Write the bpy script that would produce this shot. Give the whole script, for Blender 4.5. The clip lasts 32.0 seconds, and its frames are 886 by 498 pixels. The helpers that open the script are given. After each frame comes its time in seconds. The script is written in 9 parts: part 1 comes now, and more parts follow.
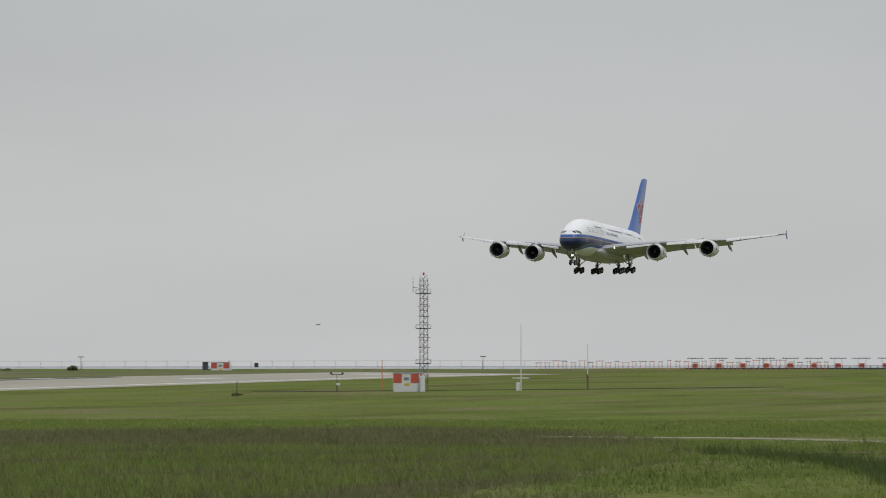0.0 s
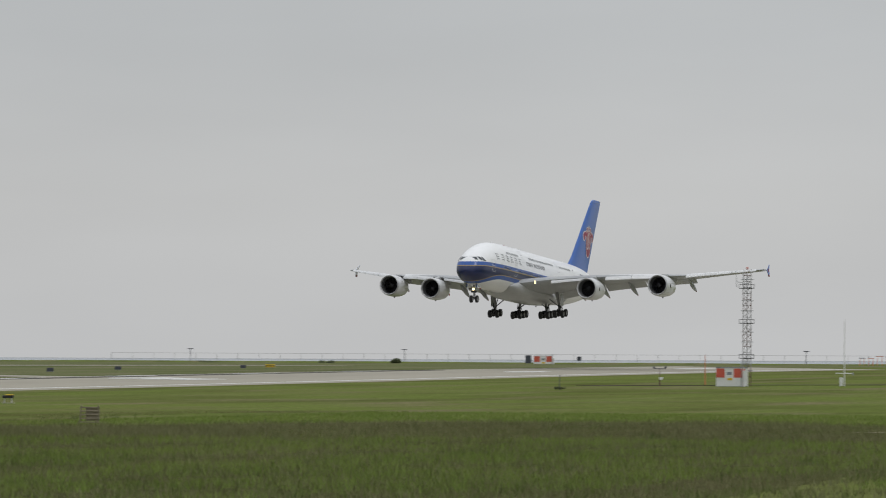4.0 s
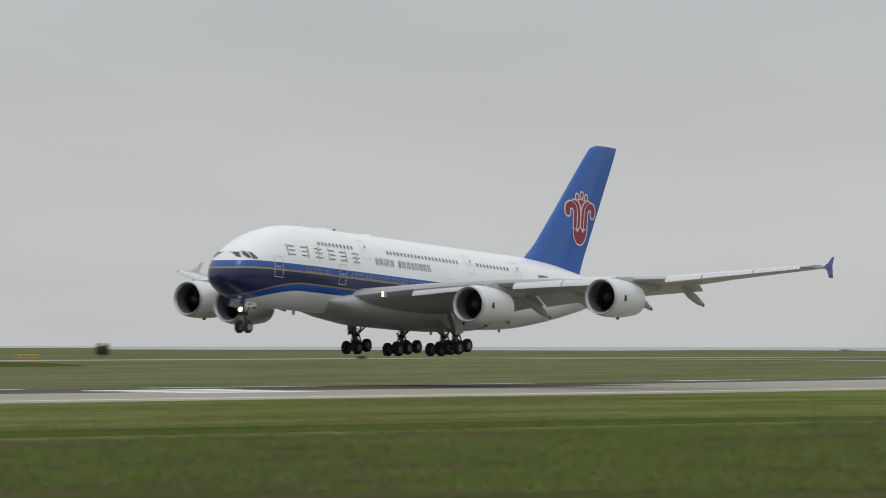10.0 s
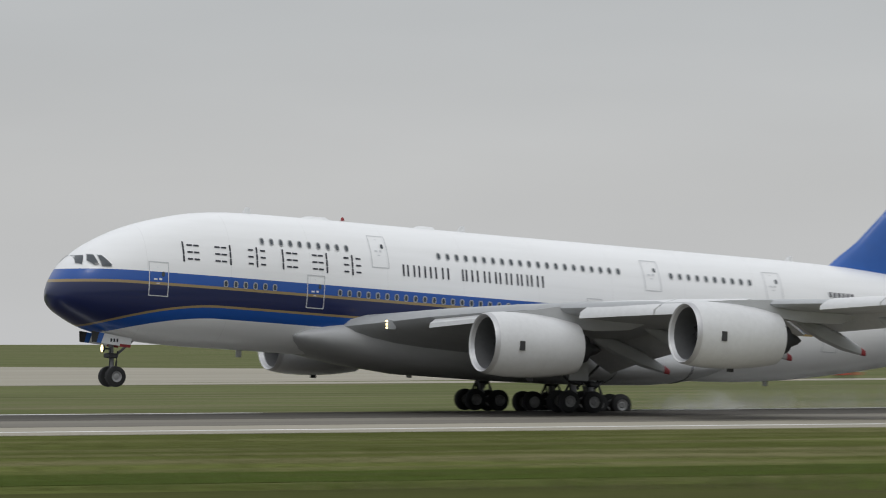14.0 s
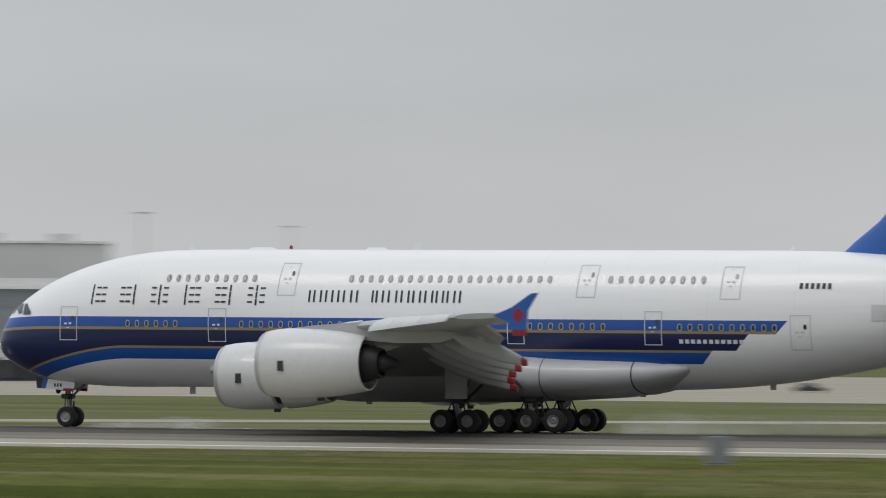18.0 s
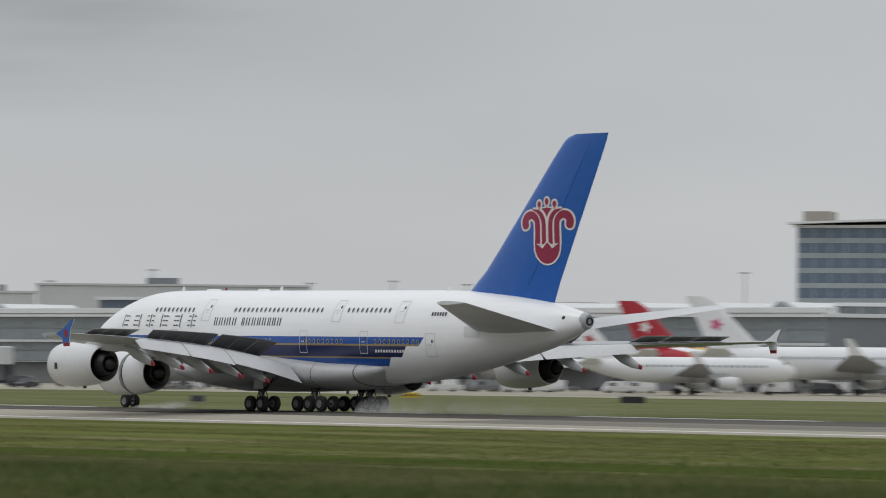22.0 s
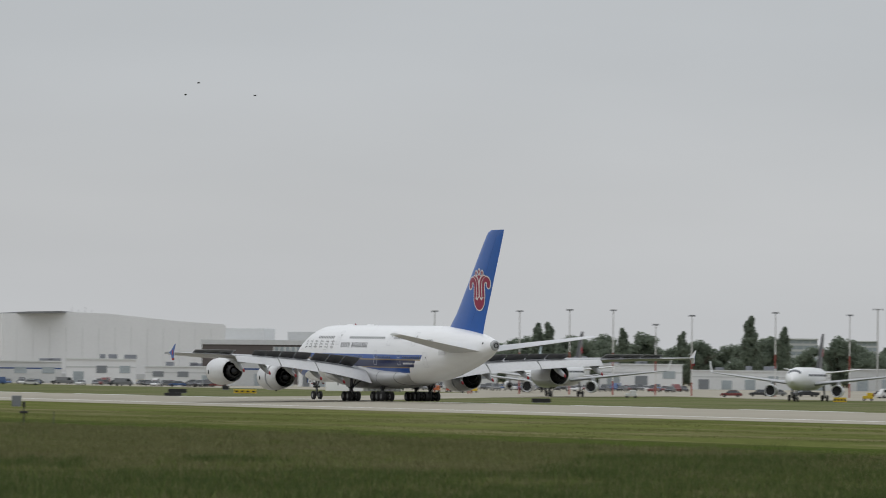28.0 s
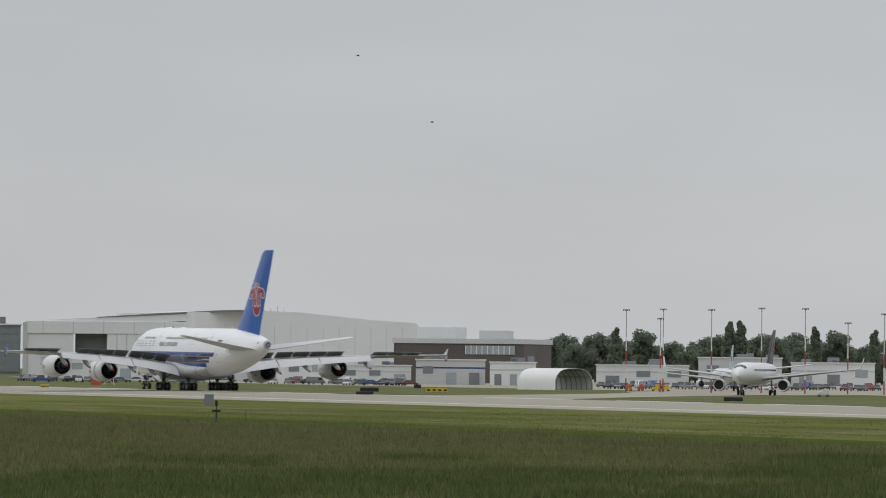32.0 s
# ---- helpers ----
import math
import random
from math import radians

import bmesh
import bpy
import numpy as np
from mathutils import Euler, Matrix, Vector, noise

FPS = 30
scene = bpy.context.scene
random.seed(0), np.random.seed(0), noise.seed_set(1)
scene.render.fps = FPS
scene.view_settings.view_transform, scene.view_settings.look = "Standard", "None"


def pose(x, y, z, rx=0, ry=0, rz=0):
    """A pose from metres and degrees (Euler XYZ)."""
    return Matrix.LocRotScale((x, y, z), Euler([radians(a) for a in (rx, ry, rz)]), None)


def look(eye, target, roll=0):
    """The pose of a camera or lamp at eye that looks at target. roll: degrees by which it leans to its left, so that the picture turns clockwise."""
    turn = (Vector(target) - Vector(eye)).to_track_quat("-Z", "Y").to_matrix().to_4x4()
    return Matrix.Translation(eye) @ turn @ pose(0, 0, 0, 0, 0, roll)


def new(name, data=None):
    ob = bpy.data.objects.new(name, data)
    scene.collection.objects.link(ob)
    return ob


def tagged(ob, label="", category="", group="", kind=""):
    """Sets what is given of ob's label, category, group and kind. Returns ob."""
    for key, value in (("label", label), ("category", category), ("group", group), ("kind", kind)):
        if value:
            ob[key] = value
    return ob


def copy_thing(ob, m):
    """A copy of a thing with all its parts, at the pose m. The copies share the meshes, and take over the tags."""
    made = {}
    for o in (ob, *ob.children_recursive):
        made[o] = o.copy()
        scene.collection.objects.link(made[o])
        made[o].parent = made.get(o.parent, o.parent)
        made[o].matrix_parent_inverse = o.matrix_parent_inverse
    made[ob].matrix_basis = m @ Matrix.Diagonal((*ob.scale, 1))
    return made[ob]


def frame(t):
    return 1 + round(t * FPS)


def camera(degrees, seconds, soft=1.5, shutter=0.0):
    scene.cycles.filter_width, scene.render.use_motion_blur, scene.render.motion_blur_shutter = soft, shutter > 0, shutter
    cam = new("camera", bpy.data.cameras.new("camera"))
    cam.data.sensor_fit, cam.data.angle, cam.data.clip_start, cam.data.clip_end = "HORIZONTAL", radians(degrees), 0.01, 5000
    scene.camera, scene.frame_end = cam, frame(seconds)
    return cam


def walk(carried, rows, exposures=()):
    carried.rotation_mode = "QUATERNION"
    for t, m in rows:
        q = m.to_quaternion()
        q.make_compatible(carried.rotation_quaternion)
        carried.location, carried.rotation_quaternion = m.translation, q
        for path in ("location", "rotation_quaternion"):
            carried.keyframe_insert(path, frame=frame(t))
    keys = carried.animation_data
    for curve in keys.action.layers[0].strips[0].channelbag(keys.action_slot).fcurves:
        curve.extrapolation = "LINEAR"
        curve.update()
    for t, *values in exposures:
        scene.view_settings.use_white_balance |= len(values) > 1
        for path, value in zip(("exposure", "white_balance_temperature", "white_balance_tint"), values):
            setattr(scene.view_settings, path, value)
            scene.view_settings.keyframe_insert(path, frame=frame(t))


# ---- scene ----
LENS = 9.557
EYE_Z = 4.45
RUNWAY_Y = 293.9
CAMERA_ROWS = [
    (0, 1.208, 0.068, -74.567), (0.5, 1.198, 0.033, -74.224), (1, 1.193, -0.02, -73.799), (1.5, 1.183, -0.107, -73.321),
    (2, 1.173, -0.213, -72.889), (2.5, 1.166, -0.304, -72.498), (3, 1.157, -0.327, -72.074), (3.5, 1.147, -0.293, -71.611),
    (4, 1.136, -0.263, -71.078), (4.5, 1.125, -0.299, -70.446), (5, 1.114, -0.411, -69.708), (5.5, 1.103, -0.504, -68.878),
    (6, 1.094, -0.497, -68.06), (6.5, 1.082, -0.361, -67.279), (7, 1.073, -0.129, -66.307), (7.5, 1.07, 0.044, -65.137),
    (8, 1.06, 0.08, -63.89), (8.5, 1.047, 0.008, -62.535), (9, 1.028, -0.085, -60.957), (9.5, 1.016, -0.094, -59.269),
    (10, 1.003, -0.077, -57.6), (10.5, 1.009, 0.006, -55.608), (11, 1.016, 0.031, -53.04), (11.5, 1.019, 0.03, -49.952),
    (12, 1.018, 0.069, -46.555), (12.5, 1.024, 0.107, -42.856), (13, 1.024, 0.129, -38.347), (13.5, 0.998, 0.115, -33.254),
    (14, 0.987, 0.075, -27.5), (14.5, 1.019, 0.006, -21.142), (15, 1.059, -0.056, -14.536), (15.5, 1.089, -0.126, -8.034),
    (16, 1.113, -0.195, -1.695), (16.5, 1.11, -0.282, 4.706), (17, 1.126, -0.338, 11.035), (17.5, 1.16, -0.353, 17.083),
    (18, 1.17, -0.349, 22.697), (18.5, 1.181, -0.344, 27.917), (19, 1.182, -0.357, 32.189), (19.5, 1.186, -0.332, 35.885),
    (20, 1.185, -0.317, 39.402), (20.5, 1.188, -0.355, 42.791), (21, 1.198, -0.39, 45.665), (21.5, 1.222, -0.449, 48.46),
    (22, 1.232, -0.478, 50.653), (22.5, 1.246, -0.49, 52.912), (23, 1.26, -0.516, 54.873), (23.5, 1.294, -0.53, 56.657),
    (24, 1.318, -0.552, 58.456), (24.5, 1.338, -0.541, 60.006), (25, 1.345, -0.522, 61.296), (25.5, 1.362, -0.483, 62.641),
    (26, 1.362, -0.5, 63.76), (26.5, 1.347, -0.52, 64.666), (27, 1.329, -0.54, 65.433), (27.5, 1.318, -0.56, 66.135),
    (28, 1.316, -0.58, 66.785), (28.5, 1.315, -0.58, 67.462), (29, 1.313, -0.57, 68.071), (29.5, 1.307, -0.56, 68.503),
    (30, 1.309, -0.55, 68.754), (30.5, 1.307, -0.55, 68.835), (31, 1.304, -0.55, 68.844), (31.5, 1.3, -0.56, 68.849),
    (32, 1.281, -0.58, 68.857),
]
JET_ROWS = [
    (0, 1206.77, 25.51, 1.52, -1.11), (0.5, 1168.91, 23.68, 1.66, -1.11), (1, 1131.05, 21.85, 1.82, -1.11), (1.5, 1093.19, 20.04, 2.01, -1.11),
    (2, 1055.33, 18.23, 2.23, -1.11), (2.5, 1017.47, 16.46, 2.48, -1.11), (3, 979.59, 14.78, 2.79, -1.11), (3.5, 941.7, 13.18, 3.14, -1.11),
    (4, 903.81, 11.73, 3.45, -1.11), (4.5, 865.94, 10.46, 3.63, -1.11), (5, 828.09, 9.39, 3.67, -1.11), (5.5, 790.34, 8.41, 3.68, -1.11),
    (6, 752.82, 7.53, 3.7, -1.11), (6.5, 715.51, 6.78, 3.77, -1.11), (7, 678.33, 6.2, 3.87, -1.11), (7.5, 641.21, 5.77, 3.93, -1.11),
    (8, 604.04, 5.35, 3.89, -1.11), (8.5, 566.89, 4.96, 3.7, -1.11), (9, 529.81, 4.54, 3.39, -1.11), (9.5, 492.83, 4.22, 3.08, -1.11),
    (10, 455.88, 3.83, 2.89, -1.11), (10.5, 418.92, 3.42, 2.9, -1.11), (11, 381.86, 2.92, 3.06, -1.11), (11.5, 344.74, 2.34, 3.25, -0.92),
    (12, 307.32, 1.73, 3.46, -0.74), (12.5, 269.89, 1.18, 3.69, -0.55), (13, 232.63, 0.66, 3.85, -0.37), (13.5, 195.52, 0.1, 3.92, -0.18),
    (14, 158.71, 0, 3.32, 0), (14.5, 122.22, 0, 2.05, 0), (15, 86.24, 0, 0.76, 0), (15.5, 50.91, 0, 0.11, 0),
    (16, 16.27, 0, -0.01, 0), (16.5, -18.11, 0, -0.18, 0), (17, -52.21, 0, -0.34, 0), (17.5, -86, 0, -0.43, 0),
    (18, -119.49, 0, -0.46, 0), (18.5, -153.08, 0, -0.47, 0), (19, -186.72, 0, -0.48, 0), (19.5, -220.15, 0, -0.46, 0),
    (20, -253.03, 0, -0.43, 0), (20.5, -284.92, 0, -0.41, 0), (21, -316.05, 0, -0.4, 0), (21.5, -346.56, 0, -0.42, 0),
    (22, -376.53, 0, -0.44, 0), (22.5, -406.05, 0, -0.46, 0), (23, -434.99, 0, -0.48, 0), (23.5, -463.27, 0, -0.48, 0),
    (24, -490.9, 0, -0.47, 0), (24.5, -518.15, 0, -0.45, 0), (25, -545.17, 0, -0.43, 0), (25.5, -572.14, 0, -0.4, 0),
    (26, -599.45, 0, -0.37, 0), (26.5, -627, 0, -0.35, 0), (27, -654.06, 0, -0.33, 0), (27.5, -679.89, 0, -0.3, 0),
    (28, -704.37, 0, -0.29, 0), (28.5, -728.35, 0, -0.29, 0), (29, -751.77, 0, -0.29, 0), (29.5, -774.56, 0, -0.29, 0),
    (30, -796.67, 0, -0.29, 0), (30.5, -818.08, 0, -0.28, 0), (31, -838.84, 0, -0.27, 0), (31.5, -859.11, 0, -0.27, 0),
    (32, -879.17, 0, -0.27, 0),
]

def key_camera():
    cam = camera(LENS, 32.0, 1.0, 0.6)
    walk(cam, [(t, pose(0, 0, EYE_Z, 90 + pitch, roll, yaw)) for t, pitch, roll, yaw in CAMERA_ROWS])


key_camera()

# ---- world and sun: a bright overcast ----
SUN_DIRECTION = Vector((-0.35, -0.55, 0.9)).normalized()


def build_world():
    world = bpy.data.worlds.new("overcast_sky")
    scene.world = world
    world.use_nodes = True
    nt = world.node_tree
    nt.nodes.clear()
    n, link = nt.nodes.new, nt.links.new
    out = n("ShaderNodeOutputWorld")
    bg = n("ShaderNodeBackground")
    coord = n("ShaderNodeTexCoord")
    sky = n("ShaderNodeTexSky")
    sky.sky_type = "NISHITA"
    sky.sun_disc = False
    sky.sun_elevation = math.asin(SUN_DIRECTION.z)
    sky.sun_rotation = math.atan2(SUN_DIRECTION.x, SUN_DIRECTION.y)
    sky.air_density, sky.dust_density, sky.ozone_density = 1.0, 2.0, 1.0
    dim = n("ShaderNodeVectorMath")
    dim.operation = "SCALE"
    dim.inputs["Scale"].default_value = 0.085
    link(sky.outputs[0], dim.inputs[0])
    # cloud deck: brighter towards the zenith, long soft streaks low down
    sep = n("ShaderNodeSeparateXYZ")
    link(coord.outputs["Generated"], sep.inputs[0])
    ramp = n("ShaderNodeValToRGB")
    el = ramp.color_ramp.elements
    el[0].position, el[0].color = 0.0, (0.535, 0.54, 0.545, 1)
    el[1].position, el[1].color = 1.0, (1.05, 1.08, 1.12, 1)
    for p, c in ((0.03, (0.54, 0.545, 0.545, 1)), (0.06, (0.50, 0.515, 0.525, 1)), (0.16, (0.49, 0.515, 0.535, 1)), (0.4, (0.78, 0.80, 0.83, 1))):
        e = el.new(p)
        e.color = c
    link(sep.outputs["Z"], ramp.inputs[0])
    stretch = n("ShaderNodeMapping")
    stretch.inputs["Scale"].default_value = (7, 7, 30)
    stretch.inputs["Location"].default_value = (3.1, 0.4, 1.0)
    link(coord.outputs["Generated"], stretch.inputs[0])
    cloud = n("ShaderNodeTexNoise")
    cloud.inputs["Scale"].default_value = 1.0
    cloud.inputs["Detail"].default_value = 5.0
    cloud.inputs["Roughness"].default_value = 0.45
    link(stretch.outputs[0], cloud.inputs["Vector"])
    soft = n("ShaderNodeMapRange")
    soft.inputs["From Min"].default_value, soft.inputs["From Max"].default_value = 0.3, 0.7
    soft.inputs["To Min"].default_value, soft.inputs["To Max"].default_value = 0.94, 1.04
    link(cloud.outputs["Fac"], soft.inputs["Value"])
    # a darker bank with a ragged underside
    bank_map = n("ShaderNodeMapping")
    bank_map.inputs["Scale"].default_value = (5, 5, 34)
    bank_map.inputs["Location"].default_value = (1.7, 6.4, -1.6)
    link(coord.outputs["Generated"], bank_map.inputs[0])
    bank = n("ShaderNodeTexNoise")
    bank.inputs["Scale"].default_value, bank.inputs["Detail"].default_value, bank.inputs["Roughness"].default_value = 1.0, 4.0, 0.5
    link(bank_map.outputs[0], bank.inputs["Vector"])
    dark = n("ShaderNodeMapRange")
    dark.interpolation_type = "SMOOTHSTEP"
    dark.inputs["From Min"].default_value, dark.inputs["From Max"].default_value = 0.43, 0.60
    dark.inputs["To Min"].default_value, dark.inputs["To Max"].default_value = 0.4, 1.0
    link(bank.outputs["Fac"], dark.inputs["Value"])
    # it hangs over the terminal side, long and low, and thins out all round
    flat = n("ShaderNodeMapping")
    flat.inputs["Scale"].default_value = (1, 1, 5)
    link(coord.outputs["Generated"], flat.inputs[0])
    way = n("ShaderNodeVectorMath")
    way.operation = "DISTANCE"
    way.inputs[1].default_value = (-0.822, 0.566, 0.33)
    link(flat.outputs[0], way.inputs[0])
    near = n("ShaderNodeMapRange")
    near.interpolation_type = "SMOOTHSTEP"
    near.inputs["From Min"].default_value, near.inputs["From Max"].default_value = 0.03, 0.12
    near.inputs["To Min"].default_value, near.inputs["To Max"].default_value = 0.27, 0.0
    link(way.outputs["Value"], near.inputs["Value"])
    loss = n("ShaderNodeMath")
    loss.operation = "MULTIPLY"
    link(dark.outputs[0], loss.inputs[0])
    link(near.outputs[0], loss.inputs[1])
    keep = n("ShaderNodeMath")
    keep.operation = "SUBTRACT"
    keep.inputs[0].default_value = 1.0
    link(loss.outputs[0], keep.inputs[1])
    both = n("ShaderNodeMath")
    both.operation = "MULTIPLY"
    link(soft.outputs[0], both.inputs[0])
    link(keep.outputs[0], both.inputs[1])
    # the deck is a little bluer away from the sea
    inland = n("ShaderNodeMapRange")
    inland.interpolation_type = "SMOOTHSTEP"
    inland.inputs["From Min"].default_value, inland.inputs["From Max"].default_value = 0.1, -0.7
    link(sep.outputs["X"], inland.inputs["Value"])
    tint = n("ShaderNodeMix")
    tint.data_type, tint.blend_type = "RGBA", "MULTIPLY"
    tint.inputs[7].default_value = (0.985, 1.0, 1.022, 1)
    link(inland.outputs[0], tint.inputs[0])
    link(ramp.outputs[0], tint.inputs[6])
    shade = n("ShaderNodeVectorMath")
    shade.operation = "SCALE"
    link(tint.outputs[2], shade.inputs[0])
    link(both.outputs[0], shade.inputs["Scale"])
    mix = n("ShaderNodeMix")
    mix.data_type = "RGBA"
    mix.inputs[0].default_value = 0.97
    link(dim.outputs[0], mix.inputs[6])
    link(shade.outputs[0], mix.inputs[7])
    link(mix.outputs[2], bg.inputs["Color"])
    bg.inputs["Strength"].default_value = 1.0
    link(bg.outputs[0], out.inputs[0])
    sun = new("sun", bpy.data.lights.new("sun", "SUN"))
    sun.data.energy, sun.data.angle, sun.data.color = 0.45, radians(20), (1.0, 0.97, 0.92)
    sun.matrix_basis = look((0, 0, 300), Vector((0, 0, 300)) - SUN_DIRECTION)


build_world()


# ---- materials ----
def material(name, base, rough=0.6, metal=0.0, vary=0.12, scale=1.0, bump=0.0, second=None, spec=0.5, stretch=(1, 1, 1), coat=0.0):
    """A painted, mineral or plant surface: two scales of noise in colour and roughness, and fine relief."""
    m = bpy.data.materials.new(name)
    m.use_nodes = True
    nt = m.node_tree
    n, link = nt.nodes.new, nt.links.new
    b = nt.nodes["Principled BSDF"]
    b.inputs["Roughness"].default_value, b.inputs["Metallic"].default_value = rough, metal
    b.inputs["Specular IOR Level"].default_value = spec
    b.inputs["Coat Weight"].default_value = coat
    coord = n("ShaderNodeTexCoord")
    mp = n("ShaderNodeMapping")
    mp.inputs["Scale"].default_value = stretch
    link(coord.outputs["Object"], mp.inputs[0])
    big, fine = n("ShaderNodeTexNoise"), n("ShaderNodeTexNoise")
    for t, k, d in ((big, 0.35, 3), (fine, 6.0, 4)):
        t.inputs["Scale"].default_value, t.inputs["Detail"].default_value = scale * k, d
        link(mp.outputs[0], t.inputs["Vector"])
    add = n("ShaderNodeMath")
    add.operation = "MULTIPLY_ADD"
    add.inputs[1].default_value = 0.6
    link(big.outputs["Fac"], add.inputs[0])
    fine_part = n("ShaderNodeMath")
    fine_part.operation = "MULTIPLY"
    fine_part.inputs[1].default_value = 0.4
    link(fine.outputs["Fac"], fine_part.inputs[0])
    link(fine_part.outputs[0], add.inputs[2])
    ramp = n("ShaderNodeValToRGB")
    ramp.color_ramp.elements[0].position, ramp.color_ramp.elements[1].position = 0.3, 0.7
    lo = second if second else tuple(c * (1 - vary) for c in base)
    hi = base if second else tuple(min(1, c * (1 + vary)) for c in base)
    ramp.color_ramp.elements[0].color, ramp.color_ramp.elements[1].color = (*lo, 1), (*hi, 1)
    link(add.outputs[0], ramp.inputs[0])
    link(ramp.outputs[0], b.inputs["Base Color"])
    if bump:
        bp = n("ShaderNodeBump")
        bp.inputs["Strength"].default_value, bp.inputs["Distance"].default_value = bump, 0.05
        link(fine.outputs["Fac"], bp.inputs["Height"])
        link(bp.outputs[0], b.inputs["Normal"])
    return m


def glow(name, colour, strength):
    m = bpy.data.materials.new(name)
    m.use_nodes = True
    b = m.node_tree.nodes["Principled BSDF"]
    b.inputs["Base Color"].default_value = (*colour, 1)
    b.inputs["Emission Color"].default_value = (*colour, 1)
    b.inputs["Emission Strength"].default_value = strength
    return m


class Sums:
    """Short forms for math nodes."""

    def __init__(self, nt):
        self.nt = nt

    def do(self, op, a, b=0.0, c=None):
        node = self.nt.nodes.new("ShaderNodeMath")
        node.operation = op
        for i, v in enumerate((a, b) if c is None else (a, b, c)):
            if isinstance(v, (int, float)):
                node.inputs[i].default_value = v
            else:
                self.nt.links.new(v, node.inputs[i])
        return node.outputs[0]

    def blend(self, fac, a, b):
        node = self.nt.nodes.new("ShaderNodeMix")
        node.data_type = "RGBA"
        for i, v in ((0, fac), (6, a), (7, b)):
            if isinstance(v, (int, float)):
                node.inputs[i].default_value = v
            elif isinstance(v, tuple):
                node.inputs[i].default_value = (*v, 1)
            else:
                self.nt.links.new(v, node.inputs[i])
        return node.outputs[2]


WHITE_PAINT = (0.82, 0.825, 0.83)
NAVY_PAINT = (0.006, 0.013, 0.07)
BLUE_PAINT = (0.006, 0.075, 0.34)
GOLD_PAINT = (0.30, 0.22, 0.10)


def livery_material():
    """White airliner paint with a navy nose and cheat line, two blue bands and gold pinstripes, and dusty belly streaks."""
    m = bpy.data.materials.new("airliner_livery")
    m.use_nodes = True
    nt = m.node_tree
    n, link = nt.nodes.new, nt.links.new
    b = nt.nodes["Principled BSDF"]
    b.inputs["Roughness"].default_value, b.inputs["Coat Weight"].default_value = 0.32, 0.25
    coord = n("ShaderNodeTexCoord")
    sep = n("ShaderNodeSeparateXYZ")
    link(coord.outputs["Object"], sep.inputs[0])
    s = Sums(nt)
    a = s.do("ADD", sep.outputs["X"], 33.0)
    z = s.do("MULTIPLY_ADD", s.do("SUBTRACT", a, 12.0), 0.0115, sep.outputs["Z"])
    # the lower band dips under the nose
    dip = s.do("POWER", s.do("MAXIMUM", s.do("DIVIDE", s.do("SUBTRACT", 10.0, a), 7.4), 0.0), 1.7)
    low = s.do("ADD", z, s.do("MULTIPLY", dip, 1.5))
    # upper lines fall a little at the very nose
    top = s.do("ADD", z, s.do("MULTIPLY", s.do("POWER", s.do("MAXIMUM", s.do("DIVIDE", s.do("SUBTRACT", 5.0, a), 5.0), 0.0), 2.0), 0.25))

    def band(v, lo, hi):
        return s.do("MULTIPLY", s.do("GREATER_THAN", v, lo), s.do("LESS_THAN", v, hi))

    def ends(at, lean):
        """1 ahead of a slanted end line"""
        return s.do("LESS_THAN", a, s.do("ADD", at, s.do("MULTIPLY", z, lean)))

    blue_up = s.do("MULTIPLY", band(top, 6.36, 6.98), ends(46.2, 0.92))
    gold_up = s.do("MULTIPLY", band(top, 6.19, 6.36), ends(46.2, 0.92))
    navy = s.do("MULTIPLY", s.do("MULTIPLY", s.do("LESS_THAN", top, 6.19), s.do("GREATER_THAN", low, 5.22)), ends(45.0, 0.85))
    gold_low = s.do("MULTIPLY", band(low, 5.08, 5.22), ends(43.2, 0.92))
    blue_low = s.do("MULTIPLY", band(low, 4.42, 5.08), ends(43.2, 0.92))
    dirt = n("ShaderNodeTexNoise")
    mp = n("ShaderNodeMapping")
    mp.inputs["Scale"].default_value = (0.12, 0.6, 1.6)
    link(coord.outputs["Object"], mp.inputs[0])
    link(mp.outputs[0], dirt.inputs["Vector"])
    dirt.inputs["Scale"].default_value, dirt.inputs["Detail"].default_value = 1.4, 6
    grime = s.do("MULTIPLY", s.do("SUBTRACT", dirt.outputs["Fac"], 0.42), 0.5)
    white = s.blend(s.do("MINIMUM", s.do("MAXIMUM", grime, 0.0), 1.0), WHITE_PAINT, (0.58, 0.58, 0.57))
    # panel joints
    seam = s.do("LESS_THAN", s.do("FRACT", s.do("DIVIDE", a, 5.3)), 0.004)
    white = s.blend(s.do("MULTIPLY", seam, 0.3), white, (0.5, 0.5, 0.5))
    col = s.blend(blue_up, white, BLUE_PAINT)
    col = s.blend(gold_up, col, GOLD_PAINT)
    col = s.blend(blue_low, col, BLUE_PAINT)
    col = s.blend(gold_low, col, GOLD_PAINT)
    col = s.blend(navy, col, NAVY_PAINT)
    link(col, b.inputs["Base Color"])
    return m


M = {}


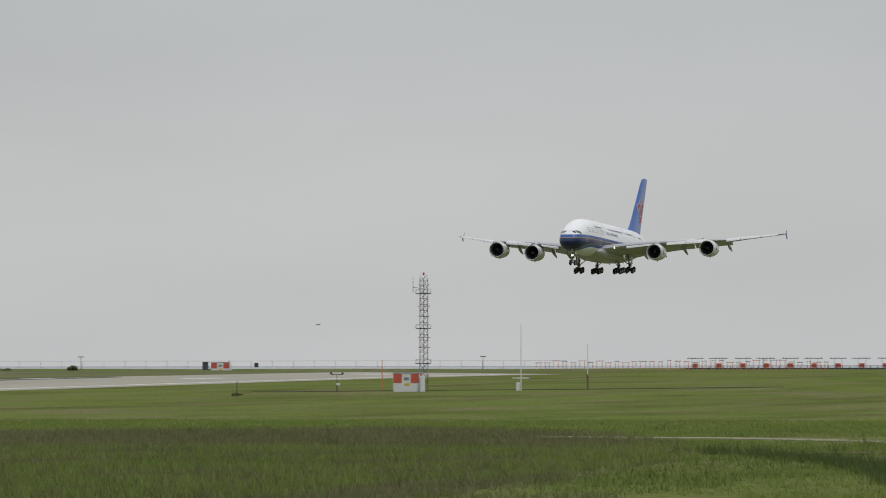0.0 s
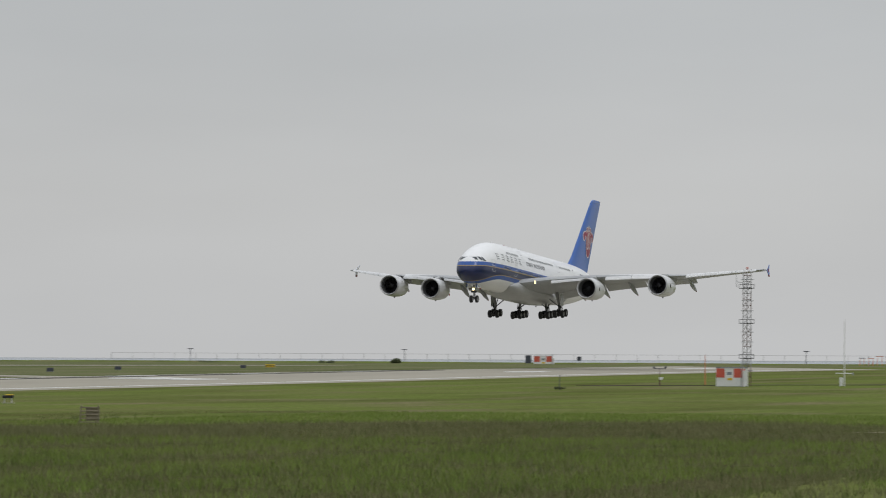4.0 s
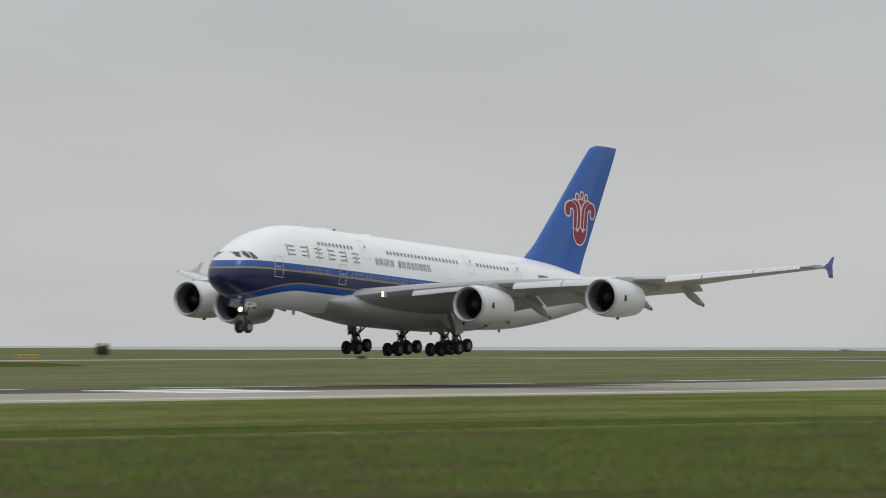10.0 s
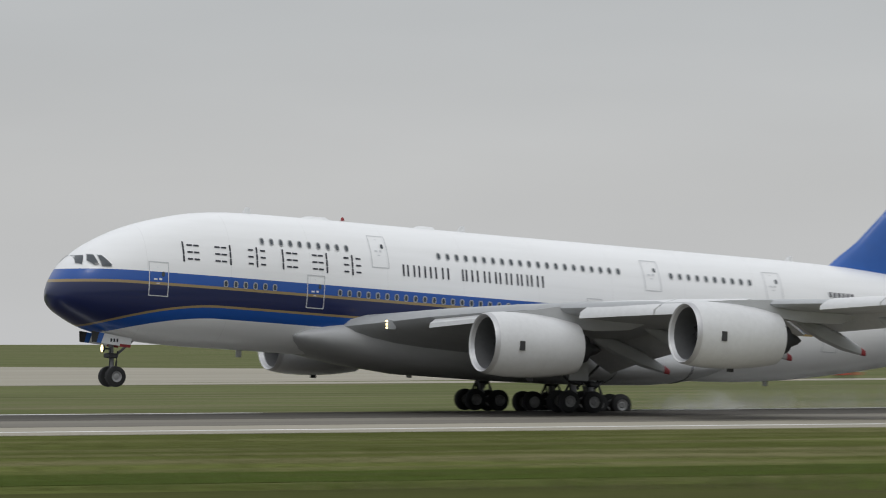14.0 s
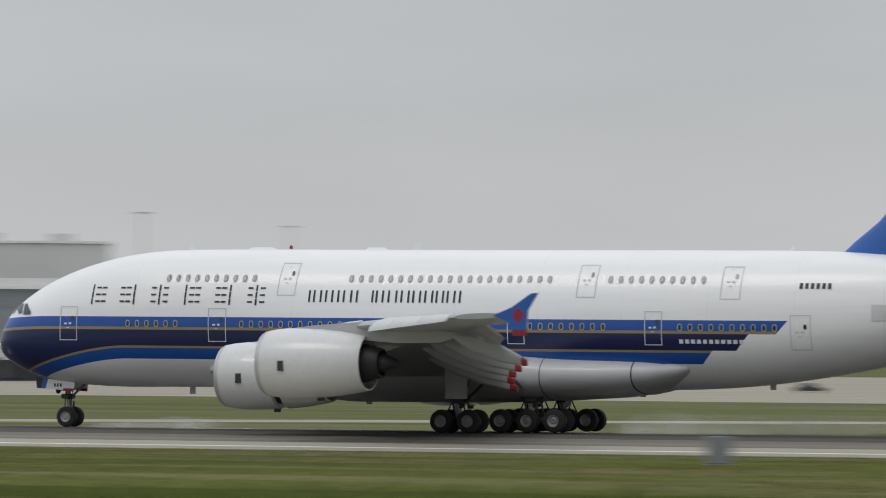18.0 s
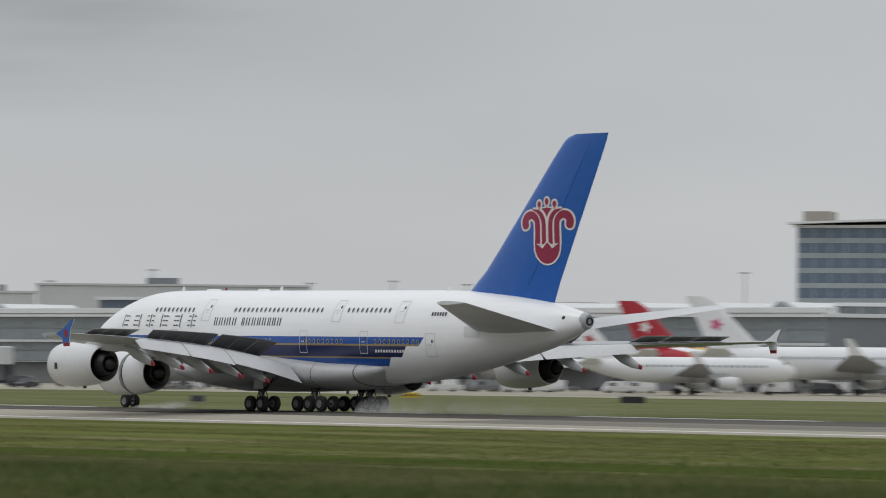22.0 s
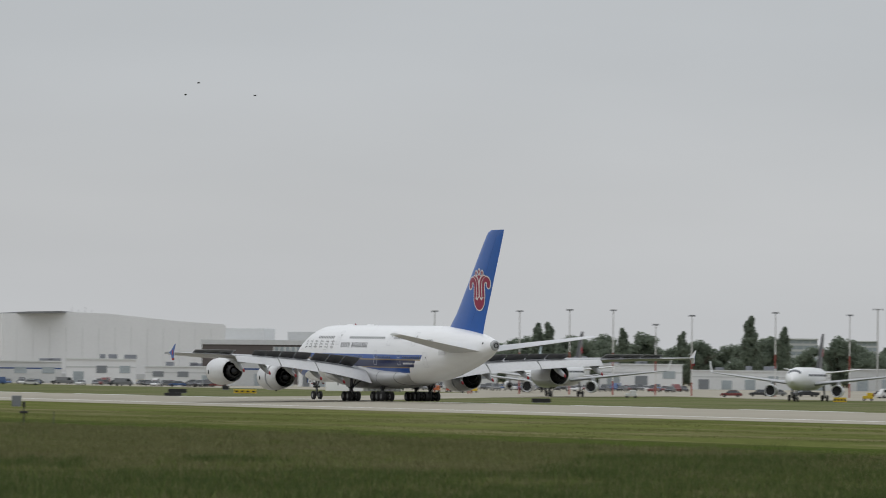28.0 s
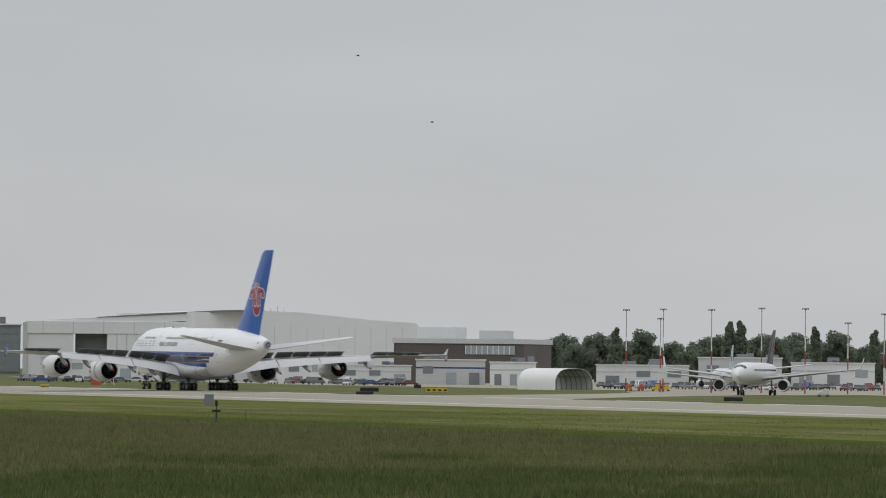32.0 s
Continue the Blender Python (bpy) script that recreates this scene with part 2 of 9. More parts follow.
def build_materials():
    M["livery"] = livery_material()
    M["white"] = material("white_paint", (0.74, 0.745, 0.75), 0.35, vary=0.06, scale=0.5, coat=0.2)
    M["wing"] = material("wing_grey_paint", (0.36, 0.37, 0.38), 0.4, vary=0.12, scale=0.4, stretch=(0.4, 1, 1))
    M["fairing"] = material("fairing_grey_paint", (0.42, 0.425, 0.43), 0.38, vary=0.12, scale=0.4, stretch=(0.3, 1, 1), coat=0.2)
    M["nacelle"] = material("nacelle_grey_paint", (0.62, 0.625, 0.63), 0.3, vary=0.08, scale=0.6, coat=0.3)
    M["lip"] = material("polished_intake_metal", (0.50, 0.50, 0.51), 0.5, 0.7, vary=0.1)
    M["dark_metal"] = material("dark_engine_metal", (0.035, 0.035, 0.038), 0.5, 0.6, vary=0.3, scale=2)
    M["fan_blade"] = material("dark_titanium_blade", (0.03, 0.03, 0.033), 0.4, 0.6, vary=0.3)
    M["flap"] = material("pale_flap_paint", (0.56, 0.565, 0.57), 0.42, vary=0.1, scale=0.5)
    M["rudder_line"] = material("dark_blue_joint", (0.008, 0.05, 0.22), 0.5)
    M["duct"] = material("grey_intake_duct", (0.10, 0.102, 0.105), 0.55, vary=0.15)
    M["fan"] = material("black_fan_titanium", (0.012, 0.012, 0.014), 0.45, 0.3, vary=0.3)
    M["tail_blue"] = material("tail_blue_paint", (0.010, 0.098, 0.40), 0.33, vary=0.1, scale=0.3, coat=0.3)
    M["fence_blue"] = M["tail_blue"]
    M["emblem_red"] = material("emblem_crimson_paint", (0.27, 0.018, 0.06), 0.4, vary=0.08)
    M["emblem_white"] = material("emblem_white_paint", (0.72, 0.68, 0.66), 0.4, vary=0.05)
    M["ink"] = material("lettering_dark_paint", (0.02, 0.022, 0.035), 0.45, vary=0.1)
    M["pale_ink"] = material("lettering_white_paint", (0.7, 0.7, 0.72), 0.45, vary=0.05)
    M["line"] = material("door_outline_grey_paint", (0.56, 0.57, 0.585), 0.5, vary=0.05)
    M["glass"] = material("dark_cabin_glass", (0.03, 0.04, 0.05), 0.12, vary=0.3, scale=3, spec=0.8)
    M["window_rim"] = material("window_rim_grey", (0.35, 0.36, 0.37), 0.4, vary=0.1)
    M["gear"] = material("gear_strut_metal", (0.22, 0.22, 0.23), 0.45, 0.5, vary=0.25, scale=4)
    M["gear_dark"] = material("gear_dark_grease", (0.03, 0.03, 0.032), 0.6, vary=0.3, scale=4)
    M["tyre"] = material("black_tyre_rubber", (0.018, 0.018, 0.019), 0.85, vary=0.25, scale=5, bump=0.2)
    M["rim"] = material("wheel_rim_grey", (0.24, 0.24, 0.24), 0.45, 0.3, vary=0.3, scale=6)
    M["spoiler_dark"] = material("spoiler_underside_dark", (0.13, 0.13, 0.132), 0.6, vary=0.3, scale=1.5)
    M["aileron_grey"] = material("aileron_grey_paint", (0.25, 0.25, 0.25), 0.5, vary=0.2, scale=1.0)
    M["red_tip"] = material("red_warning_paint", (0.24, 0.015, 0.02), 0.5, vary=0.15)
    M["landing_light"] = glow("landing_light_lens", (1.0, 0.82, 0.42), 2.6)


build_materials()


# ---- mesh helpers ----
def part(name, bm, mat, parent=None, label="", smooth=True, basis=None):
    """Link a bmesh as one mesh object, under a thing or a part where one is given."""
    bmesh.ops.recalc_face_normals(bm, faces=bm.faces)
    me = bpy.data.meshes.new(name)
    bm.to_mesh(me)
    bm.free()
    for poly in me.polygons:
        poly.use_smooth = smooth
    if smooth:
        me.set_sharp_from_angle(angle=radians(40))
    for m in mat if isinstance(mat, (list, tuple)) else [mat]:
        me.materials.append(m)
    ob = new(name, me)
    if parent:
        ob.parent = parent
    if basis is not None:
        ob.matrix_basis = basis
    if label:
        tagged(ob, label)
    return ob


def thing(name, label, category, m=None, group="", kind=""):
    ob = new(name)
    ob.empty_display_size = 0.2
    if m is not None:
        ob.matrix_basis = m
    return tagged(ob, label, category, group, kind)


def add_box(bm, x0, x1, y0, y1, z0, z1, bevel=0.0, m=None, mat=0):
    vs = [bm.verts.new((x, y, z)) for x in (x0, x1) for y in (y0, y1) for z in (z0, z1)]
    fs = [bm.faces.new([vs[i] for i in q]) for q in ((0, 1, 3, 2), (4, 6, 7, 5), (0, 4, 5, 1), (2, 3, 7, 6), (0, 2, 6, 4), (1, 5, 7, 3))]
    for f in fs:
        f.material_index = mat
    if bevel:
        r = bmesh.ops.bevel(bm, geom=list({e for f in fs for e in f.edges}), offset=bevel, segments=1, affect="EDGES")
        vs = [v for v in r["verts"]]
        for f in r["faces"]:
            f.material_index = mat
        vs = list({v for f in r["faces"] for v in f.verts} | {v for f in fs if f.is_valid for v in f.verts})
    if m is not None:
        for v in vs:
            v.co = m @ v.co
    return vs


def box(*a, bevel=0.0, m=None):
    bm = bmesh.new()
    add_box(bm, *a, bevel=bevel, m=m)
    return bm


def add_loft(bm, rings, caps=True, closed=True):
    """Skin rings of equal count, one after another."""
    vs = [[bm.verts.new(p) for p in r] for r in rings]
    n = len(rings[0])
    for r0, r1 in zip(vs, vs[1:]):
        for i in range(n if closed else n - 1):
            j = (i + 1) % n
            bm.faces.new((r0[i], r0[j], r1[j], r1[i]))
    if caps and closed:
        bm.faces.new(list(reversed(vs[0])))
        bm.faces.new(vs[-1])
    return vs


def loft(rings, caps=True):
    bm = bmesh.new()
    add_loft(bm, rings, caps)
    return bm


def circle(c, r, axis, n):
    """n points of a circle round the point c, about axis 0, 1 or 2"""
    out = []
    for i in range(n):
        w = 2 * math.pi * i / n
        q = [0, 0, 0]
        q[(axis + 1) % 3], q[(axis + 2) % 3] = r * math.cos(w), r * math.sin(w)
        out.append((c[0] + q[0], c[1] + q[1], c[2] + q[2]))
    return out


def spin(profile, c, axis, n=24, caps=False):
    """A turned body: profile rows of (distance along the axis, radius) from the point c."""
    rings = []
    for d, r in profile:
        q = list(c)
        q[axis] += d
        rings.append(circle(q, max(r, 0.001), axis, n))
    return loft(rings, caps)


def add_tube(bm, p, q, r0, r1=None, n=8):
    """A round bar from p to q."""
    p, q = Vector(p), Vector(q)
    turn = (q - p).to_track_quat("Z", "Y").to_matrix()
    rings = [[c + turn @ Vector((r * math.cos(2 * math.pi * i / n), r * math.sin(2 * math.pi * i / n), 0)) for i in range(n)] for c, r in ((p, r0), (q, r0 if r1 is None else r1))]
    add_loft(bm, rings)


def tube(p, q, r0, r1=None, n=8):
    bm = bmesh.new()
    add_tube(bm, p, q, r0, r1, n)
    return bm


def lerp_rows(rows, x):
    """Smooth interpolation in a table of (x, values...)"""
    if x <= rows[0][0]:
        return rows[0][1:]
    for i in range(len(rows) - 1):
        r0, r1 = rows[i], rows[i + 1]
        if x <= r1[0]:
            h = r1[0] - r0[0]
            s = (x - r0[0]) / h
            ra, rb = rows[max(i - 1, 0)], rows[min(i + 2, len(rows) - 1)]
            out = []
            for k in range(1, len(r0)):
                m0 = (r1[k] - ra[k]) / max(r1[0] - ra[0], 1e-6)
                m1 = (rb[k] - r0[k]) / max(rb[0] - r0[0], 1e-6)
                out.append((2 * s**3 - 3 * s**2 + 1) * r0[k] + (s**3 - 2 * s**2 + s) * h * m0 + (-2 * s**3 + 3 * s**2) * r1[k] + (s**3 - s**2) * h * m1)
            return out
    return rows[-1][1:]


# ---- the airliner: lengths are metres aft of the nose, heights above its wheels ----
MAIN = 33.0
FUSELAGE = [(0.0, 5.3, 5.5, 0.12), (0.25, 4.72, 6.15, 0.95), (0.6, 4.38, 6.8, 1.5), (1.05, 4.1, 7.45, 1.95), (1.8, 3.72, 8.1, 2.38), (2.6, 3.4, 8.66, 2.62), (4.15, 3.05, 9.47, 2.86), (5.7, 2.86, 10.05, 3.02),
            (7.25, 2.76, 10.47, 3.2), (9.1, 2.7, 10.85, 3.4), (11.6, 2.7, 11.08, 3.54), (16, 2.68, 11.1, 3.57), (24, 2.62, 11.0, 3.57), (34, 2.55, 10.88, 3.57), (44, 2.5, 10.77, 3.57), (48, 2.6, 10.72, 3.55),
            (52, 2.95, 10.66, 3.45), (56, 3.55, 10.52, 3.2), (60, 4.3, 10.22, 2.75), (64, 5.15, 9.72, 2.1), (67, 5.9, 9.24, 1.5), (69, 6.6, 8.8, 1.02), (70.2, 7.1, 8.5, 0.62)]
SAG = 0.0115  # the cabin floor falls towards the tail


def hull(a):
    zb, zt, hw = lerp_rows(FUSELAGE, a)
    return zb, zt, hw, zb + 0.44 * (zt - zb)


def hull_side(a, z):
    """Half width of the fuselage at a and z"""
    zb, zt, hw, zc = hull(a)
    u = (z - zc) / (zt - zc if z > zc else zc - zb)
    return hw * max(0.0, 1 - abs(u) ** 2.15) ** (1 / 2.15)


def hull_ring(a, n=48):
    zb, zt, hw, zc = hull(a)
    ring = []
    for i in range(n):
        w = 2 * math.pi * i / n
        c, s = math.cos(w), math.sin(w)
        y = hw * math.copysign(abs(s) ** (2 / 2.15), s)
        z = zc + (zt - zc if c > 0 else zc - zb) * math.copysign(abs(c) ** (2 / 2.15), c)
        ring.append((a - MAIN, y, z))
    return ring


def skin_patch(bm, a0, a1, z0, z1, side=-1, off=0.02, na=1, nz=2, lean=0.0):
    """A patch of paint or glass that lies on the fuselage side; lean shifts the top aft."""
    grid = []
    for i in range(na + 1):
        row = []
        for j in range(nz + 1):
            z = z0 + (z1 - z0) * j / nz
            a = a0 + (a1 - a0) * i / na + lean * (z - z0)
            z -= SAG * (a - 12)
            row.append(bm.verts.new((a - MAIN, side * (hull_side(a, z) + off), z)))
        grid.append(row)
    for i in range(na):
        for j in range(nz):
            bm.faces.new((grid[i][j], grid[i + 1][j], grid[i + 1][j + 1], grid[i][j + 1]))


def skin_oval(bm, a, z, w, h, side=-1, off=0.02, n=12):
    vs = []
    for i in range(n):
        t = 2 * math.pi * i / n
        aa = a + w / 2 * math.copysign(abs(math.cos(t)) ** 0.75, math.cos(t))
        zz = z - SAG * (a - 12) + h / 2 * math.copysign(abs(math.sin(t)) ** 0.75, math.sin(t))
        vs.append(bm.verts.new((aa - MAIN, side * (hull_side(aa, zz) + off), zz)))
    bm.faces.new(vs)


def airfoil(n=12):
    """(chord fraction, half thickness for unit thickness ratio, side) round a section from the trailing edge over the top"""
    up = []
    for i in range(n + 1):
        c = 0.5 * (1 + math.cos(math.pi * i / n))
        up.append((c, 5 * (0.2969 * math.sqrt(c) - 0.126 * c - 0.3516 * c * c + 0.2843 * c**3 - 0.1026 * c**4)))
    return [(c, t + 0.0008, 1) for c, t in up] + [(c, t + 0.0008, -0.75) for c, t in reversed(up[1:-1])]


FOIL = airfoil()
WING = [(0.0, 16.6, 37.0, 4.0, 0.13), (3.5, 18.6, 37.5, 4.2, 0.13), (8.0, 21.9, 38.2, 4.9, 0.115), (14.8, 26.9, 39.6, 5.6, 0.10), (25.6, 35.1, 44.0, 6.1, 0.09), (39.8, 46.9, 50.9, 6.45, 0.085)]


def wing_at(p):
    return lerp_rows(WING, p)


def wing_ring(p, side, cut=1.0):
    le, te, z, th = wing_at(p)
    c = te - le
    twist = radians(3.5 - 5.0 * p / 39.8)
    return [(le + min(f, cut) * c - MAIN, side * p, z - (min(f, cut) - 0.3) * c * math.sin(twist) + k * t * th * c) for f, t, k in FOIL]


def wing_top(p, f):
    """Upper surface at chord fraction f"""
    le, te, z, th = wing_at(p)
    c = te - le
    t = 5 * (0.2969 * math.sqrt(f) - 0.126 * f - 0.3516 * f * f + 0.2843 * f**3 - 0.1026 * f**4)
    return Vector((le + f * c - MAIN, p, z - (f - 0.3) * c * math.sin(radians(3.5 - 5.0 * p / 39.8)) + t * th * c))


def fuselage_details(jet, body):
    # cockpit panes: slanted quarter panes round the nose
    for outline in ([(1.24, 7.32), (1.5, 7.27), (1.74, 7.8), (1.38, 7.77)], [(1.8, 7.5), (1.92, 7.86), (2.2, 7.86), (2.36, 7.3), (2.12, 7.25)], [(2.42, 7.83), (2.64, 7.83), (3.1, 7.32), (3.06, 7.21), (2.54, 7.21)]):
        for side in (-1, 1):
            for grow, off, name, mat, label in ((1.12, 0.05, "pane_frame", M["window_rim"], "grey pane frame"), (1.0, 0.07, "cockpit_pane", M["glass"], "dark cockpit window pane")):
                bm = bmesh.new()
                ca, cz = sum(p[0] for p in outline) / len(outline), sum(p[1] for p in outline) / len(outline)
                loop = []
                for p, q in zip(outline, outline[1:] + outline[:1]):
                    loop += [(p[0] + (q[0] - p[0]) * k / 4, p[1] + (q[1] - p[1]) * k / 4) for k in range(4)]

                def put(f):
                    ring = []
                    for a, z in loop:
                        aa, zz = ca + (a - ca) * f, cz + (z - cz) * f
                        ring.append(bm.verts.new((aa - MAIN, side * (hull_side(aa, zz) + off), zz)))
                    return ring

                rings = [put(grow), put(grow * 0.66), put(grow * 0.33)]
                for r0, r1 in zip(rings, rings[1:]):
                    for k in range(len(loop)):
                        bm.faces.new((r0[k], r0[(k + 1) % len(loop)], r1[(k + 1) % len(loop)], r1[k]))
                bm.faces.new(rings[-1])
                part(name, bm, mat, body, label)
    # cabin windows: a pale rim round dark glass, each laid on the skin where it sits
    upper = [12.78 + 0.637 * i for i in range(10)] + [24.9 + 0.639 * i for i in range(21)] + [41.52 + 0.645 * i for i in range(10)]
    lower = [10.25 + 0.65 * i for i in range(6)] + [17.92 + 0.65 * i for i in range(21)] + [36.0 + 0.66 * i for i in range(9)] + [46.05 + 0.645 * i for i in range(10)]
    for z, spots in ((9.35, upper), (6.56, lower)):
        for a in spots:
            for side in (-1, 1):
                bm = bmesh.new()
                skin_oval(bm, a, z, 0.31, 0.45, side, 0.03)
                skin_oval(bm, a, z, 0.19, 0.32, side, 0.045)
                bm.faces.ensure_lookup_table()
                bm.faces[1].material_index = 1
                part("cabin_window", bm, [M["window_rim"], M["glass"]], body, smooth=False)
    # cabin doors: outline, small pane
    for a, z0, z1, w in ((5.37, 5.5, 7.6, 1.25), (15.68, 5.48, 7.53, 1.2), (35.2, 5.5, 7.5, 1.1), (43.85, 5.5, 7.5, 1.1), (52.78, 5.28, 7.33, 1.25), (20.15, 8.3, 10.3, 1.2), (39.48, 8.27, 10.22, 1.2), (48.45, 8.2, 10.15, 1.25)):
        for side in (-1, 1):
            bm = bmesh.new()
            t = 0.055
            skin_patch(bm, a, a + w, z0, z0 + t, side, 0.02, 4, 1)
            skin_patch(bm, a, a + w, z1 - t, z1, side, 0.02, 4, 1)
            skin_patch(bm, a, a + t, z0, z1, side, 0.024, 1, 6)
            skin_patch(bm, a + w - t, a + w, z0, z1, side, 0.024, 1, 6)
            door = part("cabin_door", bm, M["line"], body, "cabin door outline", smooth=False)
            bm = bmesh.new()
            skin_oval(bm, a + w * 0.72, z0 + 1.35, 0.2, 0.3, side, 0.028, 10)
            part("door_pane", bm, M["glass"], door, smooth=False)
            ink = M["line"] if z0 > 8 or a > 50 else M["pale_ink"]
            bm = bmesh.new()
            skin_oval(bm, a + w * 0.45, z0 + 1.75, 0.07, 0.07, side, 0.028, 8)
            part("door_light", bm, ink, door, smooth=False)
            for u0, u1, v0, v1 in ((0.25, 0.42, 0.98, 1.08), (0.52, 0.66, 0.98, 1.1), (0.38, 0.54, 0.76, 0.81)):
                bm = bmesh.new()
                skin_patch(bm, a + w * u0, a + w * u1, z0 + v0, z0 + v1, side, 0.028, 1, 1)
                part("door_plate", bm, ink, door, "small door handle plate", smooth=False)
    # titles as plain bars in their colour: six square signs, a row of letters, then the type and the registration
    def bar(name, label, mat, a, w, z0, z1):
        bm = bmesh.new()
        skin_patch(bm, a, a + w, z0, z1, -1, 0.03, 1, 3)
        part(name, bm, mat, body, label, smooth=False)

    # each square sign is a plain block of nine short dashes, some upright and some level
    for i in range(6):
        a0, z0 = 7.42 + 2.16 * i, 7.72
        for k in range(9):
            u, v, up = k % 3, k // 3, (k + i) % 3 == 0
            w, h = (0.11, 0.38) if up else (0.34, 0.10)
            bar("title_bar", "dark painted title dash", M["ink"], a0 + 0.41 * u + 0.17 - w / 2, w, z0 + 0.42 * v + 0.19 - h / 2, z0 + 0.42 * v + 0.19 + h / 2)
    a = 22.2
    for w in (0.6, 0.66, 0.2, 0.7, 0.72, 0, 0.5, 0.74, 0.66, 0.6, 0.66, 0.55, 0.58, 0.7):
        for u in ((0.1, 0.62) if w > 0.3 else (0.1,)):
            if w:
                bar("title_bar", "dark painted title bar", M["ink"], a + w * u, 0.12, 7.92, 8.64)
        a += (w if w else 0.42) + 0.14
    for i in range(11):
        bar("type_bar", "small white title bar", M["pale_ink"], 46.0 + 0.37 * i, 0.24, 5.62, 5.86)
    for i in range(6):
        bar("registration_bar", "small dark registration bar", M["ink"], 53.25 + 0.34 * i, 0.2, 8.85, 9.18)
    # antennas and the dome on the crown, drain masts under the belly
    for a, h in ((12.6, 0.4), (27.5, 0.4), (51.5, 0.35)):
        bm = bmesh.new()
        add_loft(bm, [[(a - MAIN + c * 0.7, s * 0.05, 11.0 - SAG * (a - 12)) for c, s in ((0, 0), (0.5, 1), (1, 0), (0.5, -1))], [(a - MAIN + 0.35 + c * 0.3, s * 0.02, 11.1 - SAG * (a - 12) + h) for c, s in ((0, 0), (0.5, 1), (1, 0), (0.5, -1))]])
        part("blade_antenna", bm, M["white"], body, "white blade antenna")
    for a, ln in ((16.6, 2.2), (24.5, 1.6)):
        bm = bmesh.new()
        add_loft(bm, [[(a - MAIN + x * ln, w * 0.5 * s, 11.06 - SAG * (a - 12) + k * h) for s, k in ((-1, 0), (-0.6, 1), (0.6, 1), (1, 0))] for x, w, h in ((0, 0.4, 0.02), (0.25, 1, 0.2), (0.75, 1, 0.2), (1, 0.4, 0.02))])
        part("antenna_fairing", bm, M["white"], body, "low white antenna fairing")
    part("beacon", spin([(0, 0.12), (0.15, 0.1), (0.22, 0.02)], (19.6 - MAIN, 0, 11.1), 2, 8), M["red_tip"], body, "red beacon")
    for a, z in ((24.6, 2.0), (37.5, 1.9), (50.4, 2.85), (12.8, 2.62)):
        part("drain_mast", box(a - MAIN, a + 0.35 - MAIN, -0.06, 0.06, z - 0.35, z + 0.3, bevel=0.02, m=None), M["fairing"], body, "grey drain mast")


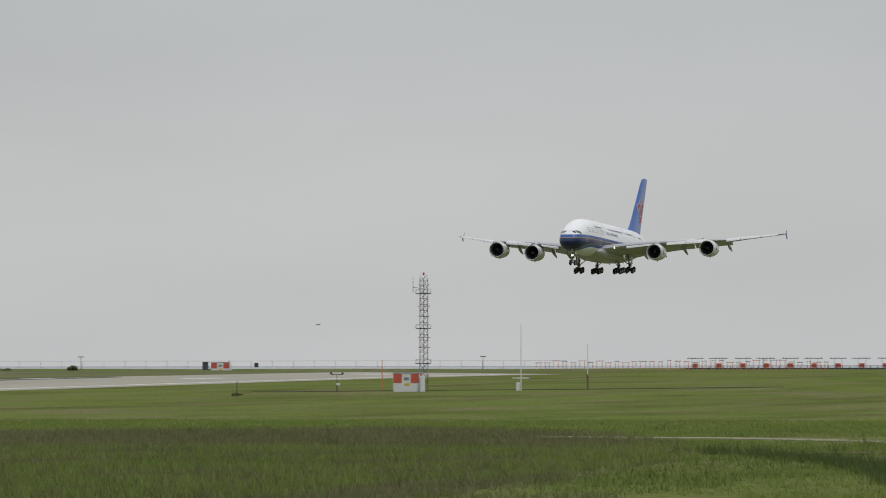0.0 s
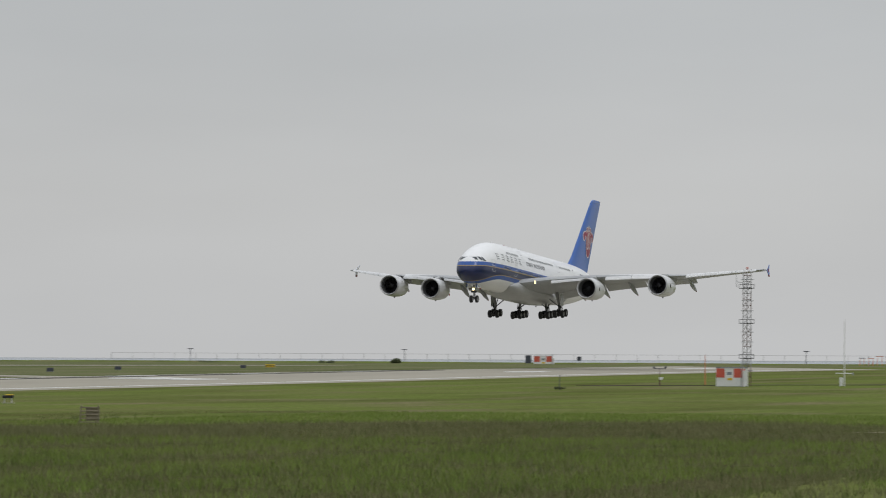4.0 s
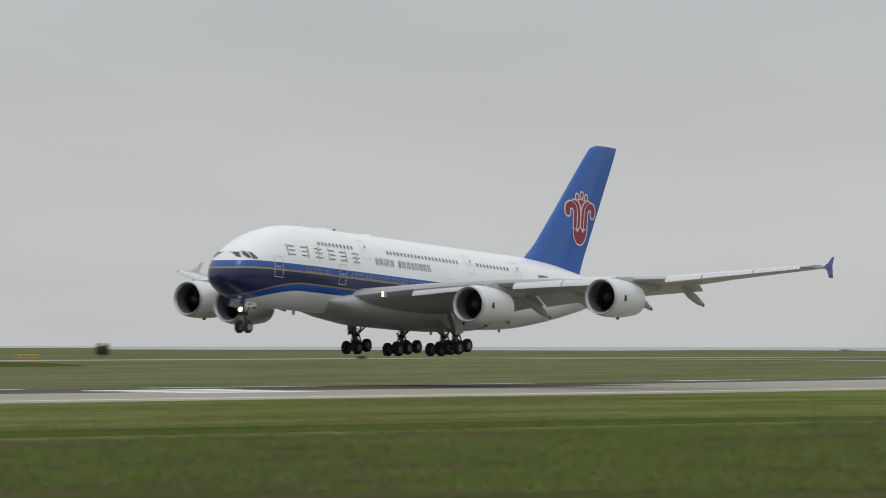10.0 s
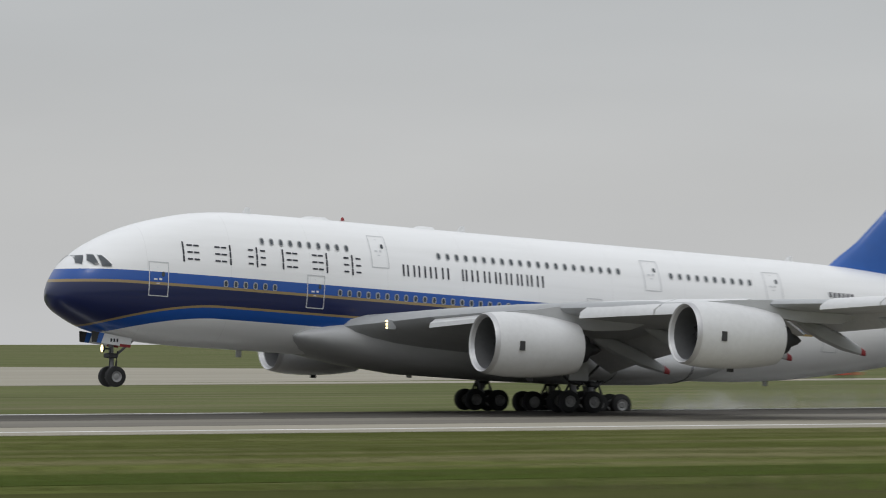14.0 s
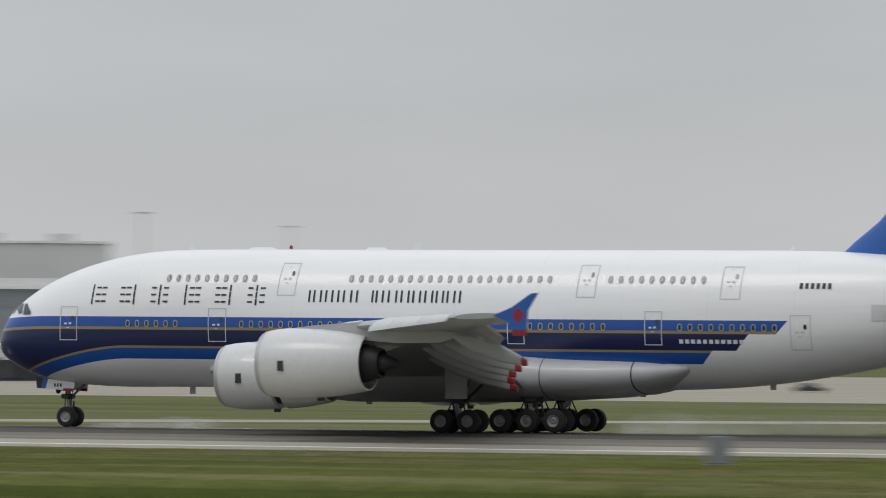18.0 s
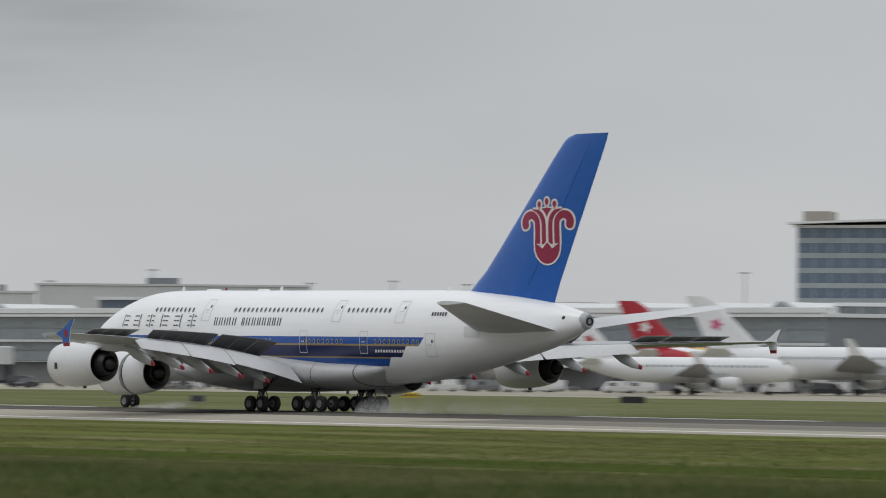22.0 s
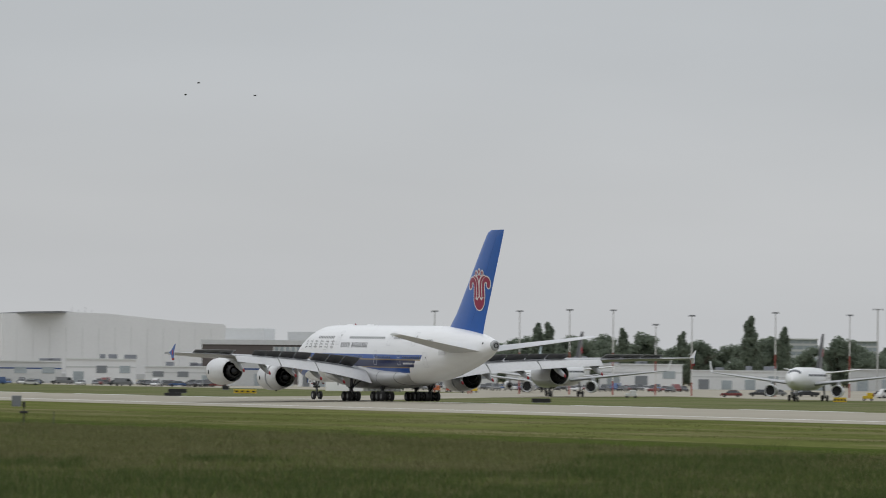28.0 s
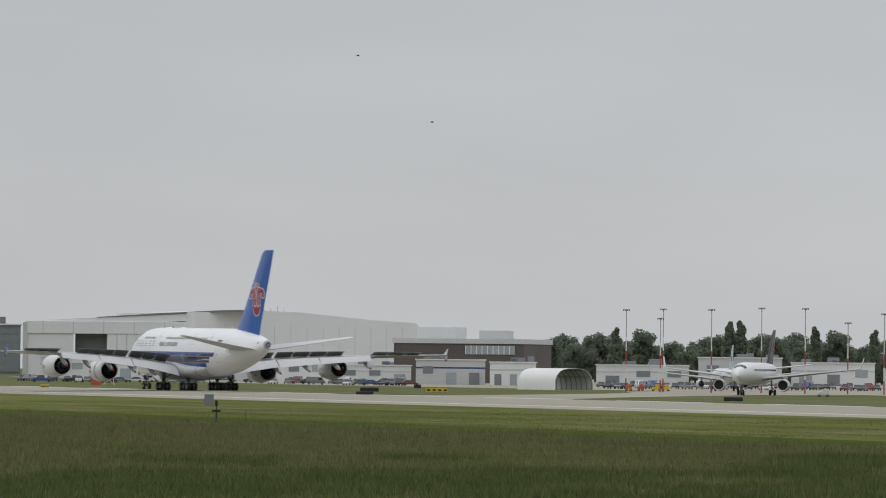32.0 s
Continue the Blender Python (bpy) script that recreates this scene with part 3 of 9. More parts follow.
def emblem(jet, fin):
    """The flower badge on the fin: crimson strokes with a pale outline."""
    u0, v0 = 65.5, 12.74
    curl = [(1.06, 1.9, 0.56), (1.06, 3.75, 0.56), (1.24, 4.27, 0.62), (1.69, 4.6, 0.72), (2.22, 4.5, 0.8), (2.5, 4.09, 0.78), (2.44, 3.66, 0.78)]
    inner = [(0.37, 1.85, 0.45), (0.37, 3.75, 0.45), (0.6, 4.5, 0.46), (1.05, 4.93, 0.34), (1.7, 5.12, 0.06)]
    bulb = [(-1.34, 1.98), (-1.0, 1.62), (-0.66, 1.15), (-0.34, 1.68), (0.0, 2.02), (0.34, 1.68), (0.66, 1.15), (1.0, 1.62), (1.34, 1.98), (1.32, 1.3), (1.1, 0.7), (0.75, 0.28), (0.38, 0.06), (0.0, 0.0), (-0.38, 0.06), (-0.75, 0.28), (-1.1, 0.7), (-1.32, 1.3)]
    top = [(-0.58, 5.2), (0.0, 5.27), (0.58, 5.2), (0.2, 4.8), (0.0, 4.36), (-0.2, 4.8)]
    dots = [(0.0, 5.85, 0.26), (0.87, 5.6, 0.25), (-0.87, 5.6, 0.25)]

    def put(u, v, side, off):
        a, z = u0 + 1.11 * u, v0 + 0.91 * v
        return (a - MAIN, side * (fin_half(a, z) + off), z)

    def glide(pts):
        out = []
        for i in range(len(pts) - 1):
            q = [pts[max(i - 1, 0)], pts[i], pts[i + 1], pts[min(i + 2, len(pts) - 1)]]
            for k in range(4):
                f = k / 4
                out.append(tuple(0.5 * (2 * b + (c - a) * f + (2 * a - 5 * b + 4 * c - d) * f * f + (3 * b - a - 3 * c + d) * f**3) for a, b, c, d in zip(*q)))
        return out + [pts[-1]]

    def stroke(bm, pts, grow, side, off):
        u, v, w = pts[-1]
        if w > 0.3:
            r = w / 2 + grow
            bm.faces.new([bm.verts.new(put(u + r * math.cos(k * 0.3927), v + r * math.sin(k * 0.3927), side, off)) for k in range(16)])
        prev, pts = None, glide(pts)
        for i, (u, v, w) in enumerate(pts):
            q0, q1 = pts[max(i - 1, 0)], pts[min(i + 1, len(pts) - 1)]
            d = Vector((q1[0] - q0[0], q1[1] - q0[1])).normalized()
            w += grow * 2
            e = (-d.y * w / 2, d.x * w / 2)
            k = d * 0.0
            pair = [bm.verts.new(put(u + s * e[0] + k.x, v + s * e[1] + k.y, side, off)) for s in (-1, 1)]
            if prev:
                bm.faces.new((prev[0], prev[1], pair[1], pair[0]))
            prev = pair

    def blob(bm, pts, grow, side, off):
        c = [sum(p[k] for p in pts) / len(pts) for k in (0, 1)]
        vs = []
        for u, v in pts:
            d = math.hypot(u - c[0], v - c[1])
            vs.append(bm.verts.new(put(u + (u - c[0]) / d * grow, v + (v - c[1]) / d * grow, side, off)))
        m = bm.verts.new(put(c[0], c[1], side, off))
        for i in range(len(vs)):
            bm.faces.new((vs[i], vs[(i + 1) % len(vs)], m))

    for side in (-1, 1):
        pale, red = bmesh.new(), bmesh.new()
        for bm, g, off in ((pale, 0.19, 0.03), (red, 0.0, 0.05)):
            for s in (-1, 1):
                foot = 1.75 if g else 9.0
                stroke(bm, [(s * u, v if i else min(v, foot), w) for i, (u, v, w) in enumerate(curl)], g, side, off)
                stroke(bm, [(s * u, v if i else min(v, foot), w) for i, (u, v, w) in enumerate(inner)], g * 1.0, side, off + 0.004)
            blob(bm, [(u, max(v, 1.6) if g and abs(u) < 1.3 and v > 1.1 else v) for u, v in bulb], g * 0.85, side, 0.06 if g else 0.066)
            blob(bm, top, g * 0.9, side, off + 0.012)
            for u, v, r in dots:
                blob(bm, [(u + r * 0.85 * math.cos(k * 0.524), v + r * 1.25 * math.sin(k * 0.524)) for k in range(12)], g, side, off + 0.016)
                blob(bm, [(u - 0.04, v - 0.25), (u + 0.04, v - 0.25), (u + 0.04, v - 0.62), (u - 0.04, v - 0.62)], g * 0.4, side, off + 0.014)
        part("badge_outline", pale, M["emblem_white"], fin, "pale badge outline", smooth=False)
        part("badge", red, M["emblem_red"], fin, "crimson flower badge", smooth=False)


FIN = [(8.9, 53.2, 65.9), (9.3, 53.6, 66.05), (11.2, 55.7, 66.85), (12.3, 57.1, 67.4), (22.7, 66.87, 72.62), (23.2, 67.45, 72.83), (23.5, 67.95, 72.93), (23.68, 68.7, 73.0)]


def fin_half(a, z):
    le, te = lerp_rows(FIN, z)
    f = min(max((a - le) / (te - le), 0.001), 0.999)
    return 5 * (0.2969 * math.sqrt(f) - 0.126 * f - 0.3516 * f * f + 0.2843 * f**3 - 0.1026 * f**4) * 0.10 * (te - le)


def engine(wing, side, a, p, z, reverser):
    c = (a - MAIN, side * p, z)
    split = 3.55
    outer = [(0.10, 1.66), (0.0, 1.72), (0.12, 1.79), (0.6, 1.88), (1.4, 1.95), (2.6, 1.95), (split, 1.90)]
    part("nacelle_cowl", spin(outer + [(split, 1.6)], c, 0, 32), M["nacelle"], wing, "pale grey engine cowl")
    part("intake_lip", spin([(0.3, 1.54), (0.10, 1.66), (0.0, 1.722), (0.12, 1.795), (0.3, 1.83)], c, 0, 32), M["lip"], wing, "dull metal intake lip")
    part("intake_duct", spin([(0.29, 1.545), (0.7, 1.475), (1.75, 1.46), (1.8, 1.4)], c, 0, 32), M["duct"], wing)
    sleeve = part("reverser_sleeve", spin([(split, 1.55), (split, 1.9), (4.6, 1.80), (5.5, 1.66), (6.2, 1.53), (6.2, 1.46), (5.0, 1.5), (split, 1.55)], c, 0, 32), M["nacelle"], wing, "pale grey thrust reverser sleeve")
    if reverser:
        part("reverser_cascade", spin([(split, 1.62), (4.6, 1.6)], c, 0, 32), M["fan"], wing, "black reverser cascade")
    for i in range(20):
        w = 2 * math.pi * i / 20
        bm = bmesh.new()
        bm.faces.new([bm.verts.new((c[0] + 1.5 + dx, c[1] + r * math.cos(w + dw), c[2] + r * math.sin(w + dw))) for dx, r, dw in ((0, 0.42, 0), (0.26, 0.42, 0.26), (0.3, 1.42, 0.24), (0.0, 1.42, 0.02))])
        part("fan_blade", bm, M["fan_blade"], wing, "dark fan blade", smooth=False)
    part("fan_spinner", spin([(0.85, 0.01), (1.0, 0.2), (1.3, 0.38), (1.6, 0.46)], c, 0, 16), M["gear_dark"], wing, "grey fan spinner")
    part("fan_disc", spin([(1.8, 1.46), (1.81, 0.1)], c, 0, 24), M["fan"], wing)
    part("core_cowl", spin([(4.2, 1.18), (5.4, 1.15), (6.2, 1.02), (7.0, 0.82), (7.0, 0.7)], c, 0, 24), M["dark_metal"], wing, "dark hot core cowl")
    part("exhaust_plug", spin([(6.6, 0.55), (7.1, 0.52), (7.8, 0.26), (8.1, 0.03)], c, 0, 16), M["dark_metal"], wing, "dark exhaust cone")
    part("fan_bypass", spin([(4.3, 1.52), (4.31, 1.1)], c, 0, 24), M["fan"], wing)
    # pylon
    le, te, wz, th = wing_at(p)
    rings = []
    for x, zt, zb, hw in ((a + 1.6, z + 1.95, z + 1.7, 0.08), (a + 3.0, z + 2.1, z + 1.6, 0.26), (le + 0.3, wz + 0.25, z + 1.3, 0.34), (le + 2.6, wz + 0.1, z + 1.1, 0.36), (le + 5.2, wz - 0.25, wz - 0.9, 0.22), (le + 6.4, wz - 0.35, wz - 0.5, 0.04)):
        rings.append([(x - MAIN, side * p + s * hw, zz) for s, zz in ((-1, zb), (1, zb), (1, zt), (-1, zt))])
    part("pylon", loft(rings), M["fairing"], wing, "grey engine pylon", smooth=False)
    # strake, service panel and drain
    part("cowl_panel", box(a + 1.52 - MAIN, a + 1.86 - MAIN, side * p + side * 1.93 - 0.06, side * p + side * 1.93 + 0.05, z - 0.42, z + 0.14), M["gear_dark"], wing, "dark cowl service panel", smooth=False)
    part("drain_fin", box(a + 3.1 - MAIN, a + 3.5 - MAIN, side * p - 0.05, side * p + 0.05, z - 2.1, z - 1.85), M["gear_dark"], wing)
    return sleeve


def build_wing(jet, side):
    moving = {"sleeve": [], "spoiler": [], "aileron": []}
    pivot = Matrix.Translation((0, side * 3.5, 4.4))
    # the mesh is drawn in the jet's space, then set back by the pivot
    wing = None
    back = pivot.inverted()
    stations = [0.4, 2.0, 3.5, 5.0, 8.0, 11.0, 14.8, 18.0, 22.0, 25.6, 28.4]
    bm = bmesh.new()
    add_loft(bm, [wing_ring(p, side, 0.80) for p in stations])
    bm.transform(back)
    wing = part("wing", bm, M["wing"], jet, "long swept grey wing", basis=pivot)
    moving["outer"], moving["root"] = [], back @ Matrix.Translation((41.0 - MAIN, side * 28.3, 6.15))
    bm = bmesh.new()
    add_loft(bm, [wing_ring(p, side) for p in (28.3, 31.0, 34.0, 37.0, 39.8)])
    bm.transform(back)
    moving["outer"].append(part("outer_wing", bm, M["wing"], wing, "grey outer wing panel"))

    def sub(name, bm, mat, label="", smooth=True):
        bm.transform(back)
        return part(name, bm, mat, wing, label, smooth)

    # slats along the leading edge
    for p0, p1 in ((8.2, 13.4), (16.4, 20.2), (20.3, 24.2), (28.4, 31.2), (31.3, 35.2), (35.3, 38.9)):
        rings = []
        for p in (p0, (p0 + p1) / 2, p1):
            le, te, z, th = wing_at(p)
            c = te - le
            k = 1.0 if p0 > 14 else 0.6
            rings.append([(le + (dx * k + 0.02 * (1 - k)) * c - MAIN, side * p, z + dz * k * c) for dx, dz in ((0.10, 0.045), (0.02, 0.022), (-0.035, -0.02), (-0.04, -0.05), (-0.02, -0.045), (0.03, -0.008))])
        slat = sub("slat", loft(rings), M["nacelle"], "pale lowered slat")
        if p0 > 27:
            moving["outer"].append(slat)
    # a stack of three landing lights in the root's leading edge
    sub("light_window", box(20.12 - MAIN, 20.7 - MAIN, side * 5.8 - 0.16, side * 5.8 + 0.16, 4.3, 4.95, bevel=0.05), M["wing"], "grey landing light window")
    for z in (4.36, 4.56, 4.76):
        sub("wing_root_light", box(20.1 - MAIN, 20.14 - MAIN, side * 5.8 - 0.11, side * 5.8 + 0.11, z, z + 0.13), M["landing_light"], "lit wing root landing light", smooth=False)
    # flaps, deflected
    for p0, p1, f in ((4.4, 13.2, 0.30), (13.4, 20.0, 0.34), (20.2, 28.2, 0.34)):
        rings = []
        for i in range(5):
            p = p0 + (p1 - p0) * i / 4
            le, te, z, th = wing_at(p)
            c = te - le
            base = wing_top(p, 0.80)
            ch = min(f * c * 0.56, 3.2)
            w = radians(34)
            ring = []
            for g, t, k in FOIL:
                x, y = g * ch, k * t * 0.13 * ch
                ring.append((base.x + 0.15 + x * math.cos(w) + y * math.sin(w), side * p, base.z - 0.10 - x * math.sin(w) + y * math.cos(w)))
            rings.append(ring)
        sub("flap", loft(rings), M["flap"], "pale grey lowered flap")
    # spoilers: hinged plates on the upper surface
    for p0, p1 in ((5.4, 7.9), (8.0, 10.4), (10.5, 13.1), (13.6, 16.3), (16.4, 19.0), (19.1, 21.6), (21.7, 24.2), (28.5, 30.9), (31.0, 33.4), (33.5, 35.9)):
        pm = (p0 + p1) / 2
        f0, f1 = (0.66, 0.815) if p0 < 28 else (0.74, 1.0)
        h0, h1, e0, e1 = wing_top(p0, f0), wing_top(p1, f0), wing_top(p0, f1), wing_top(p1, f1)
        hinge = (h0 + h1) / 2
        bm = bmesh.new()
        quad = [h0 - hinge, h1 - hinge, e1 - hinge, e0 - hinge]
        if pm < 13.2:
            for q in quad[2:]:
                q.z -= 0.05
        quad = [Vector((q.x, q.y * side, q.z + 0.02)) for q in quad]
        lo = [bm.verts.new(q) for q in quad]
        hi = [bm.verts.new(q + Vector((0, 0, 0.05))) for q in quad]
        bm.faces.new(lo)
        bm.faces.new(hi)
        for i in range(4):
            bm.faces.new((lo[i], lo[(i + 1) % 4], hi[(i + 1) % 4], hi[i]))
        bm.faces.ensure_lookup_table()
        hinge = Vector((hinge.x, hinge.y * side, hinge.z))
        at = back @ Matrix.Translation(hinge)
        ob = part("spoiler" if p0 < 28 else "aileron", bm, M["spoiler_dark"] if p0 < 28 else M["aileron_grey"], wing, "dark spoiler plate" if p0 < 28 else "grey raised aileron", smooth=False, basis=at)
        axis = (h1 - h0).normalized()
        moving["spoiler" if p0 < 28 else "aileron"].append((ob, at, Vector((axis.x, axis.y * side, axis.z)) * side))
    # flap track fairings with red tips
    for p, ln in ((9.2, 5.6), (13.3, 5.4), (18.0, 5.0), (22.8, 4.6), (27.6, 4.0)):
        le, te, z, th = wing_at(p)
        b = wing_top(p, 0.60)
        w, ln = radians(19), ln + 0.7
        rings = []
        for f, r in ((0, 0.05), (0.12, 0.30), (0.35, 0.52), (0.65, 0.5), (0.9, 0.28), (0.93, 0.24)):
            x = f * ln
            cx, cz = b.x + x * math.cos(w), b.z - 0.85 - x * math.sin(w)
            rings.append([(cx + 0 * k, side * p + 0.55 * r * math.sin(k * 0.785), cz + r * math.cos(k * 0.785)) for k in range(8)])
        sub("flap_track_fairing", loft(rings), M["wing"], "grey flap track fairing")
        tip = []
        for f, r in ((0.93, 0.25), (1.0, 0.17)):
            x = f * ln
            cx, cz = b.x + x * math.cos(w), b.z - 0.85 - x * math.sin(w)
            tip.append([(cx, side * p + 0.55 * r * math.sin(k * 0.785), cz + r * math.cos(k * 0.785)) for k in range(8)])
        sub("fairing_tip", loft(tip), M["red_tip"], "red fairing tip")
    # wing tip fence: an arrow head above and below the tip
    outline = [(49.1, 6.5), (50.15, 6.92), (51.2, 7.62), (51.62, 7.66), (51.05, 6.75), (50.92, 5.45), (50.2, 5.45), (49.95, 6.15)]
    for name, mat, label, d0, d1, pts in (("wing_tip_fence", M["white"], "white inner face of the wing tip fence", 0.0, 0.05, outline), ("fence_face", M["fence_blue"], "blue outer face of the wing tip fence", 0.054, 0.09, outline), ("fence_tip", M["red_tip"], "red lower tip of the fence", -0.01, 0.1, [(50.21, 5.44), (50.15, 5.74), (50.96, 5.74), (50.93, 5.44)]), ("fence_badge", M["emblem_red"], "small crimson badge on the fence", 0.092, 0.1, [(50.5 + 0.3 * math.sin(k * 0.785), 6.5 + 0.36 * math.cos(k * 0.785)) for k in range(8)])):
        moving["outer"].append(sub(name, loft([[(a - MAIN, side * (39.82 + d), z) for a, z in pts] for d in (d0, d1)]), mat, label, smooth=False))
    for eng in ((22.05, 14.65, 3.38, True), (29.6, 25.4, 4.08, False)):
        before = set(wing.children)
        sleeve = engine(wing, side, *eng)
        for ob in set(wing.children) - before:
            ob.data.transform(back)
        if eng[3]:
            moving["sleeve"].append(sleeve)
    return wing, pivot, moving


def wheel(gear, x, y, r, w):
    t = part("tyre", spin([(-w / 2, r * 0.52), (-w / 2, r * 0.86), (-w * 0.38, r * 0.97), (0, r), (w * 0.38, r * 0.97), (w / 2, r * 0.86), (w / 2, r * 0.52)], (x, y, r), 1, 20), M["tyre"], gear, "black tyre")
    part("rim", spin([(-w * 0.4, r * 0.02), (-w * 0.44, r * 0.2), (-w * 0.36, r * 0.3), (-w * 0.48, r * 0.5), (-w * 0.49, r * 0.53), (w * 0.49, r * 0.53), (w * 0.48, r * 0.5), (w * 0.36, r * 0.3), (w * 0.44, r * 0.2), (w * 0.4, r * 0.02)], (x, y, r), 1, 16), M["rim"], gear, "grey wheel rim")


GEARS, NOSE_GEAR = [], []


def build_gear(jet):
    # nose gear
    g = part("nose_gear", tube((4.6 - MAIN, 0, 0.55), (4.35 - MAIN, 0, 3.4), 0.13, 0.17, 10), M["gear"], jet, "nose gear leg with two wheels")
    NOSE_GEAR.append(g)
    for s in (-1, 1):
        wheel(g, 4.6 - MAIN, s * 0.52, 0.64, 0.42)
    part("axle", tube((4.6 - MAIN, -0.5, 0.64), (4.6 - MAIN, 0.5, 0.64), 0.09), M["gear"], g)
    part("drag_brace", tube((4.5 - MAIN, 0, 1.7), (6.2 - MAIN, 0, 3.2), 0.08), M["gear"], g)
    part("torque_link", tube((4.75 - MAIN, 0, 0.8), (4.85 - MAIN, 0, 1.6), 0.06), M["gear_dark"], g)
    part("steering_collar", box(4.15 - MAIN, 4.75 - MAIN, -0.45, 0.45, 1.75, 2.05, bevel=0.06), M["gear_dark"], g, "dark steering collar")
    for s in (-1, 1):
        for name, mat, label, pts in (("gear_door", M["white"], "white nose gear door", [(3.55, 3.2), (5.35, 3.0), (5.3, 2.45), (3.35, 2.6)]), ("door_front", M["fence_blue"], "blue front of the gear door", [(3.2, 3.25), (3.545, 3.2), (3.345, 2.6), (3.05, 2.62)]), ("door_edge", M["gear_dark"], "dark front edge of the gear door", [(2.7, 3.3), (3.195, 3.25), (3.045, 2.62), (2.75, 2.64)]), ("door_tip", M["red_tip"], "red corner of the gear door", [(4.6, 2.62), (5.32, 2.6), (5.29, 2.42), (4.55, 2.46)])):
            o = 0.012 if name == "door_tip" else 0.0
            part(name, loft([[(a - MAIN, s * (0.92 + d), z) for a, z in pts] for d in (-0.03 - o, 0.03 + o)]), mat, jet, label, smooth=False)
        for k in range(3):
            part("door_bar", box(3.95 + 0.2 * k - MAIN, 4.07 + 0.2 * k - MAIN, s * 0.955 - 0.004, s * 0.955 + 0.004, 2.72, 2.92), M["ink"], jet, "small dark painted bar", smooth=False)
    part("taxi_light", spin([(0, 0.02), (0.05, 0.24)], (3.75 - MAIN, -0.12, 2.3), 0, 14), M["landing_light"], g, "lit landing light")
    part("light_housing", spin([(0.02, 0.255), (0.07, 0.255), (0.15, 0.22), (0.26, 0.07), (0.26, 0.01)], (3.75 - MAIN, -0.12, 2.3), 0, 12), M["gear_dark"], g, "dark lamp housing")
    part("lamp_bracket", tube((3.9 - MAIN, -0.12, 2.3), (4.45 - MAIN, -0.03, 2.3), 0.05), M["gear_dark"], g)
    for x, z0, z1 in ((4.28, 0.9, 2.4), (4.72, 1.1, 2.2)):
        part("hydraulic_line", tube((x - MAIN, -0.2, z0), (x + 0.1 - MAIN, -0.15, z1), 0.03), M["gear_dark"], g)
    # wing gears, four wheels each, and body gears, six wheels each
    for s in (-1, 1):
        for a, y, axles, top in ((33.25, 6.2, (-0.85, 0.85), (32.6, 5.9, 4.6)), (36.4, 2.65, (-1.7, 0, 1.7), (36.2, 2.4, 3.6))):
            g = part("main_gear", tube((a - MAIN, s * y, 0.75), (top[0] - MAIN, s * top[1], top[2]), 0.19, 0.26, 10), M["gear"], jet, "main gear leg with a wheel bogie")
            GEARS.append((g, Vector((a - MAIN, s * y, 0.7)), 11.0 if y > 5 else 8.0))
            part("bogie_beam", box(a + axles[0] - 0.2 - MAIN, a + axles[-1] + 0.2 - MAIN, s * y - 0.16, s * y + 0.16, 0.55, 0.9, bevel=0.06), M["gear_dark"], g, "dark bogie beam")
            for dx in axles:
                for dy in (-0.68, 0.68):
                    wheel(g, a + dx - MAIN, s * y + dy, 0.70, 0.52)
                part("axle", tube((a + dx - MAIN, s * y - 0.6, 0.7), (a + dx - MAIN, s * y + 0.6, 0.7), 0.1), M["gear_dark"], g)
            part("side_brace", tube((a - MAIN, s * y, 1.8), (a - MAIN, s * (y - 2.0), 3.3), 0.1), M["gear"], g)
            part("drag_brace", tube((a - MAIN, s * y, 1.5), (a + 1.6 - MAIN, s * y, 3.0), 0.09), M["gear_dark"], g)
            part("torque_link", tube((a - 0.25 - MAIN, s * y, 0.9), (a - 0.45 - MAIN, s * y, 1.9), 0.07), M["gear_dark"], g)
            for dx, dy, z0, z1 in ((-0.5, 0.3, 1.1, 2.6), (0.5, -0.3, 1.1, 2.6), (-0.9, 0.0, 0.95, 2.2), (0.9, 0.0, 0.95, 2.2)):
                part("hydraulic_line", tube((a + dx - MAIN, s * y + dy, z0), (a + 0.35 * dx - MAIN, s * y + dy * 0.6, z1), 0.045), M["gear_dark"], g)
            part("lock_stay", tube((a - 0.9 - MAIN, s * y, 2.3), (a + 0.2 - MAIN, s * y, 1.5), 0.08), M["gear_dark"], g)
            part("leg_collar", box(a - 0.36 - MAIN, a + 0.3 - MAIN, s * y - 0.33, s * y + 0.33, 1.75, 2.1, bevel=0.08), M["gear_dark"], g, "dark collar of the gear leg")
            if y > 5:
                part("gear_door", box(a - 0.75 - MAIN, a + 0.65 - MAIN, s * (y + 0.42) - 0.04, s * (y + 0.42) + 0.04, 2.0, 4.2, bevel=0.02), M["fairing"], g, "grey gear leg door")


BELLY = [(15.3, 3.75, 2.6, 0.1), (15.55, 3.75, 3.0, 0.45), (16.3, 3.76, 3.32, 0.85), (17.5, 3.78, 3.6, 1.15), (20.0, 3.8, 3.9, 1.6), (24.0, 3.75, 4.15, 1.95), (30.0, 3.7, 4.2, 1.95), (34.5, 3.45, 4.15, 1.68), (38.5, 3.32, 4.05, 1.42), (41.5, 3.36, 3.85, 1.3), (43.6, 3.46, 3.6, 1.12), (45.2, 3.62, 3.25, 0.86), (46.3, 3.8, 2.85, 0.55), (46.9, 3.95, 2.2, 0.25)]


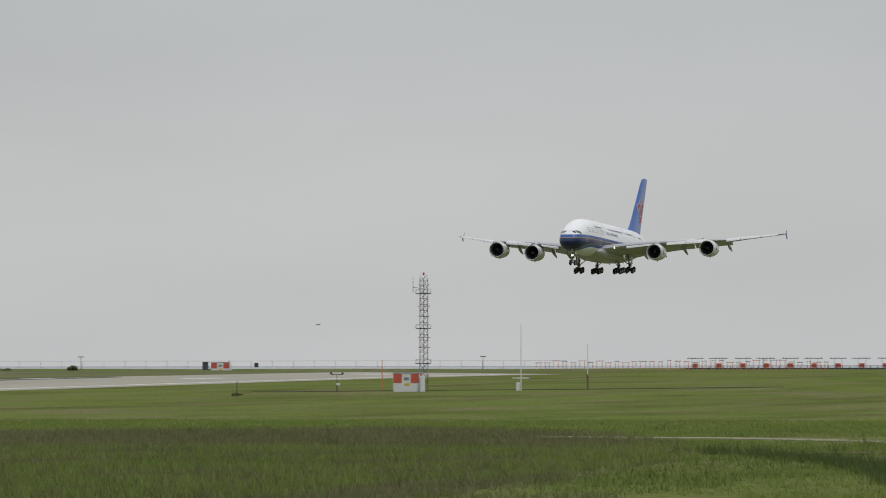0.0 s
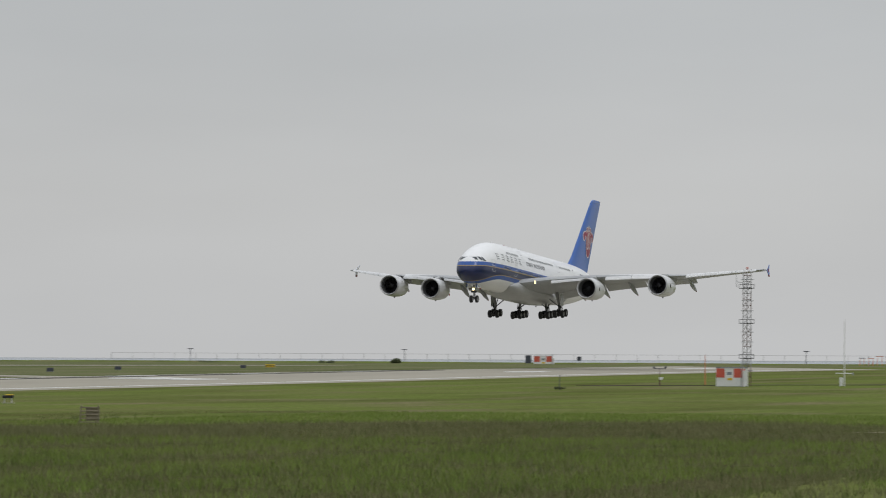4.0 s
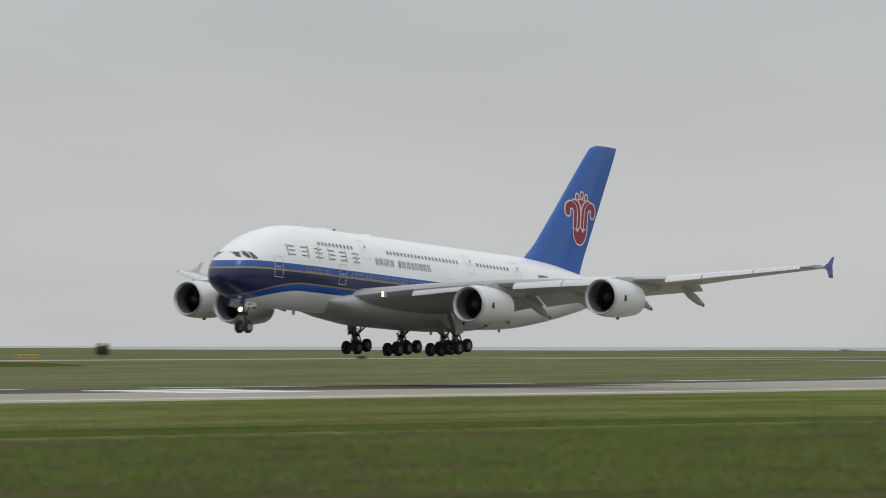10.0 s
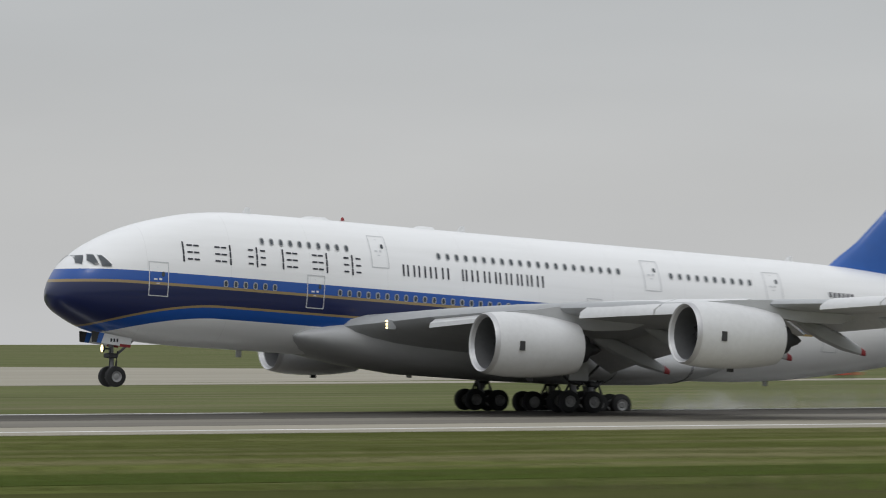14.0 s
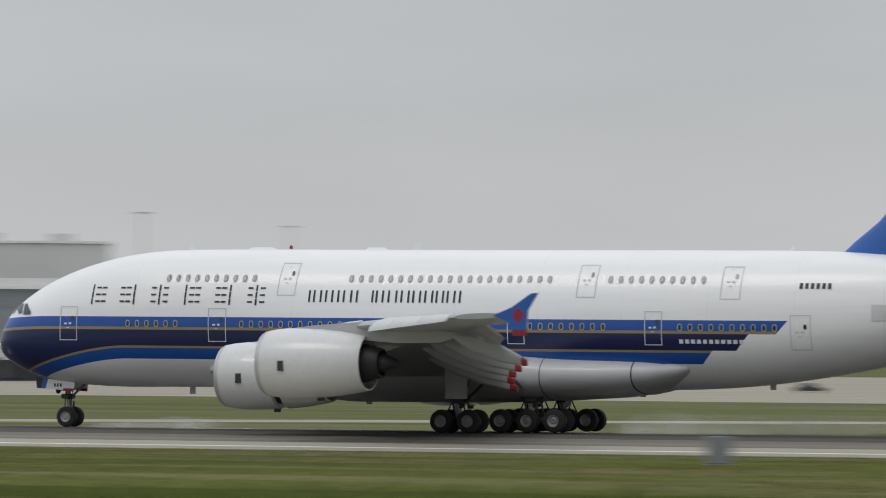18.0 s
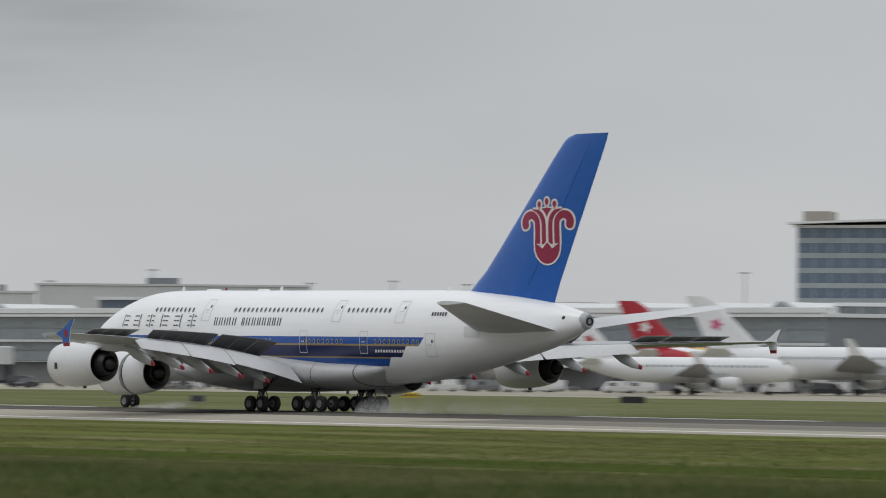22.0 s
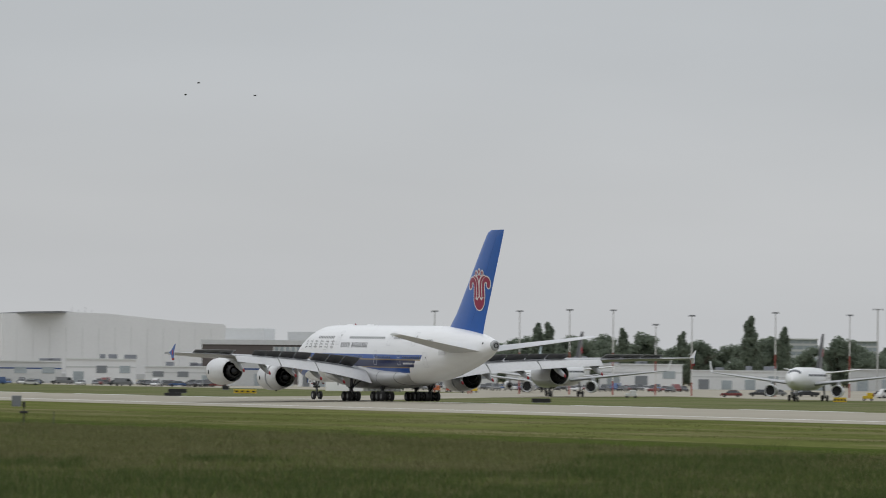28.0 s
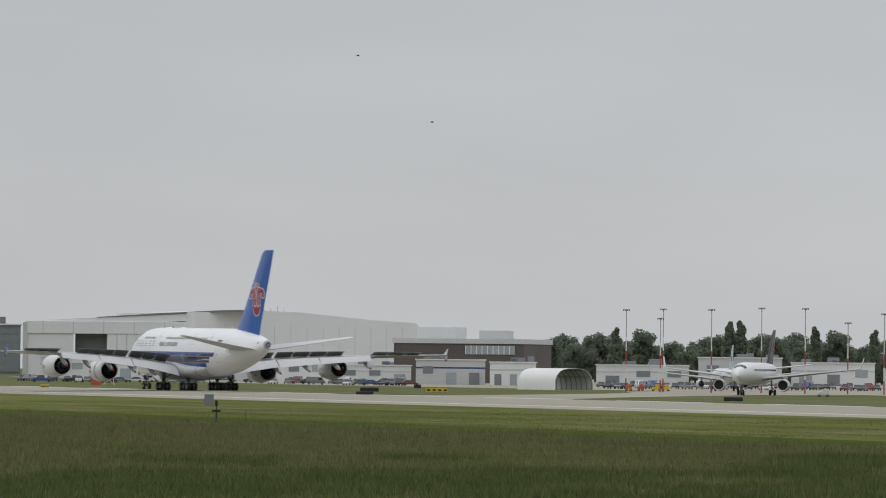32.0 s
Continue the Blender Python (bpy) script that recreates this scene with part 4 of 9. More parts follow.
def build_jet():
    jet = thing("airliner", "large white double-deck airliner, navy and blue stripes, blue tail", "airplane")
    stations = [0.0, 0.1, 0.25, 0.42, 0.6, 0.8, 1.05, 1.4, 1.8, 2.2, 2.6, 3.3, 4.15, 5, 5.7, 6.5, 7.25, 8.2, 9.1, 10.3, 11.6, 13.5, 16, 20, 24, 29, 34, 39, 44, 46, 48, 50, 52, 54, 56, 58, 60, 62, 64, 65.5, 67, 68, 69, 69.7, 70.2]
    body = part("fuselage", loft([hull_ring(a) for a in stations]), M["livery"], jet, "white fuselage with navy nose and blue bands")
    part("tail_cap", loft([[(x - MAIN, hw * math.sin(w), 7.8 + hh * math.cos(w)) for w in [2 * math.pi * k / 20 for k in range(20)]] for x, hw, hh in ((69.9, 0.70, 0.78), (70.5, 0.58, 0.66), (70.62, 0.5, 0.56), (70.6, 0.36, 0.36))]), M["wing"], body, "grey tail cone cap")
    part("exhaust_outlet", spin([(0, 0.36), (0.14, 0.35), (0.15, 0.26), (-0.2, 0.24)], (70.58 - MAIN, 0, 7.78), 0, 16, True), M["dark_metal"], body, "dark tail cone exhaust outlet")
    for side in (-1, 1):
        bm = bmesh.new()
        skin_oval(bm, 68.5, 8.75, 0.3, 0.3, side, 0.02, 12)
        part("cooling_outlet", bm, M["dark_metal"], body, "dark round cooling outlet", smooth=False)
        bm = bmesh.new()
        skin_patch(bm, 57.6, 59.5, 7.0, 7.95, side, 0.02, 4, 4, 0.0)
        part("trim_plate", bm, M["nacelle"], body, "grey rub plate before the tailplane", smooth=True)
    rings = []
    for a, zc, hw, hh in BELLY:
        rings.append([(a - MAIN, hw * math.copysign(abs(math.sin(w)) ** 0.8, math.sin(w)), zc + hh * math.copysign(abs(math.cos(w)) ** 0.9, math.cos(w))) for w in [2 * math.pi * k / 32 for k in range(32)]])
    belly = part("belly_fairing", loft(rings), M["fairing"], jet, "bulged grey belly fairing")
    for a0, a1 in ((43.0, 43.07), (37.4, 37.44)):
        seam = []
        for a in (a0, a1):
            zc, hw, hh = lerp_rows(BELLY, a)
            seam.append([(a - MAIN, (hw + 0.015) * math.copysign(abs(math.sin(w)) ** 0.8, math.sin(w)), zc + (hh + 0.015) * math.copysign(abs(math.cos(w)) ** 0.9, math.cos(w))) for w in [2 * math.pi * k / 32 for k in range(32)]])
        part("fairing_seam", loft(seam), M["gear_dark"], belly, "dark joint of the fairing")
    # fin and rudder
    fr = []
    for z in (8.9, 9.3, 10.2, 11.2, 11.7, 12.3, 14, 16, 18, 20, 22, 23.1, 23.45, 23.7):
        le, te = lerp_rows(FIN, z)
        fr.append([(le + f * (te - le) - MAIN, (1 if k > 0 else -1) * t * 0.10 * (te - le), z) for f, t, k in FOIL])
    fin = part("fin", loft(fr), M["tail_blue"], jet, "tall blue tail fin")
    for side in (-1, 1):
        bm = bmesh.new()
        grid = []
        for i in range(9):
            z = 10.9 + 12.3 * i / 8
            le, te = lerp_rows(FIN, z)
            grid.append([bm.verts.new((le + f * (te - le) - MAIN, side * (fin_half(le + f * (te - le), z) + 0.015), z)) for f in (0.665, 0.672)])
        for r0, r1 in zip(grid, grid[1:]):
            bm.faces.new((r0[0], r0[1], r1[1], r1[0]))
        part("rudder_gap", bm, M["rudder_line"], fin, "darker blue rudder hinge line", smooth=False)
    emblem(jet, fin)
    for side in (-1, 1):
        rings = []
        for i in range(7):
            p = 0.6 + (14.9 - 0.6) * i / 6
            le, te, z = 56.3 + 0.815 * p, 67.3 + 0.325 * p, 6.8 + 0.157 * p
            rings.append([(le + f * (te - le) - MAIN, side * p, z + k * t * 0.10 * (te - le)) for f, t, k in FOIL])
        tail = part("tailplane", loft(rings), M["flap"], jet, "pale grey tailplane")
        part("tailplane_root", loft([[(a - MAIN, side * y, 7.2 + r * math.cos(k * 0.785)) for k in range(8) for a, y in [(58.4 + f, 2.2 - 0.14 * f + 0.35 * r * math.sin(k * 0.785))]] for f, r in ((0, 0.1), (2, 0.7), (6, 0.75), (9, 0.3))]), M["fairing"], tail, "grey tailplane root fairing")
    fuselage_details(jet, body)
    build_gear(jet)
    wings = [build_wing(jet, s) for s in (-1, 1)]
    return jet, wings


JET, WINGS = build_jet()


# ---- ground ----
def grass_material(name, dark, light, dry, tuft=1.0, patch_scale=0.03, fresh=None):
    m = bpy.data.materials.new(name)
    m.use_nodes = True
    nt = m.node_tree
    n, link = nt.nodes.new, nt.links.new
    b = nt.nodes["Principled BSDF"]
    b.inputs["Roughness"].default_value = 0.9
    b.inputs["Specular IOR Level"].default_value = 0.0
    coord = n("ShaderNodeTexCoord")
    s = Sums(nt)

    def noise_tex(scale, detail, stretch):
        mp = n("ShaderNodeMapping")
        mp.inputs["Scale"].default_value = stretch
        link(coord.outputs["Object"], mp.inputs[0])
        t = n("ShaderNodeTexNoise")
        t.inputs["Scale"].default_value, t.inputs["Detail"].default_value = scale, detail
        link(mp.outputs[0], t.inputs["Vector"])
        return t.outputs["Fac"]

    patch, swath, fine = noise_tex(patch_scale, 5, (0.4, 1, 1)), noise_tex(0.10, 5, (0.22, 1, 1)), noise_tex(1.6 * tuft, 6, (1, 1, 1))
    f1 = s.do("MINIMUM", s.do("MAXIMUM", s.do("MULTIPLY", s.do("SUBTRACT", patch, 0.36), 3.4), 0.0), 1.0)
    f2 = s.do("MINIMUM", s.do("MAXIMUM", s.do("MULTIPLY", s.do("SUBTRACT", swath, 0.47), 5.5), 0.0), 0.9)
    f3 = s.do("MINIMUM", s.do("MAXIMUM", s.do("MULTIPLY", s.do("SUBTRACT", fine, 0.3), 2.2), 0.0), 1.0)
    col = s.blend(f1, dark, light)
    col = s.blend(f2, col, dry)
    if fresh:
        # the grass is fresher and patchier towards the runway's threshold
        sep = n("ShaderNodeSeparateXYZ")
        link(coord.outputs["Object"], sep.inputs[0])
        clump = noise_tex(0.07, 5, (0.30, 1, 1))
        east = s.do("MINIMUM", s.do("MAXIMUM", s.do("DIVIDE", s.do("SUBTRACT", sep.outputs["X"], 120.0), 260.0), 0.0), 1.0)
        f4 = s.do("MINIMUM", s.do("MAXIMUM", s.do("MULTIPLY", s.do("SUBTRACT", clump, 0.40), 4.5), 0.0), 1.0)
        col = s.blend(s.do("MULTIPLY", east, s.do("MULTIPLY", f4, 0.85)), col, fresh)
    # the relief's low points between tufts are darkened in the colour
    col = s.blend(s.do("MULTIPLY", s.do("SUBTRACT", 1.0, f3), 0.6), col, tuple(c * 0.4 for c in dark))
    link(col, b.inputs["Base Color"])
    bp = n("ShaderNodeBump")
    bp.inputs["Strength"].default_value, bp.inputs["Distance"].default_value = 0.7, 0.2
    link(fine, bp.inputs["Height"])
    link(bp.outputs[0], b.inputs["Normal"])
    return m


GROUND_Z = -0.45


def rise(x):
    """How far the airfield rises towards the runway's threshold, before it falls to the shore"""
    up = min(max((x - 430) / 620, 0.0), 1.0)
    down = min(max((x - 1380) / 320, 0.0), 1.0)
    return 2.3 * (up * up * (3 - 2 * up)) * (1 - down * down * (3 - 2 * down))


def spot(bearing, d):
    """A place on the ground plan: degrees left of straight ahead, and metres from the viewing point"""
    w = radians(bearing)
    return -d * math.sin(w), d * math.cos(w)


def facing(bearing, d, z=GROUND_Z, turn=0.0):
    """The pose of a thing at that place, its front (-y) towards the viewing point"""
    size = 1.0
    if -85 < bearing < -44 and 400 < d < 1900:
        # d is paced on level ground: on the rise the thing stands nearer and is smaller
        slope, level = (EYE_Z - GROUND_Z) / d, d
        for _ in range(30):
            d = 0.5 * d + 0.5 * (EYE_Z - GROUND_Z - rise(spot(bearing, d)[0])) / slope
        size = d / level
    x, y = spot(bearing, d)
    return pose(x, y, z + rise(x), 0, 0, bearing + turn) @ Matrix.Scale(size, 4)


def ribbon(name, label, category, mat, pts, width, z, thick=0.05):
    """A paved band along a polyline"""
    fine = [pts[0]]
    for p, q in zip(pts, pts[1:]):
        n = max(1, int(math.hypot(q[0] - p[0], q[1] - p[1]) / 40))
        fine += [(p[0] + (q[0] - p[0]) * k / n, p[1] + (q[1] - p[1]) * k / n) for k in range(1, n + 1)]
    pts, level, rings = fine, z, []
    for i, (x, y) in enumerate(pts):
        z = level + rise(x)
        q0, q1 = Vector(pts[max(i - 1, 0)]), Vector(pts[min(i + 1, len(pts) - 1)])
        d = (q1 - q0).normalized() * (width / 2)
        rings.append([(x - d.y * s, y + d.x * s, zz) for s, zz in ((-1, z - thick), (-1, z), (1, z), (1, z - thick))])
    return tagged(part(name, loft(rings), mat, smooth=False), label, category, kind="structure")


def sheet(name, label, category, mat, pts, z, thick=0.05):
    """A paved or grown area that follows the lie of the land"""
    bm = bmesh.new()
    bm.faces.new([bm.verts.new((x, y, 0)) for x, y in pts])
    bmesh.ops.triangulate(bm, faces=bm.faces)
    if max(x for x, y in pts) > 430:
        for _ in range(3):
            bmesh.ops.subdivide_edges(bm, edges=[e for e in bm.edges if e.calc_length() > 30], cuts=2, use_grid_fill=True)
        bmesh.ops.triangulate(bm, faces=bm.faces)
    low = bmesh.ops.extrude_face_region(bm, geom=bm.faces[:])
    lowered = {v for v in low["geom"] if isinstance(v, bmesh.types.BMVert)}
    for v in bm.verts:
        v.co.z = z + rise(v.co.x) - (thick if v in lowered else 0)
    return tagged(part(name, bm, mat, smooth=False), label, category, kind="structure")


def crowned(name, label, mat, y0, y1, x0, x1, lift, n=24):
    """A band of the runway surface that follows its crown"""

    def h(y):
        return GROUND_Z + 0.02 + 0.43 * max(0.0, 1 - abs(y - RUNWAY_Y) / (42 if y < RUNWAY_Y else 21.5))

    ys = [y0] + ([RUNWAY_Y] if y0 < RUNWAY_Y < y1 else []) + [y1]
    rings = []
    for i in range(n + 1):
        x = x0 + (x1 - x0) * i / n
        rings.append([(x, y, h(y) + lift + rise(x)) for y in ys] + [(x, y1, GROUND_Z - 0.2 + rise(x)), (x, y0, GROUND_Z - 0.2 + rise(x))])
    return part(name, loft(rings), mat, smooth=False)


def blade_material(name, base, tip):
    """Thin leaves, each a little different, paler towards the seed heads"""
    m = bpy.data.materials.new(name)
    m.use_nodes = True
    nt = m.node_tree
    n, link = nt.nodes.new, nt.links.new
    b = nt.nodes["Principled BSDF"]
    b.inputs["Roughness"].default_value = 0.8
    b.inputs["Specular IOR Level"].default_value = 0.2
    coord = n("ShaderNodeTexCoord")
    patch = n("ShaderNodeTexNoise")
    patch.inputs["Scale"].default_value, patch.inputs["Detail"].default_value = 0.07, 4
    link(coord.outputs["Object"], patch.inputs["Vector"])
    geo = n("ShaderNodeNewGeometry")
    s = Sums(nt)
    f = s.do("ADD", s.do("MULTIPLY", geo.outputs["Random Per Island"], 0.75), s.do("MULTIPLY", s.do("SUBTRACT", patch.outputs["Fac"], 0.40), 1.5))
    col = s.blend(s.do("MINIMUM", s.do("MAXIMUM", f, 0.0), 1.0), base, tip)
    link(col, b.inputs["Base Color"])
    return m


def build_ground():
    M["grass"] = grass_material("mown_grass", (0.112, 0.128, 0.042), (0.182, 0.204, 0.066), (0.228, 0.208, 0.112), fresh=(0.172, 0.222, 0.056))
    # duller, greyer colour stands in for haze over the far grass
    M["infield"] = grass_material("haze_dulled_infield_grass", (0.132, 0.150, 0.068), (0.184, 0.202, 0.094), (0.220, 0.208, 0.126))
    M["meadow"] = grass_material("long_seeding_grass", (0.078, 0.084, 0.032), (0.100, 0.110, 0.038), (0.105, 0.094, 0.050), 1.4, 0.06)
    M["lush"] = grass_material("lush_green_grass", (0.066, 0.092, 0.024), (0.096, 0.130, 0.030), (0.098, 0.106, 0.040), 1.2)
    M["concrete"] = material("runway_concrete", (0.37, 0.345, 0.285), 0.9, second=(0.285, 0.265, 0.215), scale=0.10, bump=0.1, spec=0.08, stretch=(0.12, 1, 1))
    M["faint_rubber"] = material("faintly_marked_concrete", (0.235, 0.22, 0.185), 0.9, second=(0.13, 0.12, 0.105), scale=0.35, bump=0.1, spec=0.1, stretch=(0.02, 1, 1))
    M["rubber"] = material("tyre_marked_asphalt", (0.125, 0.116, 0.10), 0.9, second=(0.045, 0.043, 0.04), scale=0.35, bump=0.1, spec=0.1, stretch=(0.02, 1, 1))
    M["marking"] = material("white_runway_paint", (0.70, 0.70, 0.68), 0.7, vary=0.2, scale=0.8)
    M["soil"] = material("bare_brown_earth", (0.13, 0.105, 0.065), 0.95, vary=0.3, scale=0.6, bump=0.4, spec=0.02)
    M["pale_soil"] = material("pale_dry_earth", (0.27, 0.245, 0.17), 0.95, vary=0.2, scale=0.4, spec=0.02)
    M["dark_soil"] = material("dark_damp_earth", (0.075, 0.068, 0.05), 0.95, vary=0.3, scale=0.6, spec=0.02)
    M["water"] = material("grey_sea_water", (0.20, 0.23, 0.25), 0.25, vary=0.12, scale=0.05, bump=0.3)
    bm = bmesh.new()
    xs = [-4900, -2500, -1600, -1100, -700, -400, -200, 0, 200, 400] + [430 + 31 * k for k in range(42)] + [1800, 2500, 4900]
    ys = [-1500, -300, -60, 40, 110, 160, 230, 300, 400, 520, 700, 1000, 1500, 2400, 4900]
    grid = [[bm.verts.new((x, y, GROUND_Z + rise(x))) for y in ys] for x in xs]
    for i in range(len(xs) - 1):
        for j in range(len(ys) - 1):
            bm.faces.new((grid[i][j], grid[i + 1][j], grid[i + 1][j + 1], grid[i][j + 1]))
    bm.faces.ensure_lookup_table()
    for f in bm.faces:
        f.material_index = 1 if f.calc_center_median().y > 300 else 0
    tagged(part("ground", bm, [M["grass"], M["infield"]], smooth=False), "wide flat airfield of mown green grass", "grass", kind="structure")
    # runway with its crown, rubber and paint
    run = crowned("runway", "", M["concrete"], RUNWAY_Y - 42, RUNWAY_Y + 21.5, -2400, 1000, 0.0, 110)
    tagged(run, "long pale concrete runway with a rubber-darkened middle", "runway", kind="structure")
    for y0, y1 in ((-27, -14.1), (15.1, 19)):
        rub = crowned("rubber_mark", "", M["faint_rubber"], RUNWAY_Y + y0, RUNWAY_Y + y1, -330, 330, 0.014, 40)
        rub.parent = run
        tagged(rub, "greyer worn concrete beside the tyre rubber")
    for y0, y1, x0, x1, lift in ((-14, 15, -420, 480, 0.02), (-8, 10, -520, -400, 0.026), (-7, 9, 460, 640, 0.026), (-3, 4, 620, 850, 0.03)):
        rub = crowned("rubber_mark", "", M["rubber"], RUNWAY_Y + y0, RUNWAY_Y + y1, x0, x1, lift, 40)
        rub.parent = run
        tagged(rub, "dark tyre rubber along the runway middle")
    for y in (RUNWAY_Y - 36.5, RUNWAY_Y + 19.6):
        e = crowned("edge_line", "", M["marking"], y, y + 0.9, -2300, 990, 0.012, 106)
        e.parent = run
        tagged(e, "white runway edge line")
    first = crowned("centre_dash", "", M["marking"], RUNWAY_Y - 0.9, RUNWAY_Y + 0.9, -15, 15, 0.035, 1)
    first.parent = run
    first.location.x = -2275
    for i in range(1, 63):
        o = new("centre_dash", first.data)
        o.parent = run
        o.location.x = -2275 + 50 * i
        o.location.z = rise(-2275 + 50 * i)
    bar = crowned("touchdown_bar", "", M["marking"], RUNWAY_Y - 20, RUNWAY_Y - 17, -11, 11, 0.03, 1)
    bar.parent = run
    bar.location = (950, 0, rise(950))
    for i, x in enumerate((850, 700, 550, 400, 250)):
        for k in range(3 if i in (1, 3) else 1):
            o = new("touchdown_bar", bar.data)
            o.parent = run
            o.location = (x, 4.5 * k, 0.06 * k + rise(x))
    # taxiways, exits and the apron
    z = GROUND_Z + 0.025
    ribbon("taxiway", "pale concrete taxiway beyond the runway", "taxiway", M["concrete"], [(100, 530), (309, 552), (482, 584), (600, 589), (700, 588), (780, 580), (850, 545), (900, 492), (950, 455), (1000, 425), (1080, 400)], 22, z + 0.012)
    ribbon("taxiway", "narrow pale taxiway beside the runway", "taxiway", M["concrete"], [(856, 535), (838, 450), (815, 410), (780, 365), (736, 309)], 13, z + 0.022)
    ribbon("taxiway", "narrow pale crossing taxiway", "taxiway", M["concrete"], [(130, 548), (54, 507), (-22, 465), (-60, 432), (-110, 402), (-160, 366), (-233, 309)], 15, z + 0.022)
    sheet("taxiway", "angled concrete runway exit", "taxiway", M["concrete"], [(270, 309), (322, 309), (388, 343), (455, 386), (540, 435), (640, 505), (735, 562), (720, 592), (600, 592), (545, 488), (440, 400), (370, 353)], z + 0.03)
    sheet("taxiway", "short angled runway exit to the apron", "taxiway", M["concrete"], [(-835, 309), (-768, 309), (-792, 329), (-852, 365), (-902, 398), (-960, 445), (-1020, 500), (-1130, 500), (-1060, 452), (-1015, 435), (-958, 403), (-890, 355)], z + 0.03)
    sheet("apron", "broad pale concrete parking apron", "apron", M["concrete"], [(330, 585), (200, 545), (60, 518), (-20, 520), (-30, 553), (-157, 562), (-290, 578), (-370, 522), (-525, 512), (-690, 510), (-760, 490), (-910, 463), (-1004, 482), (-1100, 490), (-1330, 470), (-1900, 560), (-2400, 900), (-900, 1400), (300, 1400), (420, 720)], z - 0.01)
    sheet("runway_shoulder", "pale paved shoulder where the runway widens", "runway", M["concrete"], [(-405, 253), (-430, 247), (-520, 244.5), (-620, 244), (-720, 243), (-820, 242), (-1000, 240), (-1000, 254), (-700, 254), (-405, 254)], GROUND_Z + 0.03)
    # long grass in front, the lush strip behind it
    edge = [(-700, 140), (-490, 144), (-430, 146), (-395, 149), (-356, 149), (-300, 149), (-160, 156), (-60, 156), (60, 156), (200, 154), (297, 149), (330, 136), (358, 124), (372, 104), (352, 86), (316, 73), (272, 60.5), (240, 56), (212, 52.5), (187, 49)]
    sheet("meadow", "dark uncut meadow of seeding long grass", "grass", M["meadow"], [(-700, 40)] + edge[:13] + [(370, 104), (350, 88), (314, 75), (270, 62.5), (238, 58), (210, 54.5), (186, 51), (150, 48)], GROUND_Z + 0.02, 0.1)
    ribbon("lush_grass", "brighter green grass strip at the meadow's edge", "grass", M["lush"], [(-700, 150), (-490, 153), (-415, 155), (-290, 158), (-160, 168), (0, 172), (200, 170), (290, 164), (330, 152)], 13, GROUND_Z + 0.025)
    ribbon("dirt_track", "pale worn track across the mown grass", "track", M["pale_soil"], [(329, 84), (326, 76), (325, 71), (320, 65.5), (312.4, 58.8), (303, 50)], 3.6, GROUND_Z + 0.05)
    ribbon("dirt_track", "brown bare earth track behind the bank", "track", M["soil"], [(286, 68), (279, 65), (275, 61.3), (271, 57), (273, 54.2), (275, 50)], 3.0, GROUND_Z + 0.05)
    ribbon("dirt_track", "dark worn strip of bare earth", "track", M["dark_soil"], [(672, 210), (694, 191), (701, 180), (716, 168), (735, 155)], 6, GROUND_Z + 0.05)
    ribbon("dirt_track", "pale bare track winding up the far field", "track", M["pale_soil"], [(545, 588), (575, 612), (660, 690), (720, 765), (770, 850)], 9, GROUND_Z + 0.05)
    for b, d, ln, w, h in ((-45.6, 900, 95, 14, 1.5), (-52.2, 1010, 60, 14, 1.3), (-40.6, 860, 70, 12, 1.1), (-48.5, 1050, 120, 16, 1.4)):
        rings = [[(x, y * w * (1 - (x / ln * 2) ** 2 * 0.8), -0.1 + h * (1 - y * y * 4) * (1 - (x / ln * 2) ** 4) * (0.85 + 0.3 * noise.noise((x * 0.1, b, 0)))) for y in (-0.5, -0.3, -0.1, 0.1, 0.3, 0.5)] for x in [ln * (k / 16 - 0.5) for k in range(17)]]
        m = part("grass_mound", loft(rings), M["lush"])
        m.matrix_basis = facing(b, d, GROUND_Z, 8)
        tagged(m, "low dark green mound of rank grass", "mound", kind="structure")
    # blades of the long grass, and tufts in the mown field
    rng = np.random.default_rng(5)

    def blades(name, label, mat, count, x0, x1, y0, y1, h, keep, per=6, spread=0.2):
        px, py = rng.uniform(x0, x1, count), rng.uniform(y0, y1, count)
        ok = np.hypot(px, py) > 172
        px, py = px[ok], py[ok]
        ok = np.array([keep(a, b) for a, b in zip(px, py)])
        px, py = px[ok], py[ok]
        n = len(px) * per
        cx, cy = np.repeat(px, per) + rng.normal(0, spread, n), np.repeat(py, per) + rng.normal(0, spread, n)
        hh = np.repeat(rng.uniform(0.5, 1.2, len(px)), per) * h * rng.uniform(0.6, 1.25, n)
        w = rng.uniform(0.010, 0.026, n)
        turn, lean = rng.uniform(0, 6.283, n), rng.normal(0, 0.32, (n, 2)) * hh[:, None]
        v = np.empty((n, 3, 3))
        v[:, 0] = np.stack([cx - w * np.cos(turn), cy - w * np.sin(turn), np.full(n, GROUND_Z)], 1)
        v[:, 1] = np.stack([cx + w * np.cos(turn), cy + w * np.sin(turn), np.full(n, GROUND_Z)], 1)
        v[:, 2] = np.stack([cx + lean[:, 0], cy + lean[:, 1], GROUND_Z + hh], 1)
        me = bpy.data.meshes.new(name)
        me.from_pydata(v.reshape(-1, 3), [], np.arange(n * 3).reshape(-1, 3))
        me.materials.append(mat)
        tagged(new(name, me), label, "grass", kind="stuff")

    M["blade"] = blade_material("seeding_grass_blade", (0.120, 0.130, 0.047), (0.190, 0.186, 0.088))
    M["green_blade"] = blade_material("green_grass_blade", (0.130, 0.195, 0.034), (0.195, 0.245, 0.055))
    M["deep_blade"] = blade_material("deep_green_blade", (0.086, 0.122, 0.028), (0.140, 0.178, 0.045))
